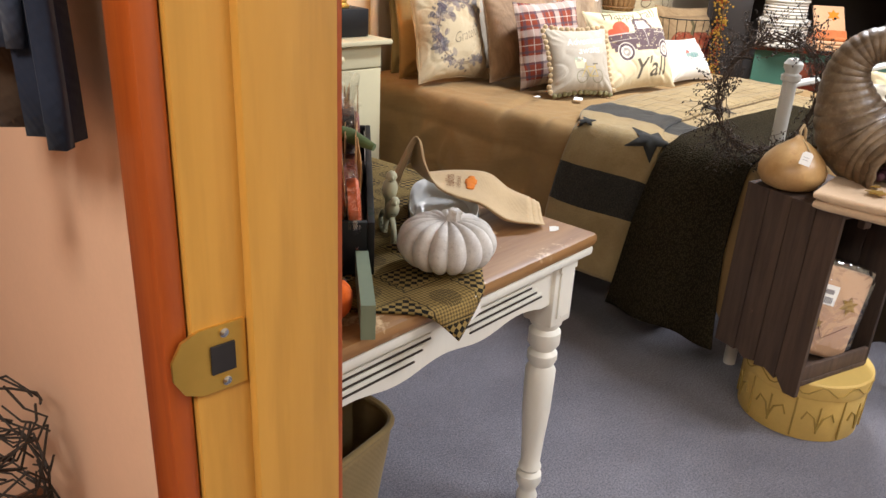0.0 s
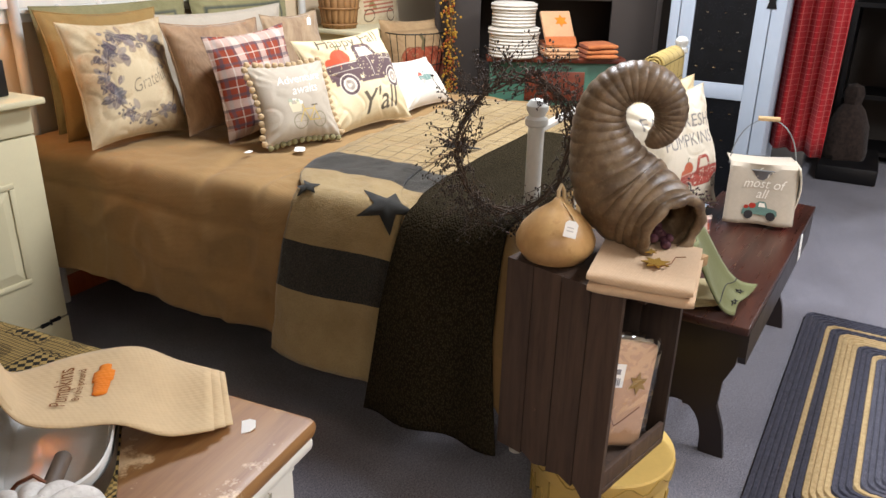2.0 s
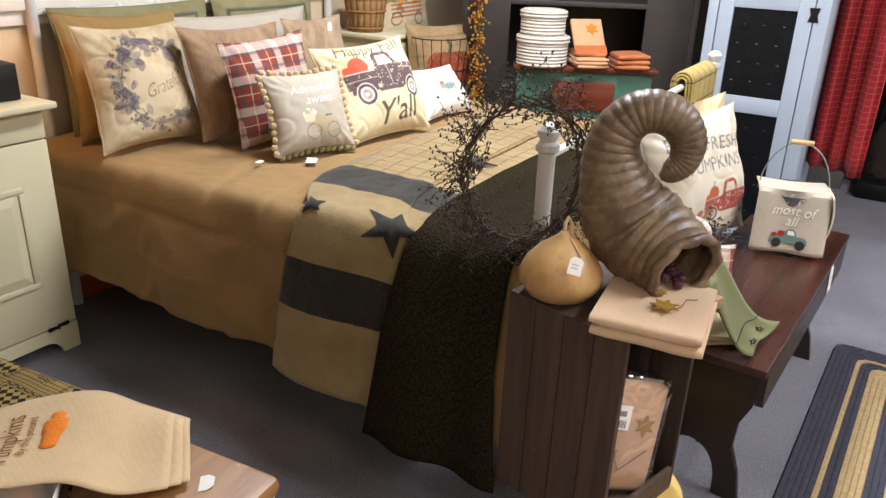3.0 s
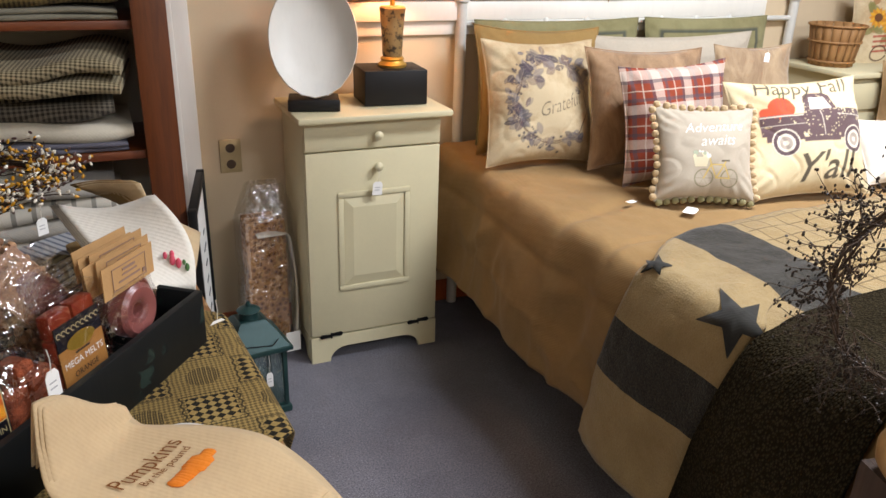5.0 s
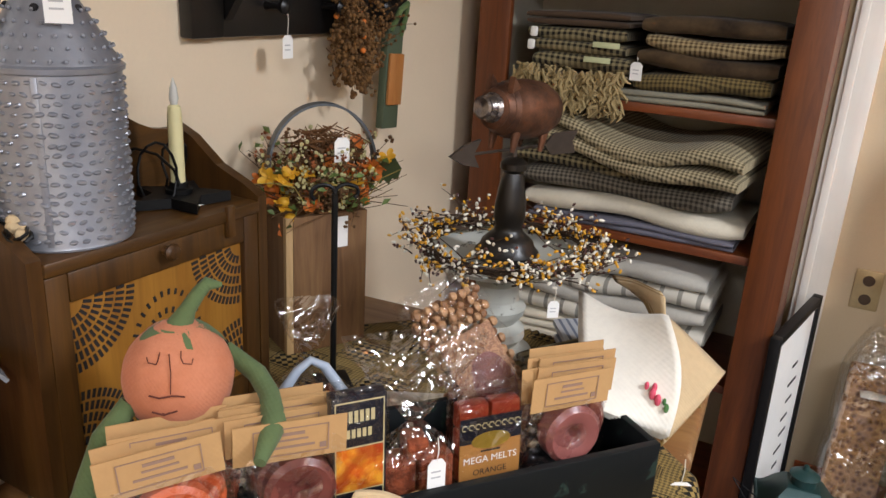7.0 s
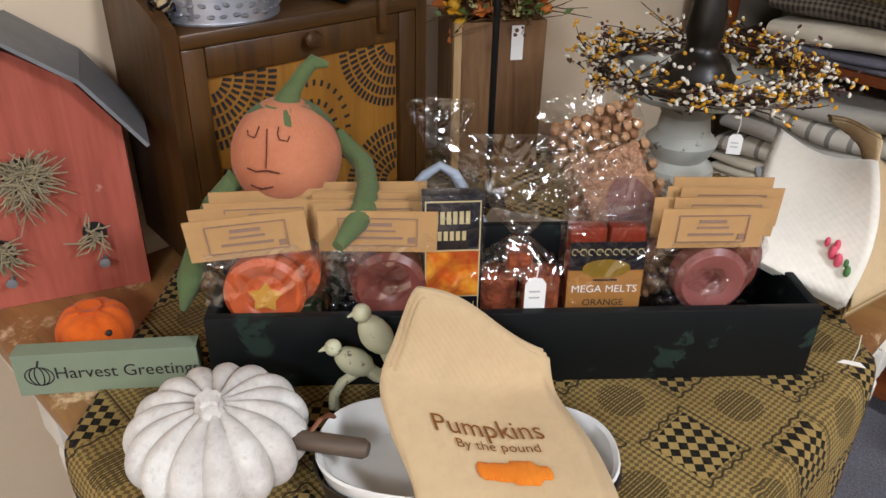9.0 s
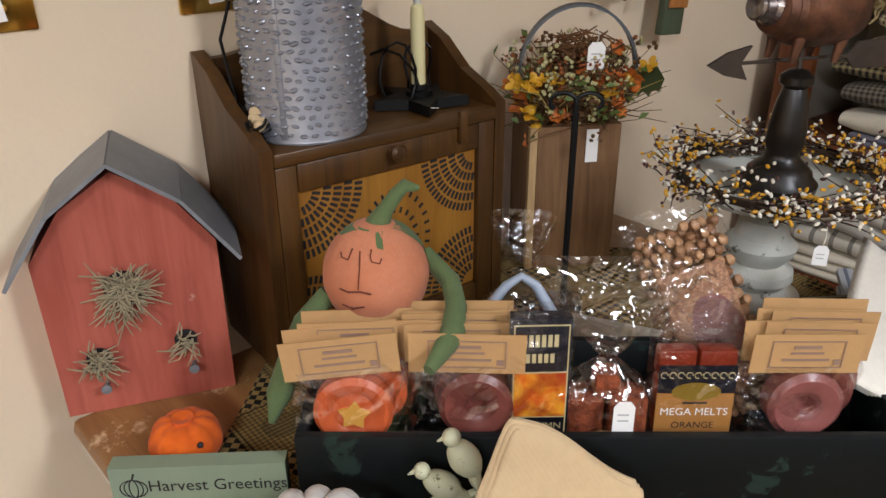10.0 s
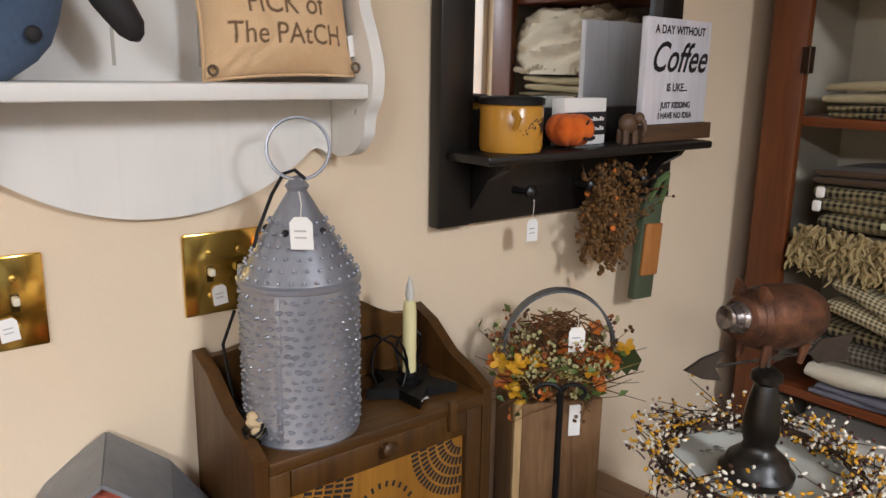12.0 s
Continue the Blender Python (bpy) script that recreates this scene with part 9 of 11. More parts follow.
def mirror_shelf():
    o = (XW + 0.002, 4.35, 1.31)
    t = thing("mirror_shelf", pose(*o, 0, 0, 90), "black framed wall mirror with a narrow shelf and pegs", "mirror")
    blk = painted("satin_black_paint", "151210", "5a3a24", 0.38, 0.74, 20)
    w, h = 0.338, 0.86
    for nm, a, b in (("stile", (-w, -0.03, 0), (-w + 0.075, 0, h)), ("stile", (w - 0.075, -0.03, 0), (w, 0, h)), ("lower_panel", (-w + 0.0755, -0.024, 0), (w - 0.0755, 0, 0.205)), ("top_rail", (-w + 0.0755, -0.03, h - 0.07), (w - 0.0755, 0, h))):
        bm = B()
        span(bm, a, b, 0.004)
        part(nm, bm, blk, t)
    n = Net("mirror_glass")
    bm = B()
    span(bm, (-w + 0.076, -0.012, 0.206), (w - 0.076, -0.004, h - 0.071))
    part("glass", bm, n.done((0.86, 0.87, 0.86, 1), 0.02, 1.0), t, "clear mirror glass")
    bm = B()
    box(bm, (0.0, -0.085, 0.128), (2 * w - 0.03, 0.108, 0.016), 0.005)
    part("shelf_board", bm, blk, t)
    for s in (-1, 1):
        bm = B()
        prism(bm, [(-0.03, 0.119), (-0.115, 0.119), (-0.105, 0.105), (-0.07, 0.085), (-0.045, 0.05), (-0.03, 0.03)], 0.018, Matrix.Translation((s * (w - 0.085), 0, 0)) @ pose(0, 0, 0, 0, 0, 90))
        part("bracket", bm, blk, t, smooth=20)
    for x in (-0.15, 0.02, 0.19):
        bm = B()
        lathe(bm, [(0.008, 0), (0.006, 0.012), (0.006, 0.03), (0.013, 0.04), (0.014, 0.047), (0.008, 0.052), (0, 0.053)], 14, Matrix.Translation((x, -0.024, 0.055)) @ pose(0, 0, 0, 90, 0, 0))
        part("peg", bm, blk, t)
    tag("price_tag", pose(XW + 0.072, 4.205, 1.315, 0, 0, 85), 0.026, 0.042, "white price tag hanging from a black peg", 0.05)
    z = 1.31 + 0.137
    # crock
    t = thing("crock", pose(XW + 0.085, 4.128, z, 0, 0, 90), "mustard glazed crock with black rim and star", "crock")
    must = plain("mustard_glaze", "c08a34", 0.25, 0, 0.1, 8)
    bm = B()
    lathe(bm, [(0, 0), (0.052, 0), (0.055, 0.008), (0.055, 0.075), (0.052, 0.08), (0.046, 0.078), (0.046, 0.01), (0, 0.01)], 30)
    part("pot", bm, must, t)
    bm = B()
    lathe(bm, [(0, 0.08), (0.057, 0.08), (0.058, 0.09), (0.05, 0.093), (0, 0.093)], 30)
    part("lid", bm, BLACK, t, "black lid")
    bm = B()
    rr = 0.0556
    pts = [(0.028 + x, z_) for x, z_ in star_pts(0, 0.044, 0.018, 0.45)]
    c = bm.verts.new((rr * math.sin(0.5), -rr * math.cos(0.5), 0.044))
    vs = [bm.verts.new((rr * math.sin(x / 0.056), -rr * math.cos(x / 0.056), z_)) for x, z_ in pts]
    for i in range(len(vs)):
        bm.faces.new((vs[i], vs[(i + 1) % len(vs)], c))
    part("star", bm, INK, t, smooth=0)
    rnd = random.Random(3)
    bm = B()
    for i in range(26):
        a = rnd.uniform(-0.5, 0.35)
        ball(bm, (rr * math.sin(a), -rr * math.cos(a), 0.038 + 0.03 * (a + 0.3) + rnd.uniform(-0.008, 0.008)), 0.0015, I4, 5, 4)
    part("berry_print", bm, TWIGC, t)["kind"] = "stuff"
    bm = B()
    tube(bm, [(-0.035, -0.042, 0.068), (-0.042, -0.062, 0.06), (-0.036, -0.046, 0.042)], 0.005, 8)
    part("ear", bm, must, t)
    # small felt pumpkin
    t = thing("felt_pumpkin", pose(XW + 0.10, 4.262, z, 0, 0, 70), "orange felt pumpkin with black stitched marks", "pumpkin")
    fuzz = fabric("orange_wool", "cf5a1e", "dd6f2a", 300, 0.15, 30)
    bm = B()
    ribbed(bm, 0.046, 0.068, 8, (0, 0, 0), 0.08, 48, 12, dip=0.3)
    part("body", bm, fuzz, t, smooth=80)
    bm = B()
    tube(bm, [(0.006, -0.046, 0.02), (0.02, -0.042, 0.018), (0.032, -0.034, 0.021)], 0.003, 6)
    tube(bm, [(0.012, -0.042, 0.045), (0.016, -0.04, 0.052)], 0.002, 6)
    part("stitching", bm, INK, t)
    # black and white box sign
    t = thing("box_sign", pose(XW + 0.062, 4.335, z, 0, 0, 92), "black and white wooden box sign with white lettering", "sign")
    bm = B()
    span(bm, (-0.062, -0.012, 0), (0.062, 0.02, 0.088), 0.001)
    part("box", bm, PAPER, t)
    bm = B()
    span(bm, (-0.0625, -0.0132, 0.018), (0.0625, -0.0121, 0.062))
    part("band", bm, INK, t, smooth=0)
    for s, zz in (("life is better", 0.049), ("with chocolate", 0.031)):
        bm = B()
        for k in range(8):
            span(bm, (0.0 + k * 0.007, -0.0142, zz - 0.004), (0.005 + k * 0.007, -0.0135, zz + 0.004 - 0.002 * (k % 3)))
        part("writing", bm, PAPER, t, smooth=0)
    # small carved animal
    bm = B()
    ball(bm, (0, 0, 0.038), (0.022, 0.016, 0.021), I4, 16, 10)
    ball(bm, (0.016, -0.012, 0.05), 0.012, I4, 12, 8)
    tube(bm, [(0.02, -0.02, 0.046), (0.022, -0.026, 0.03), (0.018, -0.024, 0.018)], [0.006, 0.005, 0.003], 8)
    for x, y in ((-0.012, 0.008), (-0.012, -0.008), (0.012, 0.008), (0.012, -0.008)):
        tube(bm, [(x, y, 0.028), (x, y, 0.0)], 0.007, 8)
    solo("carved_figurine", bm, wood("figurine_wood", "4f3826", "6b4e36", 0.5), pose(XW + 0.10, 4.432, z, 0, 0, 80), "small carved brown wooden animal figurine", "figurine")
    # lettered sign in a wooden foot
    t = thing("lettered_sign", pose(XW + 0.085, 4.583, z, 0, 0, 93), "whitewashed wooden sign with black lettering on a block", "sign")
    bm = B()
    span(bm, (-0.115, -0.02, 0), (0.145, 0.022, 0.034), 0.002)
    part("wooden_foot", bm, wood("sign_foot_wood", "4a3420", "67492e", 0.7, 1, "x"), t)
    bm = B()
    span(bm, (-0.108, -0.008, 0.0345), (0.132, 0.006, 0.245), 0.001)
    s = part("board", bm, wood("whitewash_board", "cfcdd2", "e2e0e4", 0.8, 0.6, "z", 0.3), t, "whitewashed board")
    for txt, size, zz, sh, wd in (("A DAY WITHOUT", 0.0235, 0.222, 0, 1.0), ("Coffee", 0.084, 0.166, 0.42, 0.92), ("IS LIKE...", 0.0225, 0.108, 0, 1.0), ("JUST KIDDING", 0.0175, 0.072, 0, 1.0), ("I HAVE NO IDEA", 0.0175, 0.051, 0, 1.0)):
        part("words", lettering(txt, size, Matrix.Translation((0.012, -0.0082, zz)), 0.001, sh, wd, None, 0.0012 if size > 0.05 else 0.0005), INK, s, smooth=0)
    # dried bundle hanging on a peg
    rnd = random.Random(77)
    fl = flower_mats()
    t = thing("dried_bundle", pose(XW + 0.06, 4.412, 1.405, 0, 0, 90), "hanging bundle of brown dried flowers and berries", "dried flowers")
    st, hd, orb = B(), B(), B()
    for i in range(230):
        p = Vector((rnd.gauss(0, 0.024), rnd.uniform(-0.03, 0.01), rnd.uniform(-0.05, 0.02)))
        d = Vector((rnd.gauss(0, 0.42), rnd.uniform(-0.6, 0.05), rnd.uniform(-1.0, -0.3))).normalized()
        pts = sprig(st, p + Vector((0, 0, -rnd.uniform(0, 0.13))), d, rnd.uniform(0.03, 0.075), rnd)
        for q in pts[1:]:
            for _ in range(3):
                ball(hd, q + Vector((rnd.uniform(-.008, .008), rnd.uniform(-.008, .008), rnd.uniform(-.008, .008))), rnd.uniform(0.0025, 0.0062), I4, 5, 4)
        if rnd.random() < 0.10:
            ball(orb, pts[-1], 0.006, I4, 8, 6)
    for sgn in (1,):
        for i in range(9):
            pts = sprig(st, (0.08, -0.02, -0.13 + 0.012 * i), Vector((1, -0.1, 0.25)), 0.09, rnd)
            for q in pts[1:]:
                ball(hd, q, 0.0035, I4, 5, 4)
    part("stem", st, fl[5], t)["kind"] = "stuff"
    part("seed_head", hd, plain("dried_brown", "6e4c24", 0.85, 0, 0.55, 70), t)["kind"] = "stuff"
    part("berries", orb, fl[1], t)["kind"] = "stuff"
    t = thing("hanging_wood_tag", pose(XW + 0.055, 4.585, 1.285, 0, 4, 90), "narrow green wooden hanger with a pumpkin picture", "wooden hanger")
    grn = painted("moss_paint", "4c5640", "6b5a3c", 0.7, 0.66)
    bm = B()
    span(bm, (-0.032, -0.012, -0.19), (0.032, 0.008, 0.04), 0.003)
    part("board", bm, grn, t)
    bm = B()
    span(bm, (-0.027, -0.02, -0.135), (0.03, -0.0125, -0.02), 0.002)
    part("picture_block", bm, wood("pumpkin_wood", "a8642c", "c48a4c", 0.6), t, "orange-tan painted block")
    bm = B()
    tube(bm, [(-0.02, -0.01, 0.03), (-0.018, -0.03, 0.075), (0.0, -0.035, 0.09), (0.02, -0.02, 0.06), (0.02, -0.01, 0.02)], 0.007, 8)
    part("cloth_loop", bm, GREEN_P, t)
    # outer-room wall: hanging dark garments and a wire basket
    t = thing("hanging_scarf", pose(XW - TH - 0.05, 3.19, 1.95, 0, 0, -90), "dark blue and brown scarves hanging on the outer wall", "scarf")
    for k, (mt, x, ln, wd) in enumerate(((fabric("navy_knit", "232836"), 0.115, 0.80, 0.09), (BROWN_CLOTH, 0.045, 0.80, 0.07), (TAN_CLOTH, -0.02, 0.80, 0.05), (fabric("slate_knit", "3c4252"), 0.075, 0.74, 0.08))):
        bm = B()
        sheet(bm, 10, 20, lambda u, v: (x + (u - 0.5) * wd * (1.2 - 0.5 * v) + 0.01 * math.sin(v * 7), -0.01 - 0.012 * math.sin(u * 9 + k) - 0.008 * k, -ln * v))
        part("strand", bm, mt, t, solid=0.012)
    bm = B()
    tube(bm, [(-0.12, 0.0, 0.01), (0.15, 0.0, 0.01)], 0.008)
    part("peg_bar", bm, CASING, t)
    tag("price_tag", pose(XW - TH - 0.09, 3.19, 1.13, 0, 0, -90), 0.04, 0.05, "white paper price tag hanging from a scarf", 0.06)
    t = thing("wire_basket", pose(XW - TH - 0.14, 3.36, 0.58), "dark twig and wire basket by the outer wall", "basket")
    bm = B()
    rnd = random.Random(5)
    for i in range(120):
        a, zz = rnd.uniform(0, 6.28), rnd.uniform(0, 0.22)
        tube(bm, [(0.1 * math.cos(a + k * 0.35) * (1 + 0.1 * rnd.uniform(-1, 1)), 0.1 * math.sin(a + k * 0.35), zz + rnd.uniform(-.02, .02)) for k in range(4)], 0.0016, 4)
    part("twig", bm, plain("dark_vine", "2c2119", 0.8), t)["kind"] = "stuff"
    bm = B()
    box(bm, (0, 0, -0.29), (0.24, 0.24, 0.575), 0.01)
    solo("plant_stand", bm, REDWOOD, pose(XW - TH - 0.14, 3.36, 0.58), "dark wooden stand under the wire basket", "stand")


west_wall()

# ---- at the foot of the bed ----
def foot():
    rnd = random.Random(33)
    # round painted box
    t = thing("round_box", pose(5.53, 3.185, 0), "round yellow painted wooden box with stencilled leaves", "box")
    yel = plain("straw_yellow_paint", "c9a85c", 0.55, 0, 0.1, 6)
    olive = plain("stencil_olive", "9a7f3a", 0.7)
    R, H = 0.172, 0.19
    bm = B()
    lathe(bm, [(0, 0), (R - 0.006, 0), (R - 0.004, 0.004), (R, 0.12), (R, 0.14), (0, 0.14)], 44)
    part("body", bm, yel, t)
    bm = B()
    lathe(bm, [(0, 0.1405), (R + 0.004, 0.1405), (R + 0.006, 0.145), (R + 0.006, H - 0.005), (R + 0.002, H), (0, H)], 44)
    part("lid", bm, yel, t)

    def curl(bm, a0, pts, rr):
        tube(bm, [(rr * math.cos(a0 + x / rr), rr * math.sin(a0 + x / rr), z) for x, z in pts], 0.003, 5)
    for k in range(8):
        a = k * 0.7854 + 0.3
        bm = B()
        curl(bm, a, [(0, 0.01), (0, 0.135)], R - 0.0005)
        part("stencil_line", bm, olive, t)
        bm = B()
        a += 0.39
        for s in (-1, 1):
            curl(bm, a, [(0, 0.04), (s * 0.012, 0.08), (s * 0.035, 0.095), (s * 0.045, 0.07)], R - 0.0005)
        curl(bm, a, [(0, 0.03), (0, 0.115)], R - 0.0005)
        part("stencil_leaf", bm, olive, t)
    bm = B()
    tube(bm, [((R + 0.0065) * math.cos(i * 0.0873), (R + 0.0065) * math.sin(i * 0.0873), 0.168 + 0.014 * math.sin(i * 1.05)) for i in range(72)], 0.002, 5, True)
    part("scroll_line", bm, olive, t)
    # upended crate
    plank = wood("crate_wood", "3d2d23", "5b4637", 0.75, 1.0, "z", 0.6, "8f725a", 0.66)
    # darker copy of the crate wood: the inside's shade put into the colour
    plank_shaded = wood("crate_shaded_wood", "241a14", "37281e", 0.75, 1.0, "z", 0.5)
    m = pose(5.398, 3.419, 0.191, 0, 0.5, -105)
    t = thing("wooden_crate", m, "weathered dark wooden crate stood on end", "crate")
    wd, dp, h = 0.302, 0.30, 0.50          # local x runs south along the west face, y goes east
    xs = [0, 0.075, 0.15, 0.225, wd]
    for i in range(4):
        bm = B()
        a, b = xs[i] + 0.0015, xs[i + 1] - 0.0015
        prism(bm, [(a, 0.012 * math.sin(i * 2.1)), ((a + b) / 2, -0.01 * (i % 2) - 0.03 * (i == 3)), (b, -0.015 * (i > 1) - 0.02 * (i == 3)), (b, h), (a, h)], 0.012, Matrix.Translation((0, 0.006, 0)))
        part("plank", bm, plank, t, smooth=10)
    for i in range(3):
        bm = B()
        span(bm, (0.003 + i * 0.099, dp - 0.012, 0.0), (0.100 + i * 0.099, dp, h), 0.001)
        part("plank", bm, plank_shaded, t)
    for a, b in (((0.0, 0.0125, 0.0), (wd, dp - 0.0125, 0.014)), ((0.0, 0.0125, h - 0.016), (wd - 0.01, dp - 0.0125, h))):
        bm = B()
        span(bm, a, b, 0.001)
        part("end_board", bm, plank, t)
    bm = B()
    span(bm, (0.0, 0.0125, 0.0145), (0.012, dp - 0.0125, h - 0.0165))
    part("back_slat", bm, plank_shaded, t)
    bm = B()
    span(bm, (wd - 0.014, 0.0125, 0.0145), (wd - 0.002, dp - 0.0125, 0.06), 0.002)
    part("lip", bm, plank, t)
    bm = B()
    span(bm, (wd - 0.022, 0.1, h - 0.05), (wd - 0.002, 0.13, h - 0.0165), 0.002)
    part("cleat", bm, plank, t)
    # bagged towel inside the crate
    m2 = m @ pose(wd - 0.07, 0.13, 0.034, -12, 14, 62) @ Matrix.Scale(1.28, 4)
    t = thing("bagged_towel", m2, "peach towel with leaf embroidery in a clear bag", "bagged towel")
    bm = B()
    box(bm, (0, 0.006, 0.105), (0.145, 0.03, 0.205), 0.012, I4, 3)
    part("towel", bm, fabric("peach_cloth", "c39a76", None, 700, 0.06), t)
    bm = B()
    for x, z, r in ((0.035, 0.13, 0.022), (-0.02, 0.075, 0.014)):
        prism(bm, star_pts(x, z, r, 0.5, 6, 30), 0.0016, Matrix.Translation((0, -0.0105, 0)))
    part("leaf_embroidery", bm, LEAF_S, t)
    bm = B()
    tube(bm, [(-0.015, -0.011, 0.07), (0.0, -0.011, 0.045), (0.02, -0.011, 0.06), (0.05, -0.011, 0.085)], 0.001, 5)
    part("stem_stitch", bm, RUST, t)
    bm = B()
    span(bm, (-0.035, -0.0125, 0.12), (0.0, -0.0115, 0.165))
    l = part("sticker", bm, PAPER, t, smooth=0)
    bm = B()
    for i in range(6):
        span(bm, (-0.03 + 0.004 * i, -0.0132, 0.124), (-0.028 + 0.004 * i, -0.0127, 0.138))
    span(bm, (-0.03, -0.0132, 0.145), (-0.01, -0.0127, 0.155))
    part("print", bm, BLUEGREY, l, smooth=0)
    bm = B()
    box(bm, (0.002, 0.004, 0.113), (0.155, 0.04, 0.225), 0.014, I4, 3)
    p = part("bag", bm, CLEAR, t, "clear plastic bag", smooth=40)
    p.visible_shadow = False
    top = 0.191 + h
    # gourd
    n = Net("gourd_skin")
    f, g = n.noise(7, 5, 0.7), n.noise(30, 4)
    col = n.mix(n.ramp(f, 0.35, 0.65), lin("a8804e"), lin("c8a26c"))
    skin = n.done(n.mix(n.math("MULTIPLY", n.ramp(g, 0.6, 0.72), 0.5), col, lin("8a5a28")), 0.38, 0, n.bump(g, 0.12, 0.002))
    t = thing("gourd", pose(5.435, 3.318, top), "smooth tan dried gourd with a rope stem", "gourd")
    bm = B()
    lathe(bm, [(0, 0.0), (0.045, 0.001), (0.072, 0.012), (0.089, 0.035), (0.091, 0.055), (0.078, 0.083), (0.055, 0.108), (0.03, 0.126), (0.014, 0.137), (0.008, 0.146), (0, 0.147)], 36, I4, lambda a, z: 1 + 0.025 * math.sin(2 * a + 1))
    part("body", bm, skin, t, smooth=80)
    bm = B()
    tube(bm, [(0, 0, 0.14), (0.004, 0.002, 0.16), (0.014, 0.0, 0.172), (0.022, -0.004, 0.158), (0.02, -0.008, 0.13), (0.022, -0.02, 0.115)], 0.0042, 8)
    tube(bm, [(0.0, -0.006, 0.142), (-0.018, -0.035, 0.122), (-0.03, -0.055, 0.105)], 0.002, 6)
    part("rope", bm, LINEN, t)
    tag("price_tag", pose(5.375, 3.262, 0.812, -25, 14, -62), 0.028, 0.036, "white price tag tied to the gourd")
    # folded towel on the crate edge
    m3 = pose(5.43, 3.11, top + 0.001, 0, 0, -83)
    f_ = folded("folded_towel", 0.215, 0.25, 0.05, fabric("peach_towel", "c9ac8c", None, 700, 0.06), m3, "peach folded towel with embroidered oak leaves", 2, 61, 0.007)
    bm = B()
    for x, y, r in ((0.02, 0.025, 0.03), (0.0, -0.035, 0.016)):
        prism(bm, [(x + a, y + b) for a, b in star_pts(0, 0, r, 0.55, 7, 20)], 0.0016, pose(0, 0, 0.0512, -90, 0, 0) @ Matrix.Diagonal((1, 1, -1, 1)))
    part("leaf_embroidery", bm, LEAF_S, f_)
    bm = B()
    tube(bm, [(0.0, -0.035, 0.0518), (0.03, -0.045, 0.0518), (0.05, -0.02, 0.0518), (0.055, 0.02, 0.0518), (0.075, 0.03, 0.0518)], 0.001, 5)
    part("stem_stitch", bm, RUST, f_)
    bm = B()
    box(bm, (0, 0, 0.012), (0.07, 0.17, 0.024), 0.002)
    solo("wood_scrap", bm, wood("raw_wood", "8a6a44", "a5845a", 0.7, 1, "y"), pose(5.575, 3.10, top + 0.0005, 0, 0, -20), "raw wooden board end on the crate", "board")
    tag("price_tag", pose(5.565, 3.045, top + 0.028, 80, 0, -60), 0.034, 0.03, "white price tag lying on the board end")
    # cornucopia
    t = thing("cornucopia", pose(5.575, 3.175, top + 0.0, 0, 0, -62), "brown ribbed resin cornucopia with a curled tail", "cornucopia")
    n = Net("cornucopia_resin")
    f, g = n.noise(12, 5, 0.7), n.noise(70, 4)
    col = n.mix(n.ramp(f, 0.35, 0.65), lin("453424"), lin("806a50"))
    # pale speckle puts the horn's greyish highlights into its colour
    col = n.mix(n.math("MULTIPLY", n.ramp(g, 0.52, 0.75), 0.4), col, lin("9c8c72"))
    resin = n.done(col, 0.42, 0, n.bump(g, 0.4, 0.003))
    ctrl = [(0.050, 0.094, 0.078, -0.105), (0.018, 0.112, 0.090, -0.050), (-0.033, 0.142, 0.103, -0.008), (-0.07, 0.192, 0.090, 0.008), (-0.094, 0.25, 0.069, 0.012), (-0.104, 0.302, 0.055, 0.012), (-0.094, 0.35, 0.047, 0.01), (-0.062, 0.383, 0.042, 0.006), (-0.02, 0.391, 0.040, 0.0), (0.02, 0.373, 0.038, -0.004), (0.043, 0.335, 0.034, -0.008), (0.039, 0.294, 0.028, -0.01), (0.015, 0.269, 0.02, -0.012), (-0.002, 0.26, 0.005, -0.012)]

    def spl(s):
        i = min(int(s), len(ctrl) - 2)
        k = s - i
        P_ = [ctrl[min(max(j, 0), len(ctrl) - 1)] for j in (i - 1, i, i + 1, i + 2)]
        return [0.5 * (2 * P_[1][c] + (P_[2][c] - P_[0][c]) * k + (2 * P_[0][c] - 5 * P_[1][c] + 4 * P_[2][c] - P_[3][c]) * k * k + (3 * P_[1][c] - P_[0][c] - 3 * P_[2][c] + P_[3][c]) * k ** 3) for c in range(4)]
    N = 260
    pts, rs, arc = [], [], 0.0
    prev = None
    for i in range(N + 1):
        x, z, r, y = spl(i / N * (len(ctrl) - 1))
        p = Vector((x, y, z))
        if prev:
            arc += (p - prev).length / max(r, 0.02) * 1.0
        prev = p
        rib = 1 + 0.055 * abs(math.sin(arc * 8.5 + 0.5 * noise.noise((x * 20, z * 20, 0)))) ** 0.8 - 0.03 + 0.02 * noise.noise((x * 14, z * 14, 5))
        pts.append(p), rs.append(r * rib)
    bm = B()
    tube(bm, pts, rs, 30)
    bm.faces.ensure_lookup_table()
    bmesh.ops.delete(bm, geom=[f for f in bm.faces if len(f.verts) > 4 and f.calc_center_median().z < 0.2], context="FACES")
    part("horn", bm, resin, t, smooth=80, solid=0.006)
    mouth = pts[0]
    dr = (pts[0] - pts[3]).normalized()
    q = dr.to_track_quat("Z", "Y").to_matrix().to_4x4()
    bm = B()
    ring = [Matrix.Translation(mouth) @ q @ Vector((rs[0] * math.cos(a * 0.2094), rs[0] * math.sin(a * 0.2094), 0.004 * math.sin(a * 1.7))) for a in range(30)]
    tube(bm, ring, [0.012 + 0.002 * math.sin(i * 2.4) for i in range(30)], 8, True)
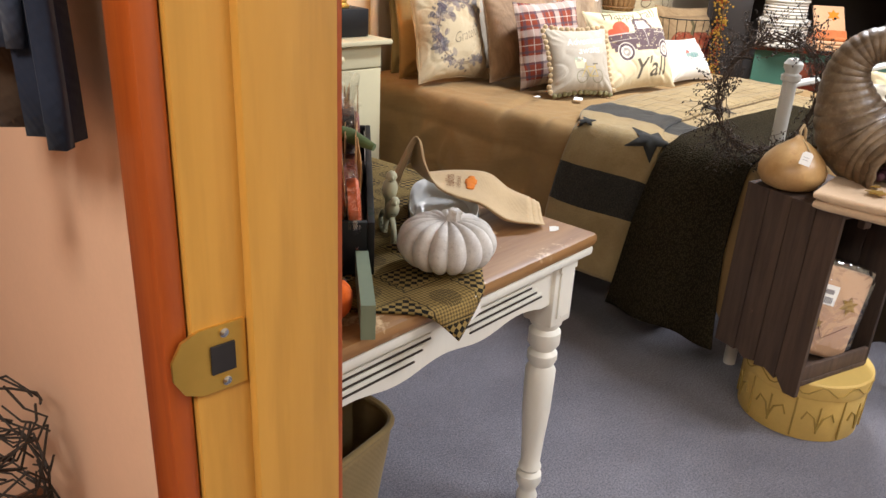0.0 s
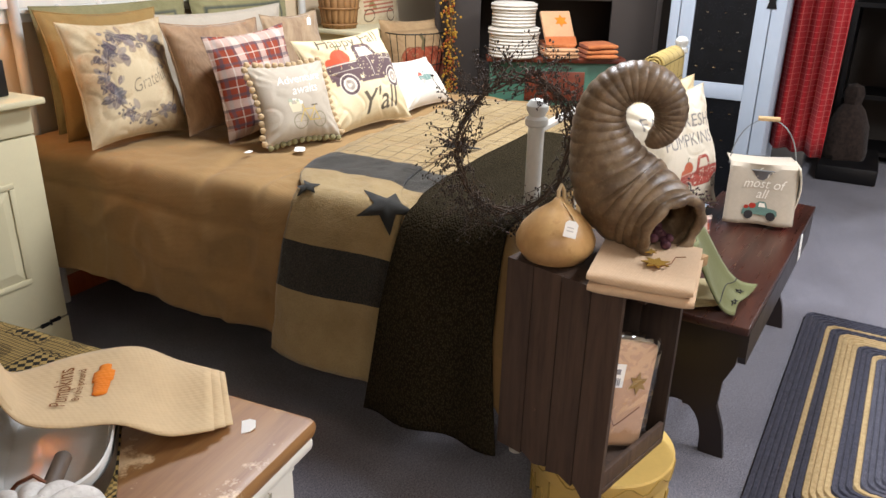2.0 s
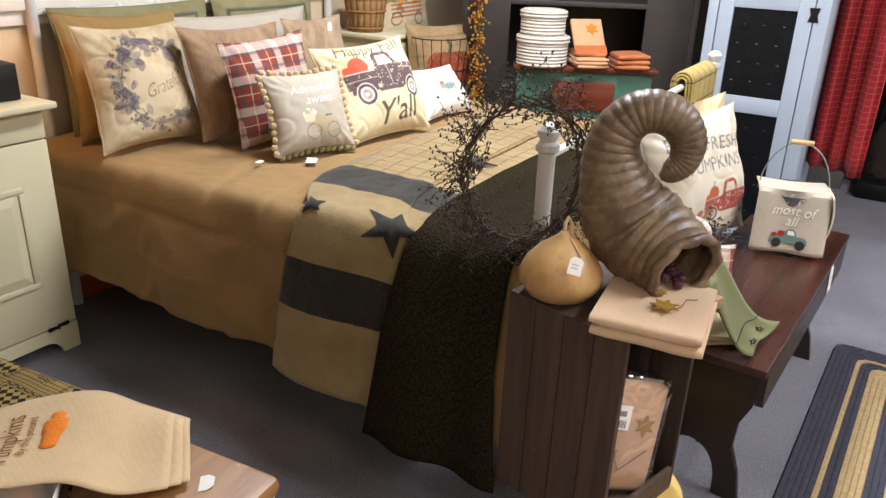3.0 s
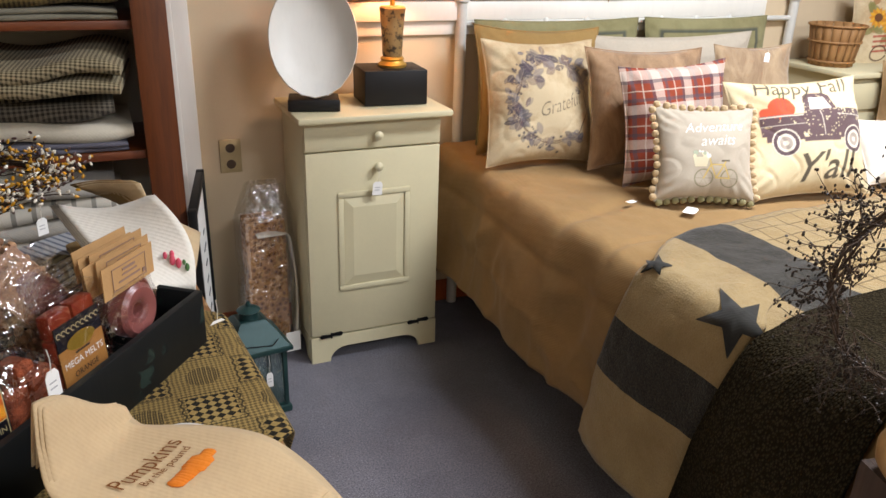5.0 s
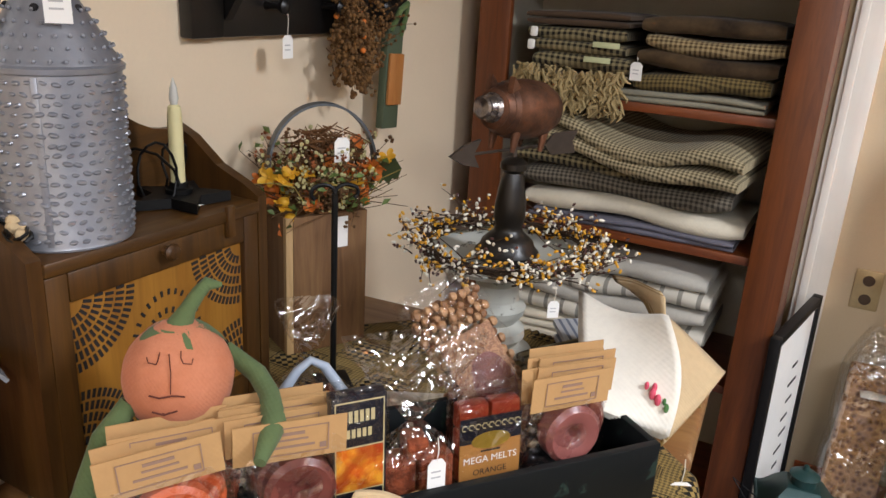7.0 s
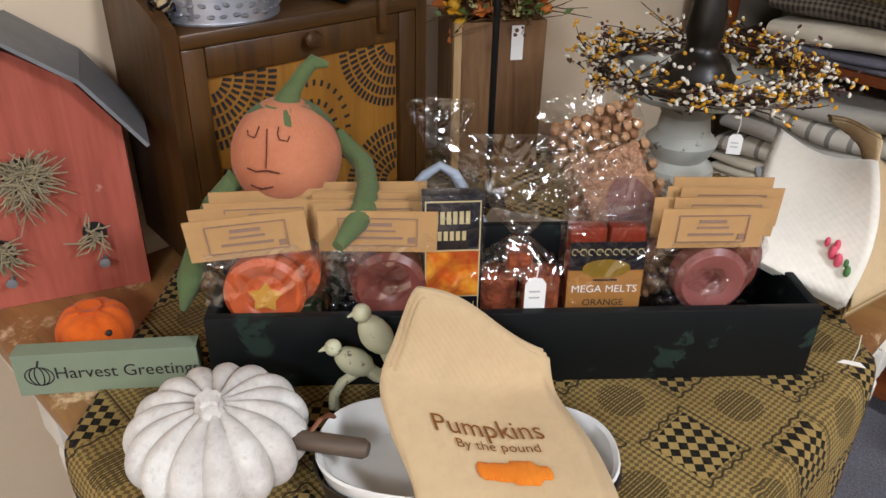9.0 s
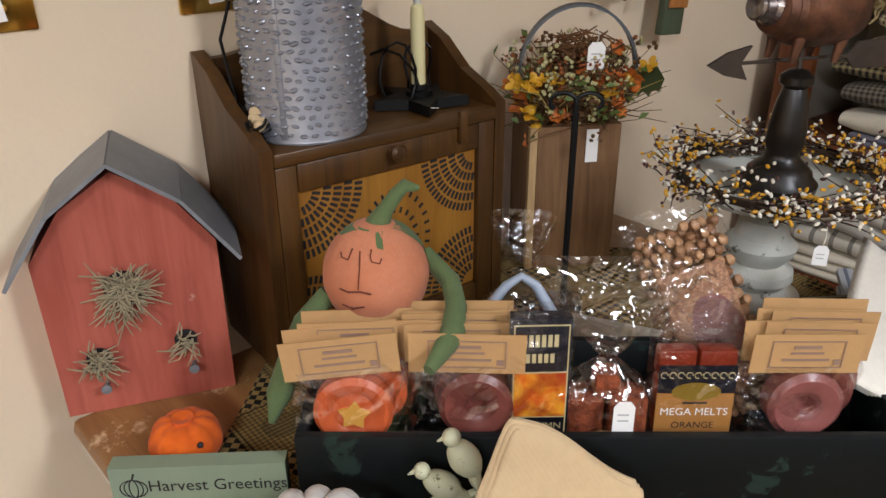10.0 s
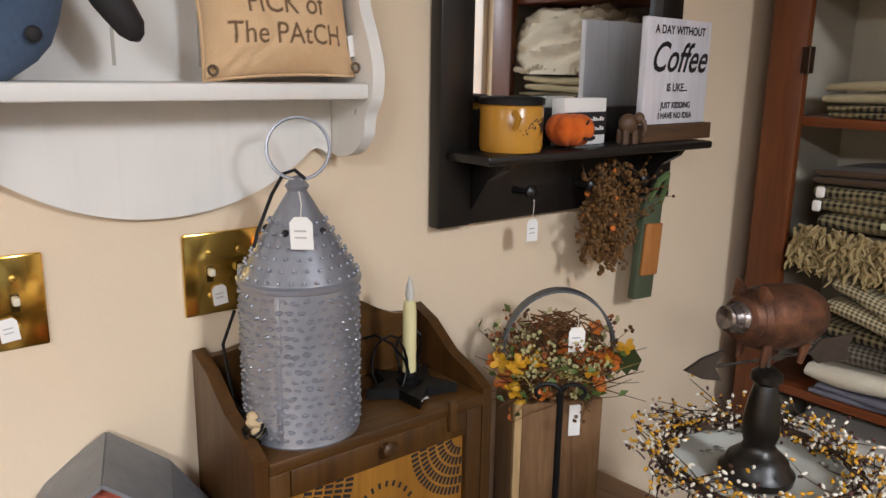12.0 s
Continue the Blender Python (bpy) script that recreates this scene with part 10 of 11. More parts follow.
    part("mouth_rim", bm, resin, t, smooth=80)
    bm = B()
    ctr = Matrix.Translation(mouth - dr * 0.05) @ q
    for i in range(16):
        ball(bm, (rnd.uniform(-.03, .03), -0.045 + rnd.uniform(-.01, .02), rnd.uniform(-0.02, 0.05)), rnd.uniform(0.008, 0.014), ctr, 8, 6, lambda d: 1 + 0.2 * noise.noise(d * 4))
    part("dried_fill", bm, plain("plum_fill", "4a2430", 0.7, 0, 0.3, 40), t)["kind"] = "stuff"
    # twig wreath standing against the bed post
    o = pose(5.55, 3.475, 0.905, 0, 8, -58)
    t = thing("twig_wreath", o, "dark twig wreath with tiny black buds", "wreath")
    tw, bd = B(), B()
    R = 0.132
    for k in range(6):
        tube(tw, [(R * math.cos(i * 0.2618) + 0.012 * math.sin(i * 1.9 + k), 0.012 * math.cos(i * 1.1 + k * 2), R * 1.25 * math.sin(i * 0.2618) + 0.012 * math.sin(i * 1.3 + k)) for i in range(24)], 0.0022, 5, True)
    for i in range(330):
        a = rnd.uniform(0, 6.283)
        rr = R + rnd.uniform(-0.028, 0.034)
        p = Vector((rr * math.cos(a), rnd.uniform(-0.02, 0.02), rr * 1.25 * math.sin(a)))
        out = Vector((math.cos(a), 0, math.sin(a)))
        d = (out * rnd.uniform(-0.3, 1.1) + Vector((-math.sin(a), 0, math.cos(a))) * rnd.uniform(-1, 1) + Vector((0, rnd.uniform(-0.7, 0.5), 0))).normalized()
        pts = sprig(tw, p, d, rnd.uniform(0.04, 0.10), rnd, 4, 0.0012)
        for q_ in pts[1:]:
            for _ in range(2):
                e = q_ + Vector((rnd.uniform(-.006, .006), rnd.uniform(-.006, .006), rnd.uniform(-.006, .006)))
                ball(bd, e, (rnd.uniform(0.0015, 0.003), rnd.uniform(0.0015, 0.003), rnd.uniform(0.002, 0.004)), I4, 5, 4)
    part("twig", tw, plain("grey_brown_twig", "4a3a2c", 0.8), t)["kind"] = "stuff"
    part("bud", bd, plain("dark_bud", "35291f", 0.45, 0, 0.6, 80), t)["kind"] = "stuff"
    bench(rnd)
    rug()


def bench(rnd):
    dark = plain("espresso_paint", "231a16", 0.35, 0, 0.15, 8)
    topw = wood("cherry_wood", "2b1710", "45261b", 0.3, 0.8, "x")
    m = pose(5.79, 2.912, 0, 0, 0, -3.5)
    t = thing("bench", m, "dark wooden bench with reddish top and cut-out ends", "bench")
    L, D, H = 1.17, 0.34, 0.46
    bm = B()
    span(bm, (0, 0, H - 0.024), (L, D, H), 0.004)
    part("seat_board", bm, topw, t, "reddish brown seat board")
    for y in (0.03, D - 0.05):
        bm = B()
        prism(bm, [(0.03, H - 0.024), (0.03, H - 0.10), (0.045, H - 0.125), (L - 0.045, H - 0.125), (L - 0.03, H - 0.10), (L - 0.03, H - 0.024)], 0.02, Matrix.Translation((0, y + 0.01 - 0.03 * (y < 0.1), 0)))
        part("apron", bm, dark, t, smooth=15)
    for x in (0.10, L - 0.12):
        arch = [(0.02, 0.0), (0.09, 0.0)] + [(0.09 + (D - 0.18) * (0.5 - 0.5 * math.cos(k * math.pi / 12)), 0.15 * math.sin(k * math.pi / 12) ** 0.7) for k in range(1, 12)] + [(D - 0.09, 0.0), (D - 0.02, 0.0), (D - 0.035, 0.09), (D - 0.06, 0.16), (D - 0.055, 0.24), (D - 0.03, 0.3), (D - 0.02, H - 0.0245), (0.02, H - 0.0245), (0.03, 0.3), (0.055, 0.24), (0.06, 0.16), (0.035, 0.09)]
        bm = B()
        prism(bm, arch, 0.02, Matrix.Translation((x, 0, 0)) @ pose(0, 0, 0, 0, 0, 90))
        part("end_panel", bm, dark, t, smooth=25)
    bm = B()
    span(bm, (0.12, D / 2 - 0.03, 0.12), (L - 0.12, D / 2 - 0.01, 0.2), 0.002)
    part("stretcher", bm, dark, t)
    tag("price_tag", pose(6.60, 2.858, H - 0.0, 0, -14, -8), 0.034, 0.10, "long white price tag hanging from the bench")
    z = H + 0.001
    # pillows on the bench
    art = Print(0.467, 0.43)
    art.words("FARM FRESH", 0.066, 0.0, 0.335, "5b5c66", 0, 0.98, -6, 0.9)
    art.words("PUMPKINS", 0.062, 0.03, 0.262, "5b5c66", 0, 0.98, -2, 0.9)
    paint_truck(art, 0.085, 0.095, 0.125, "9c3026", "d8cdb8", "b5502a", "5d6a42", "33323a", 4.0)
    for k in range(9):
        art.fill(pumpkin_pts(-0.16 + 0.02 * k, 0.085 + 0.012 * (k % 3), 0.016), ("a8502c", "96602e", "8a3a28")[k % 3], 0.85)
    pillow("pumpkins_pillow", 0.467, 0.43, 0.17, printed_cloth("bench_pillow_cloth", "d9d0bd", "c0b294"), pose(6.531, 3.265, z + 0.008, -14, -4, -25), "cream pillow lettered with a red pickup truck", "pillow", 41, art)
    art = Print(0.40, 0.44, 110)
    art.fill(leaf_pts(-0.01, 0.17, 0.13, 0.05, 20), "8a5a2c", 0.9, 3.0)
    art.fill(leaf_pts(0.07, 0.21, 0.10, 0.03, 60), "6b4422", 0.9)
    art.line([(0.085, 0.24), (0.105, 0.30), (0.10, 0.34), (0.115, 0.37)], 0.026, "9c6a34")
    art.fill(ring_pts(0.118, 0.372, 0.022, 0.017), "6b4422")
    art.fill([(0.135, 0.378), (0.165, 0.362), (0.133, 0.362)], "c08a34")
    for k in range(8):
        art.line([(0.01 + 0.012 * k, 0.19), (0.03 + 0.012 * k, 0.23)], 0.004, "4a2f18", 0.6)
    pillow("goose_pillow", 0.40, 0.44, 0.13, IVORY_TRUCK, pose(6.745, 3.365, z, -12, -3, -34), "cream pillow with a painted brown goose", "pillow", 42, art, 0.06)
    # galvanised pail with a towel
    zinc = plain("pail_zinc", "8f9498", 0.35, 0.8, 0.15, 10)
    t = thing("pail", pose(6.715, 3.03, z, 0, 0, -78), "galvanised pail with a wooden grip", "pail")
    bm = B()
    lathe(bm, [(0, 0), (0.08, 0), (0.082, 0.005), (0.105, 0.19), (0.109, 0.194), (0.103, 0.196), (0.078, 0.012), (0, 0.01)], 36)
    part("body", bm, zinc, t)
    bm = B()
    tube(bm, [(0.108 * math.cos(k * math.pi / 16), 0.02 * math.sin(k * math.pi / 16), 0.185 + 0.16 * math.sin(k * math.pi / 16)) for k in range(17)], 0.0022, 6)
    part("bail", bm, zinc, t)
    bm = B()
    tube(bm, [(-0.035, 0.02, 0.345), (0.035, 0.02, 0.345)], 0.0085, 10)
    part("grip", bm, wood("grip_wood", "b39262", "c8aa7c", 0.5, 1, "x"), t)
    t = thing("pail_towel", pose(6.70, 3.03, z, 0, 0, -76), "oatmeal towel with white script draped over the pail", "towel")

    def tw_(u, v):
        x = (u - 0.5) * 0.215
        s = v * 0.42
        if s < 0.24:
            y, zz = -0.118 + 0.03 * (s / 0.24) - 0.012 * math.cos(u * 7), 0.012 + s * 0.84
        else:
            k = (s - 0.24) / 0.18
            y, zz = -0.088 + 0.16 * k, 0.214 - 0.012 * k
        return (x * (1 + 0.05 * (1 - v)), y - 0.02 * (2 * u - 1) ** 2 * (-1), zz)
    bm = B()
    sheet(bm, 16, 24, tw_)
    part("cloth", bm, OATMEAL, t, solid=0.004)
    bm = B()
    sheet(bm, 6, 20, lambda u, v: (0.108 + 0.012 * math.sin(v * 4), -0.10 + 0.11 * u, 0.212 - 0.195 * v))
    part("side_flap", bm, CREAM_CLOTH, t, solid=0.004)

    def onto(x, zz):
        return -0.118 + 0.03 * ((zz - 0.012) / 0.2) - 0.012 * math.cos((x / 0.215 + 0.5) * 7) + 0.02 * (2 * x / 0.215) ** 2 - 0.004
    for s, zz in (("for", 0.185), ("most of", 0.15), ("all", 0.115)):
        part("words", lettering(s, 0.045, Matrix.Translation((0, 0, zz)), 0.001, 0.3, 0.9, onto), WHITE_P, t, smooth=0)
    truck(t, onto, 0.0, 0.045, 0.055, TEAL_P, INK, RED_P)
    # green towel hanging over the bench end
    pillow("plaid_pouch", 0.115, 0.125, 0.07, PLAID, pose(6.215, 3.145, H + 0.001, -14, 0, -62), "small stuffed rust and white plaid pouch on the bench", "pouch", 61)
    t = thing("star_towel", pose(5.95, 3.04, z, 0, 0, -62), "sage green towel with stitched stars and a line", "towel")
    sage = fabric("sage_towel_cloth", "686a46", None, 600, 0.07)

    K = [Vector(p) - Vector((5.95, 3.04, z)) for p in ((5.64, 3.055, 0.702), (5.875, 3.075, 0.675), (5.835, 2.962, 0.472), (6.05, 2.935, 0.472))]
    K = [Matrix.Rotation(radians(62), 3, "Z") @ p for p in K]

    def st(u, v):
        p = K[0].lerp(K[1], u).lerp(K[2].lerp(K[3], u), v)
        return (p.x + 0.006 * math.sin(u * 7 + v * 2), p.y + 0.004 * math.sin(u * 11), p.z - 0.05 * math.sin(math.pi * v) * (0.5 + 0.5 * v) + 0.006 * math.sin(u * 9 + v * 5))
    bm = B()
    sheet(bm, 12, 26, st)
    part("cloth", bm, sage, t, solid=0.005)
    for u, v, r in ((0.3, 0.90, 0.02), (0.72, 0.80, 0.018)):
        bm = B()
        vs = [Vector(st(u + a / 0.22, v - b / 0.30)) + Vector((0, -0.004, 0.004)) for a, b in star_pts(0, 0, r, 0.42)]
        tube(bm, vs, 0.0014, 5, True)
        part("star_stitch", bm, INK, t)
    bm = B()
    tube(bm, [Vector(st(i / 12, 0.62)) + Vector((0, -0.004, 0.004)) for i in range(13)], 0.0014, 5)
    part("line_stitch", bm, INK, t)
    folded("folded_towel", 0.16, 0.14, 0.03, fabric("khaki_towel", "b3a67e", None, 600, 0.07), pose(5.90, 3.09, z, 0, 0, -60), "khaki folded towels on the bench end", 3, 71, 0.004)
    bm = B()
    ball(bm, (0, 0, 0.05), (0.055, 0.055, 0.05), I4, 20, 12)
    solo("plaid_pumpkin", bm, plaid_mat("small_plaid", "d8d2c4", "8a2f24", "4a5a4a", "2c2c2a", 0.045), pose(5.92, 3.17, z + 0.2, 0, 0, 20), "stuffed plaid fabric pumpkin among the towels", "stuffed pumpkin")
    bm = B()
    box(bm, (0, 0, 0.1), (0.16, 0.14, 0.199), 0.02)
    solo("linen_stack", bm, LINEN, pose(5.93, 3.18, z, 0, 0, -20), "stack of cream linens on the bench", "linen stack")
    st_, bu = B(), B()
    for i in range(40):
        pts = sprig(st_, (rnd.uniform(-.03, .03), rnd.uniform(-.03, .03), 0), Vector((rnd.uniform(-1, 1), rnd.uniform(-1, 0.3), 1.2)).normalized(), rnd.uniform(0.04, 0.09), rnd)
        for q in pts[1:]:
            for _ in range(2):
                ball(bu, q + Vector((rnd.uniform(-.006, .006), rnd.uniform(-.006, .006), 0)), 0.003, I4, 5, 4)
    t = thing("berry_sprig", pose(6.02, 3.14, z + 0.20), "small sprig of dark berries and leaves", "sprig")
    part("stem", st_, plain("sprig_green", "4c5638", 0.8), t)["kind"] = "stuff"
    part("berries", bu, plain("sprig_berry", "3d1f22", 0.5), t)["kind"] = "stuff"
    # throw folded over the foot rail
    n = Net("windowpane_cloth")
    x, y, zz = n.xyz()
    s = n.math("MAXIMUM", n.stripe(x, 0.075, 0.004), n.stripe(zz, 0.075, 0.004))
    g = n.noise(300, 3)
    col = n.mix(s, n.mix(n.ramp(n.noise(6), 0.3, 0.7), lin("a28c52"), lin("b8a266")), lin("4a4428"))
    wp = n.done(col, 0.92, 0, n.bump(g, 0.5, 0.002), 0.15, 0.06)
    t = thing("folded_throw", pose(6.93, 3.455, 0.945), "mustard windowpane throw folded over the bed's foot rail", "throw blanket")
    for k in range(3):
        bm = B()

        def th(u, v):
            s_ = (v - 0.5) * 0.62
            r = 0.018 + 0.009 * k
            xx = (u - 0.5) * (0.36 - 0.01 * k)
            a = s_ / r
            if abs(a) < math.pi / 2:
                return (xx, r * math.sin(a), r * math.cos(a))
            d = abs(s_) - r * math.pi / 2
            return (xx + 0.004 * math.sin(d * 20), math.copysign(r + 0.01 * d, s_), -d)
        sheet(bm, 12, 40, th)
        part("fold", bm, wp, t, solid=0.006)


def rug():
    """Braided rug: concentric rows, each a raised braid."""
    x0, x1, y1 = 5.654, 7.024, 2.855
    y0 = 1.96
    t = thing("braided_rug", pose(x0, y1, 0, 0, 0, -2.4) @ Matrix.Translation((-x0, -y1, 0)), "rectangular braided rug in charcoal and tan bands", "rug")
    navy = fabric("charcoal_braid", "2f2f38", "454552", 260, 0.2, 60, 1.0)
    grey = fabric("grey_braid", "42424d", "585863", 260, 0.2, 60, 1.0)
    tan = fabric("tan_braid", "a98f62", "bda478", 260, 0.15, 60, 1.0)
    bm = B()
    span(bm, (x0 + 0.004, y0 + 0.004, 0.001), (x1 - 0.004, y1 - 0.004, 0.005))
    part("backing", bm, navy, t)
    w = 0.0165
    rows = "nnnnntnnttttnnntnnnnnnnnnnn"
    for i, c in enumerate(rows):
        k = w * (i + 0.5)
        a, b, c0, d = x0 + k, x1 - k, y0 + k, y1 - k
        if d - c0 < 0.03:
            break
        pts = []
        r = 0.035
        for cx, cy, s in ((b - r, d - r, 0), (a + r, d - r, 90), (a + r, c0 + r, 180), (b - r, c0 + r, 270)):
            for q in range(5):
                an = radians(s + 90 * q / 4)
                pts.append(Vector((cx + r * math.cos(an), cy + r * math.sin(an), 0.004)))
        full = []
        for p, q in zip(pts, pts[1:] + pts[:1]):
            n = max(1, int((q - p).length / 0.014))
            for j in range(n):
                e = p.lerp(q, j / n)
                full.append(e + Vector((0, 0, 0.0012 * (len(full) % 2))))
        bm = B()
        tube(bm, full, [0.0102 + 0.0008 * (j % 2) for j in range(len(full))], 6, True)
        part("braid", bm, tan if c == "t" else grey if i > 15 else navy, t)


foot()

# ---- beyond the bed ----
def east():
    rnd = random.Random(55)
    dark = plain("charcoal_brown_paint", "3a332e", 0.55, 0, 0.1, 4)
    # hutch
    ang = -64
    m = pose(7.60, 4.82, 0, 0, 0, ang)
    t = thing("hutch", m, "tall charcoal brown painted hutch with open shelves", "hutch")
    W_, D, H = 1.18, 0.42, 2.1
    for nm, a, b in (("side", (0, 0, 0), (0.03, D, H)), ("side", (W_ - 0.03, 0, 0), (W_, D, H)), ("back", (0.0305, D - 0.02, 0), (W_ - 0.0305, D, H)), ("top", (-0.02, -0.02, H), (W_ + 0.02, D, H + 0.04)), ("stile", (0.0305, 0.0, 0), (0.24, 0.02, H)), ("stile", (W_ - 0.26, 0.0, 0), (W_ - 0.0305, 0.02, H)), ("lower_front", (0.2405, 0.0, 0), (W_ - 0.2605, 0.02, 0.70)), ("shelf", (0.031, 0.0205, 0.70), (W_ - 0.031, D - 0.021, 0.72)), ("shelf", (0.031, 0.002, 1.075), (W_ - 0.031, D - 0.021, 1.10)), ("shelf", (0.031, 0.002, 1.5), (W_ - 0.031, D - 0.021, 1.52))):
        bm = B()
        span(bm, a, b, 0.003)
        part(nm, bm, dark, t)
    # green chest in front of it
    m = pose(7.49, 4.46, 0, 0, 0, -62)
    t = thing("green_chest", m, "green painted chest with red-brown top and drawer", "chest of drawers")
    grn = painted("teal_green_paint", "3f6a55", "5a4a34", 0.5, 0.7)
    red = wood("red_stain_wood", "5e2414", "7c3a20", 0.4, 1, "x")
    w, d, h = 0.70, 0.10, 0.815
    bm = B()
    span(bm, (0.02, 0.012, 0), (w - 0.02, d, h - 0.0255), 0.003)
    part("body", bm, grn, t)
    bm = B()
    span(bm, (0, -0.012, h - 0.025), (w, d, h), 0.005)
    part("top", bm, red, t)
    for x0, x1, z0, z1 in ((0.20, 0.50, 0.60, 0.745), (0.06, 0.64, 0.40, 0.56), (0.06, 0.64, 0.2, 0.37)):
        bm = B()
        span(bm, (x0, -0.002, z0), (x1, 0.0115, z1), 0.003)
        dr = part("drawer", bm, red, t)
        bm = B()
        lathe(bm, [(0.008, 0), (0.007, 0.01), (0.015, 0.018), (0.012, 0.026), (0, 0.028)], 14, Matrix.Translation(((x0 + x1) / 2, -0.002, (z0 + z1) / 2)) @ pose(0, 0, 0, 90))
        part("knob", bm, red, dr)
    # rope boxes
    rope = fabric("white_rope", "cfc8ba", None, 400, 0.06)

    def coil(name, x, y, z, r, n, label):
        c = thing(name, m @ pose(x, y, z), label, "rope box", "stacked rope boxes")
        for i in range(n):
            bm = B()
            rr = r + (0.006 if i >= n - 2 else 0)
            tube(bm, [(rr * math.cos(a * 0.1963), rr * math.sin(a * 0.1963), 0.008 + 0.0155 * i) for a in range(32)], 0.0082, 6, True)
            part("coil", bm, rope, c)
        bm = B()
        lathe(bm, [(0, 0.001), (r, 0.001), (r, 0.0155 * n + 0.004), (0, 0.0155 * n + 0.008)], 28)
        part("core", bm, rope, c)
    coil("rope_box", 0.135, 0.04, h, 0.118, 9, "white coiled rope box with a lid")
    coil("rope_box", 0.13, 0.04, h + 0.148, 0.102, 7, "smaller white coiled rope box stacked on another")
    orange = fabric("rust_plaid", "b0552c", "c9824f", 400)
    peach = fabric("peach_linen", "c79a72", None, 500)
    for x, yy, rz, mt, lb in ((0.36, 0.03, 12, peach, "peach folded towel with rust plaid hem and leaf"), (0.36, 0.08, 4, orange, "rust folded towel"), (0.56, 0.03, 8, orange, "stack of rust towels in plastic wrap")):
        f_ = folded("folded_towel", 0.16, 0.17, 0.07 if mt is orange else 0.05, mt, m @ pose(x, yy, h + 0.001, 0, 0, rz), lb + " on the chest", 3, int(x * 100), 0.003)
    t2 = thing("standing_towel", m @ pose(0.37, 0.0, h + 0.055, -38, 0, 14), "peach towel with an orange leaf and plaid hem", "towel")
    bm = B()
    box(bm, (0, 0, 0.10), (0.16, 0.02, 0.20), 0.008)
    part("cloth", bm, peach, t2)
    bm = B()
    span(bm, (-0.081, -0.0118, 0.002), (0.081, -0.0105, 0.05))
    part("plaid_hem", bm, orange, t2)
    bm = B()
    prism(bm, star_pts(0.02, 0.14, 0.035, 0.55, 6), 0.002, Matrix.Translation((0, -0.011, 0)))
    part("leaf_patch", bm, ORANGE_S, t2)
    # tin panel cabinet
    m = pose(7.86, 3.66, 0, 0, 0, -92)
    t = thing("tin_panel_cabinet", m, "pale blue-grey cabinet with punched black tin panels", "cabinet")
    blue = painted("blue_grey_paint", "a9b4c0", "6a6860", 0.45, 0.72)
    w, d, h = 0.52, 0.40, 1.65
    bm = B()
    span(bm, (0.0, 0.02, 0.0), (w, d, h), 0.003)
    part("body", bm, blue, t)
    tin = plain("black_tin", "1c1e22", 0.4, 0.6, 0.2, 20)
    for nm, x0, x1 in (("stile", 0.0, 0.045), ("stile", w - 0.06, w)):
        bm = B()
        span(bm, (x0, 0.0, 0), (x1, 0.0195, h), 0.002)
        part(nm, bm, blue, t)
    bm = B()
    for a, b in (((0.05, 0, 0.05), (0.115, 0.018, 1.6)), ((w - 0.13, 0, 0.05), (w - 0.065, 0.018, 1.6)), ((0.1155, 0, 0.05), (w - 0.1305, 0.018, 0.12)), ((0.1155, 0, 0.66), (w - 0.1305, 0.018, 0.735)), ((0.1155, 0, 1.13), (w - 0.1305, 0.018, 1.21)), ((0.1155, 0, 1.55), (w - 0.1305, 0.018, 1.6))):
        span(bm, a, b, 0.002)
    dr = part("door", bm, blue, t)
    for z0, z1 in ((0.1205, 0.6595), (0.7355, 1.1295), (1.2105, 1.5495)):
        bm = B()
        span(bm, (0.116, 0.009, z0), (w - 0.131, 0.014, z1))
        p = part("tin_panel", bm, tin, dr, "punched black tin panel")
        bm = B()
        for i in range(4):
            for k in range(3):
                for r in (0.022, 0.036):
                    for a in range(12):
                        ball(bm, (0.16 + i * 0.062 + r * math.cos(a * 0.5236), 0.009, z0 + 0.07 + k * (z1 - z0 - 0.13) / 2 + r * math.sin(a * 0.5236)), 0.0022, I4, 5, 4)
        part("punched_dots", bm, tin, p)["kind"] = "stuff"
        bm = B()
        for i in range(3):
            for k in range(4):
                box(bm, (0.155 + i * 0.085 + 0.02 * (k % 2), 0.0085, z0 + 0.07 + k * (z1 - z0 - 0.14) / 3), (0.012, 0.002, 0.004))
        part("pierced_slot", bm, CHROME, p)["kind"] = "stuff"
    for z in (0.3, 1.12):
        bm = B()
        for s in (-1, 1):
            prism(bm, [(0, -0.03), (s * 0.022, -0.03), (s * 0.014, 0), (s * 0.022, 0.03), (0, 0.03)], 0.004, Matrix.Translation((w - 0.0625, -0.002, z)))
        part("hinge", bm, IRON, t, "black butterfly hinge")
    # red checked curtain
    n = Net("red_check_cloth")
    x, y, z = n.xyz()
    s = n.math("MAXIMUM", n.stripe(x, 0.028, 0.003), n.stripe(z, 0.028, 0.003))
    g = n.noise(260, 3)
    col = n.mix(n.math("MULTIPLY", s, 0.35), n.mix(n.ramp(n.noise(5), 0.3, 0.7), lin("7a1418"), lin("9c2226")), lin("c07a70"))
    red_c = n.done(col, 0.9, 0, n.bump(g, 0.4, 0.002), 0.15, 0.06)
    t = thing("curtain", pose(8.06, 3.135, 0, 0, 0, -92), "red checked cotton curtain hanging in folds", "curtain")
    bm = B()
    sheet(bm, 60, 20, lambda u, v: (u * 0.27 - 0.02 * v, 0.035 * math.sin(u * 21) * (0.6 + 0.4 * v) - 0.02 * math.sin(u * 7), 0.43 + 1.85 * (1 - v) - 0.05 * u * v))
    part("cloth", bm, red_c, t, solid=0.003)
    bm = B()
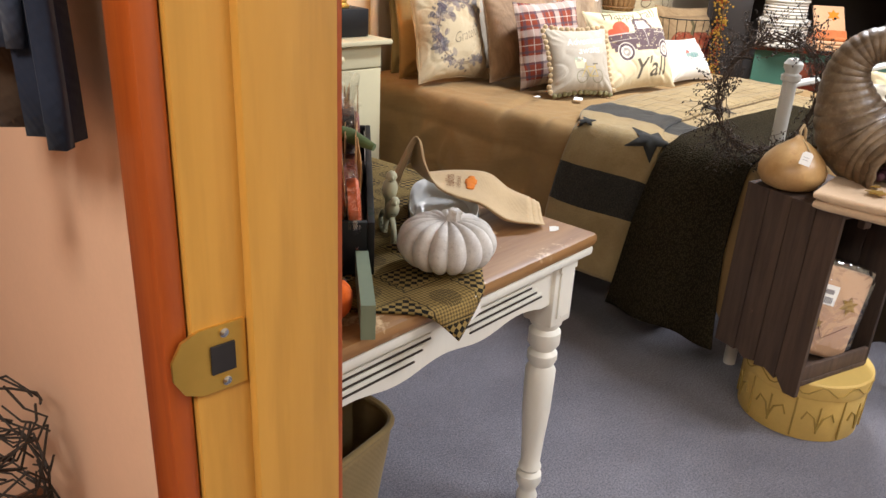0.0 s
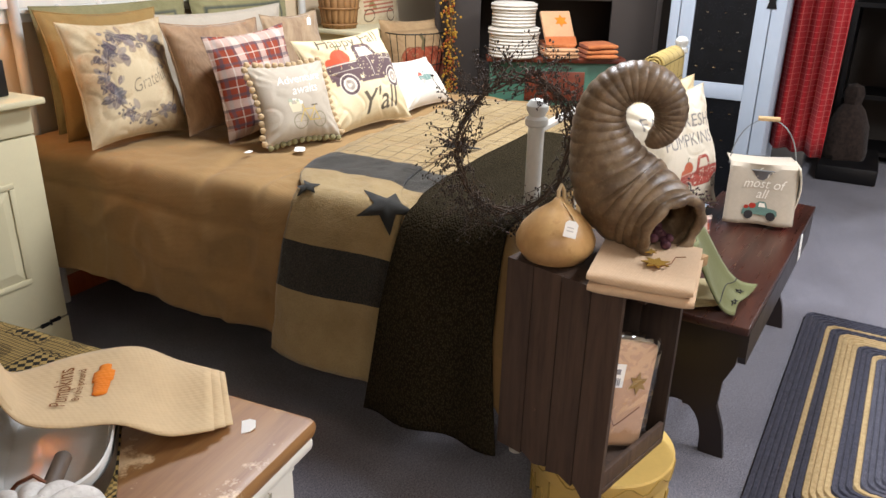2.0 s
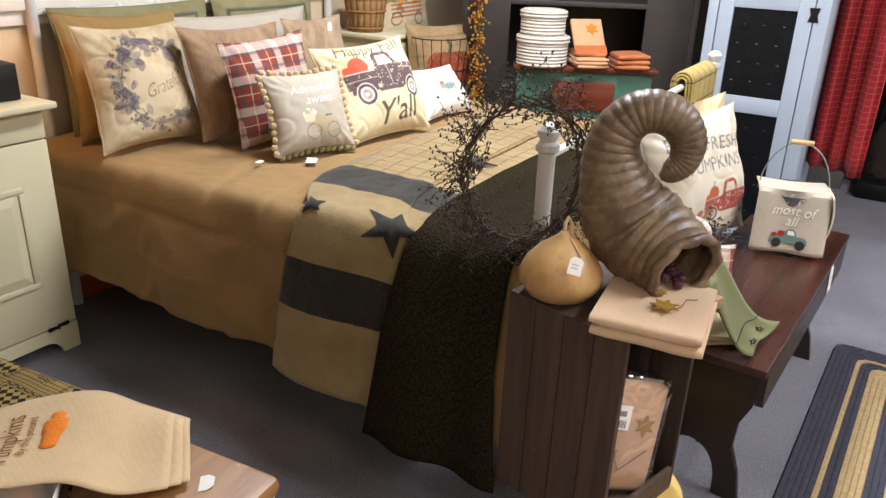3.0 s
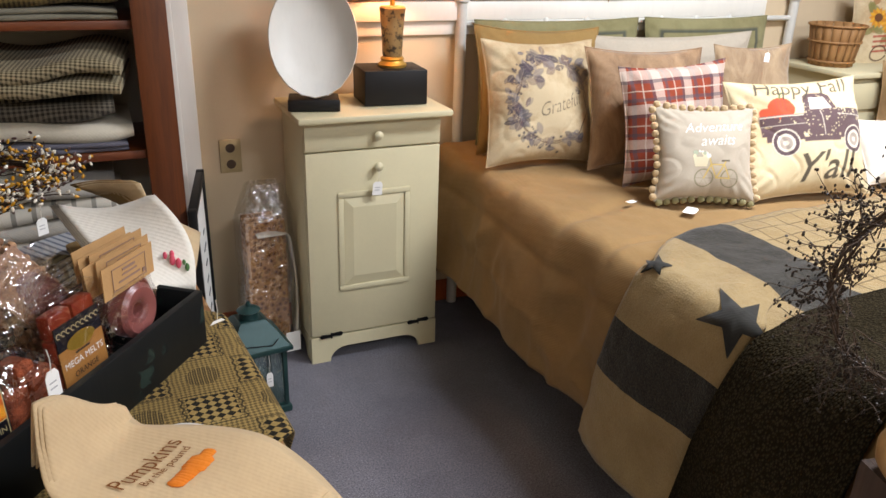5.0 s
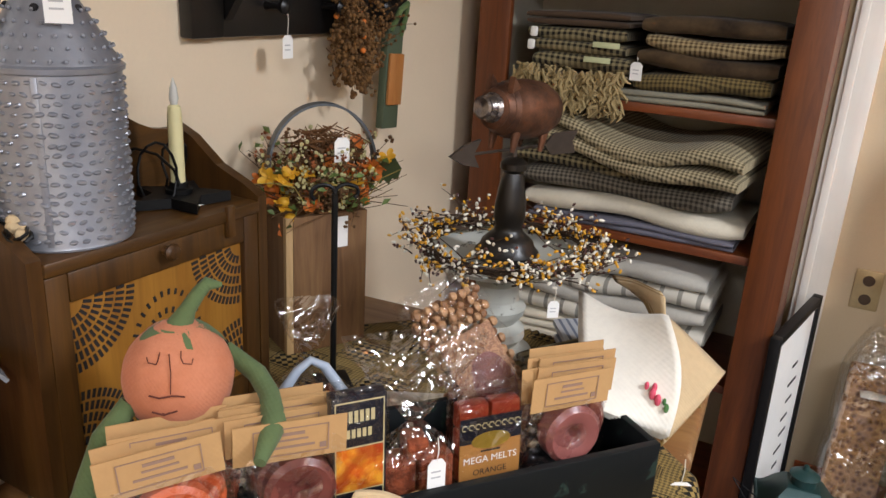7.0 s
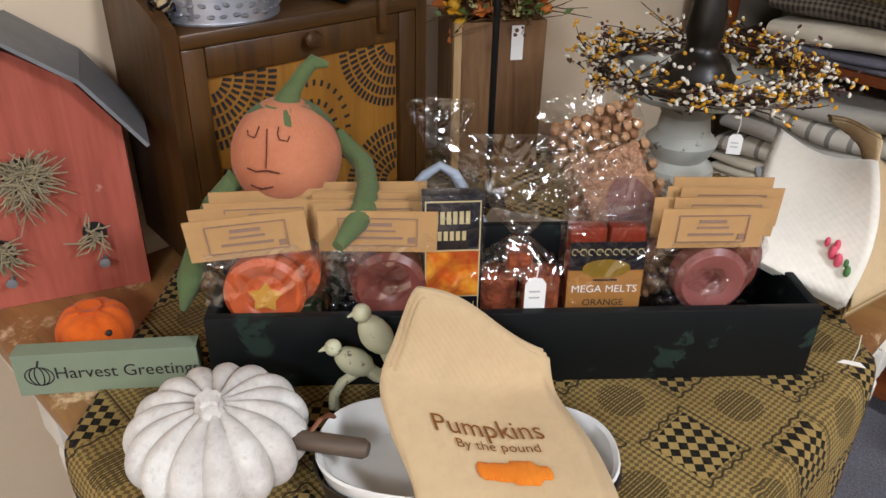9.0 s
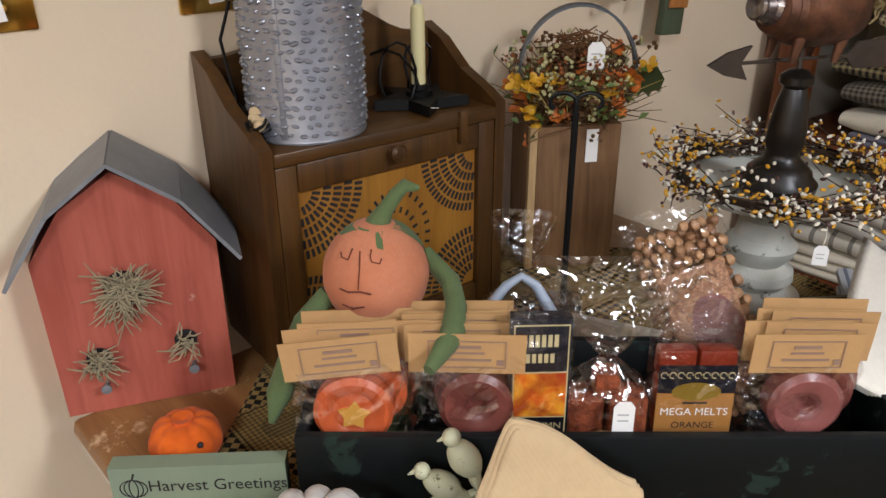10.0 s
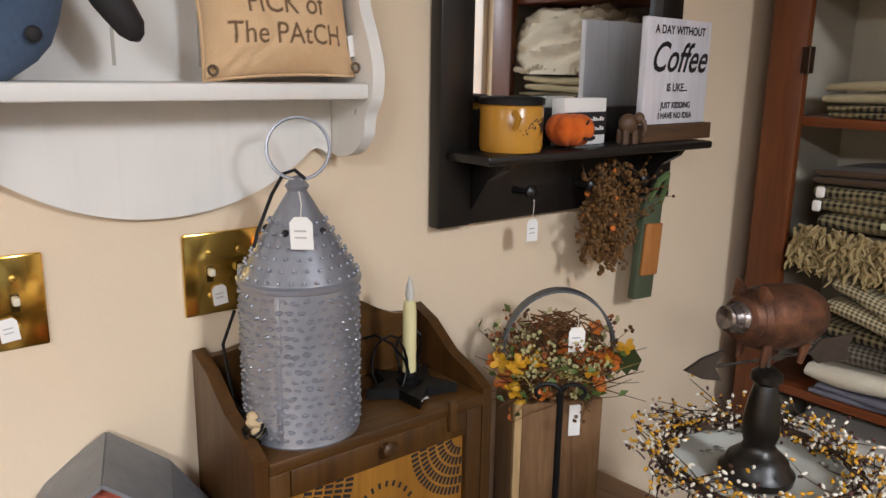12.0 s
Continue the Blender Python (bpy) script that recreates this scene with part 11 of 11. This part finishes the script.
    tube(bm, [(-0.1, 0, 2.29), (0.5, 0, 2.29)], 0.012)
    for x in (-0.05, 0.45):
        tube(bm, [(x, 0, 2.29), (x, 0, CEIL)], 0.004)
    part("rod", bm, IRON, t)
    # red and black hangings further back
    t = thing("hanging_throw", pose(9.45, 2.62, 0, 0, 0, -92), "red and black buffalo check throw hanging far back", "throw blanket")
    bm = B()
    sheet(bm, 30, 12, lambda u, v: (u * 0.7, 0.03 * math.sin(u * 17), 0.75 + 1.3 * (1 - v)))
    part("cloth", bm, plaid_mat("buffalo_check", "7a1414", "1a0d0d", "4a1010", "2a1010", 0.16), t, solid=0.01)
    bm = B()
    tube(bm, [(-0.05, 0, 2.06), (0.75, 0, 2.06)], 0.012)
    for x in (0.0, 0.7):
        tube(bm, [(x, 0, 2.06), (x, 0, CEIL)], 0.004)
    part("rod", bm, IRON, t)
    # low dark shelf unit with a plush figure
    t = thing("low_shelf", pose(9.75, 2.9, 0, 0, 0, -92), "low black shelf unit in the dark back of the shop", "shelf unit")
    for nm, a, b in (("side", (0, 0, 0), (0.03, 0.4, 1.0)), ("side", (1.37, 0, 0), (1.4, 0.4, 1.0)), ("shelf", (0.0305, 0, 0.42), (1.3695, 0.4, 0.45)), ("top", (0, -0.01, 1.0005), (1.4, 0.4, 1.03)), ("shelf", (0.0305, 0, 0.05), (1.3695, 0.4, 0.08))):
        bm = B()
        span(bm, a, b)
        part(nm, bm, BLACK, t)
    bm = B()
    box(bm, (0, 0, 0.09), (0.32, 0.3, 0.18), 0.02)
    solo("folded_blanket", bm, RED_P, pose(9.92, 2.35, 0.451), "red folded blanket on the dark shelf", "blanket")
    bm = B()
    lathe(bm, [(0, 0), (0.14, 0), (0.15, 0.03), (0.12, 0.2), (0.08, 0.3), (0.05, 0.34), (0.055, 0.37), (0.06, 0.41), (0.045, 0.45), (0, 0.47)], 22, I4, lambda a, z: 1 + 0.08 * math.sin(5 * a + 9 * z))
    solo("plush_figure", bm, fabric("dark_plush", "2c2320", "3f332c", 200, 0.3, 40, 1.0), pose(9.42, 2.80, 0.10), "dark brown plush robed figure", "doll")
    bm = B()
    box(bm, (0, 0, 0.05), (0.6, 0.34, 0.10), 0.01)
    solo("low_platform", bm, BLACK, pose(9.42, 2.75, 0), "low black display platform", "platform")
    bm = B()
    box(bm, (0, 0, 0.17), (0.3, 0.22, 0.34), 0.008)
    solo("grey_box", bm, plain("grey_card", "6a6662", 0.7), pose(9.40, 3.12, 0.0), "grey cardboard box on the carpet", "box")
    tag("price_tag", pose(9.30, 2.80, 0.24, 0, 0, -92), 0.04, 0.05, "white price tag hanging on the plush figure")
    # wooden apple cut-out on the north wall
    t = thing("wooden_apple", pose(4.905, YN - 0.008, 1.37), "red painted wooden apple cut-out hung on the wall", "wall decoration")
    bm = B()
    prism(bm, [(0.062 * math.cos(k * 0.1745) * (1.08 if math.sin(k * 0.1745) > 0 else 1), 0.062 * math.sin(k * 0.1745) - (0.012 if 7 < k < 11 else 0) + (0.008 if 26 < k < 28 else 0)) for k in range(36)], 0.014)
    part("apple", bm, painted("apple_red_paint", "a8452a", "7a5238", 0.5, 0.72), t, smooth=20)
    bm = B()
    tube(bm, [(0, 0, 0.05), (0.006, 0, 0.075)], 0.004, 6)
    part("stem", bm, BROWN_CLOTH, t)
    # second nightstand and things by the wall
    t = thing("nightstand", pose(7.40, 5.19, 0), "cream painted nightstand beside the far bedside", "nightstand")
    bm = B()
    span(bm, (-0.2, -0.16, 0.06), (0.2, 0.2, 0.90), 0.003)
    part("body", bm, CREAM, t)
    bm = B()
    span(bm, (-0.225, -0.19, 0.9005), (0.225, 0.21, 0.922), 0.005)
    part("top", bm, CREAM, t)
    bm = B()
    span(bm, (-0.185, -0.172, 0.77), (0.185, -0.1605, 0.88), 0.003)
    dr = part("drawer", bm, CREAM, t)
    bm = B()
    lathe(bm, [(0.007, 0), (0.006, 0.01), (0.014, 0.018), (0.01, 0.026), (0, 0.027)], 14, Matrix.Translation((0, -0.172, 0.825)) @ pose(0, 0, 0, 90))
    part("knob", bm, CREAM, dr)
    for x in (-0.17, 0.17):
        for y in (-0.13, 0.17):
            bm = B()
            box(bm, (x, y, 0.03), (0.05, 0.05, 0.0595), 0.003)
            part("foot", bm, CREAM, t)
    t = thing("bushel_basket", pose(7.30, 5.22, 0.9225), "slatted wooden bushel basket on the nightstand", "basket")
    slat = wood("basket_wood", "8a6238", "a57a48", 0.7, 1, "z")
    for i in range(18):
        a = i * 0.349
        bm = B()
        sheet(bm, 2, 3, lambda u, v: ((0.085 + 0.025 * v) * math.cos(a + 0.16 * (2 * u - 1)), (0.085 + 0.025 * v) * math.sin(a + 0.16 * (2 * u - 1)), 0.17 * v))
        part("slat", bm, slat, t, solid=0.003)
    for z, r in ((0.02, 0.091), (0.10, 0.103), (0.165, 0.113)):
        bm = B()
        tube(bm, [(r * math.cos(a * 0.2618), r * math.sin(a * 0.2618), z) for a in range(24)], 0.005, 6, True)
        part("hoop", bm, slat, t)
    bm = B()
    lathe(bm, [(0, 0.001), (0.085, 0.001), (0.085, 0.006), (0, 0.006)], 24)
    part("bottom", bm, slat, t)
    # wire basket with a pumpkin pillow, on a stool
    t = thing("stool", pose(7.50, 4.88, 0), "dark wooden stool under the wire basket", "stool")
    bm = B()
    box(bm, (0, 0, 0.585), (0.36, 0.30, 0.03), 0.006)
    part("seat", bm, REDWOOD_X, t)
    for x in (-0.14, 0.14):
        for y in (-0.11, 0.11):
            bm = B()
            box(bm, (x, y, 0.285), (0.035, 0.035, 0.569), 0.003)
            part("leg", bm, REDWOOD, t)
    t = thing("wire_basket", pose(7.50, 4.88, 0.6005), "dark wire basket holding a pumpkin pillow", "basket")
    for i in range(20):
        a = i * 0.314
        bm = B()
        tube(bm, [((0.14 + 0.05 * k / 4) * math.cos(a), (0.11 + 0.04 * k / 4) * math.sin(a), 0.31 * k / 4) for k in range(5)], 0.002, 5)
        part("wire", bm, IRON, t)
    for z, k in ((0.003, 0), (0.15, 0.5), (0.31, 1)):
        bm = B()
        tube(bm, [((0.14 + 0.05 * k) * math.cos(a * 0.2618), (0.11 + 0.04 * k) * math.sin(a * 0.2618), z) for a in range(24)], 0.0032, 6, True)
        part("hoop", bm, IRON, t)
    art = Print(0.40, 0.37, 110)
    for dx, r in ((-0.075, 0.075), (0.085, 0.075), (-0.035, 0.09), (0.045, 0.09), (0.005, 0.085)):
        art.fill(ring_pts(0.02 + dx, 0.135, r, 0.092, 26), ("8f3a26", "9c442c")[int(r * 1000) % 2], 0.92, 3.0)
        art.line(ring_pts(0.02 + dx, 0.135, r, 0.092, 26), 0.004, "5a2418", 0.6)
    art.line([(0.02, 0.22), (0.03, 0.26), (0.015, 0.29)], 0.018, "5b5438")
    for k in range(7):
        art.fill(leaf_pts(-0.14 + 0.05 * k, 0.035, 0.05, 0.012, 20 * k), "6d5a3a", 0.6)
    art.line([(-0.15, 0.31), (0.16, 0.325)], 0.012, "7a6248", 0.5)
    pillow("jack_pillow", 0.40, 0.37, 0.14, printed_cloth("faded_print_cloth", "a98c66", "8d7150"), pose(7.49, 4.87, 0.604, -6, 0, -28), "tan pillow with a faded red pumpkin print", "pillow", 81, art)
    art = Print(0.40, 0.40, 130)
    for k in range(26):
        art.fill(leaf_pts(rnd.uniform(-.15, .13), rnd.uniform(.17, .31), 0.055, 0.014, rnd.uniform(0, 360)), rnd.choice(("5f6a3a", "74713f", "8a5a2c")), 0.8)
    for cx, cz, r in ((0.0, 0.28, 0.062), (-0.10, 0.25, 0.045), (0.10, 0.26, 0.048), (-0.045, 0.215, 0.038), (0.06, 0.21, 0.038)):
        for k in range(14):
            art.fill(leaf_pts(cx, cz, r, r * 0.2, k * 25.7), ("d29a24", "c07e1e")[k % 2])
        art.fill(ring_pts(cx, cz, r * 0.42), "5c3418")
    for a in range(4):
        art.line([(-0.11, 0.17 - 0.022 * a), (0.12, 0.185 - 0.022 * a)], 0.010, "9c3026", 0.85)
    for wx in (-0.08, 0.09):
        art.line(ring_pts(wx, 0.095, 0.035, n=20), 0.006, "4a3020")
    pillow("sunflower_pillow", 0.40, 0.40, 0.11, IVORY, pose(7.63, 5.21, 0.86, -8, 0, -14), "tan pillow printed with sunflowers in a cart", "pillow", 82, art)
    bm = B()
    box(bm, (0, 0, 0.4285), (0.3, 0.3, 0.857), 0.006)
    solo("wooden_cube", bm, REDWOOD, pose(7.78, 5.24, 0), "dark wooden display plinth by the wall", "plinth")
    # hanging garland at the hutch corner
    t = thing("garland", pose(7.545, 4.70, 0.58), "hanging yellow and rust bittersweet garland", "garland")
    st_, ys, os = B(), B(), B()
    for i in range(260):
        z = rnd.uniform(0.02, 1.3)
        pts = sprig(st_, (rnd.gauss(0, 0.012), rnd.gauss(0, 0.012), z), Vector((rnd.uniform(-1, 1), rnd.uniform(-1, 1), -0.9)).normalized(), rnd.uniform(0.03, 0.07), rnd)
        for q in pts[1:]:
            ball(ys if rnd.random() < 0.7 else os, q, rnd.uniform(0.004, 0.008), I4, 5, 4)
    tube(st_, [(0.01 * math.sin(k), 0.01 * math.cos(k), 1.3 * k / 12) for k in range(13)], 0.006, 6)
    part("stem", st_, plain("vine_brown", "5a4426", 0.8), t)["kind"] = "stuff"
    part("yellow_berry", ys, plain("mustard_berry", "b58a2c", 0.6), t)["kind"] = "stuff"
    part("rust_berries", os, plain("rust_berry", "9c4a1c", 0.6), t)["kind"] = "stuff"


east()
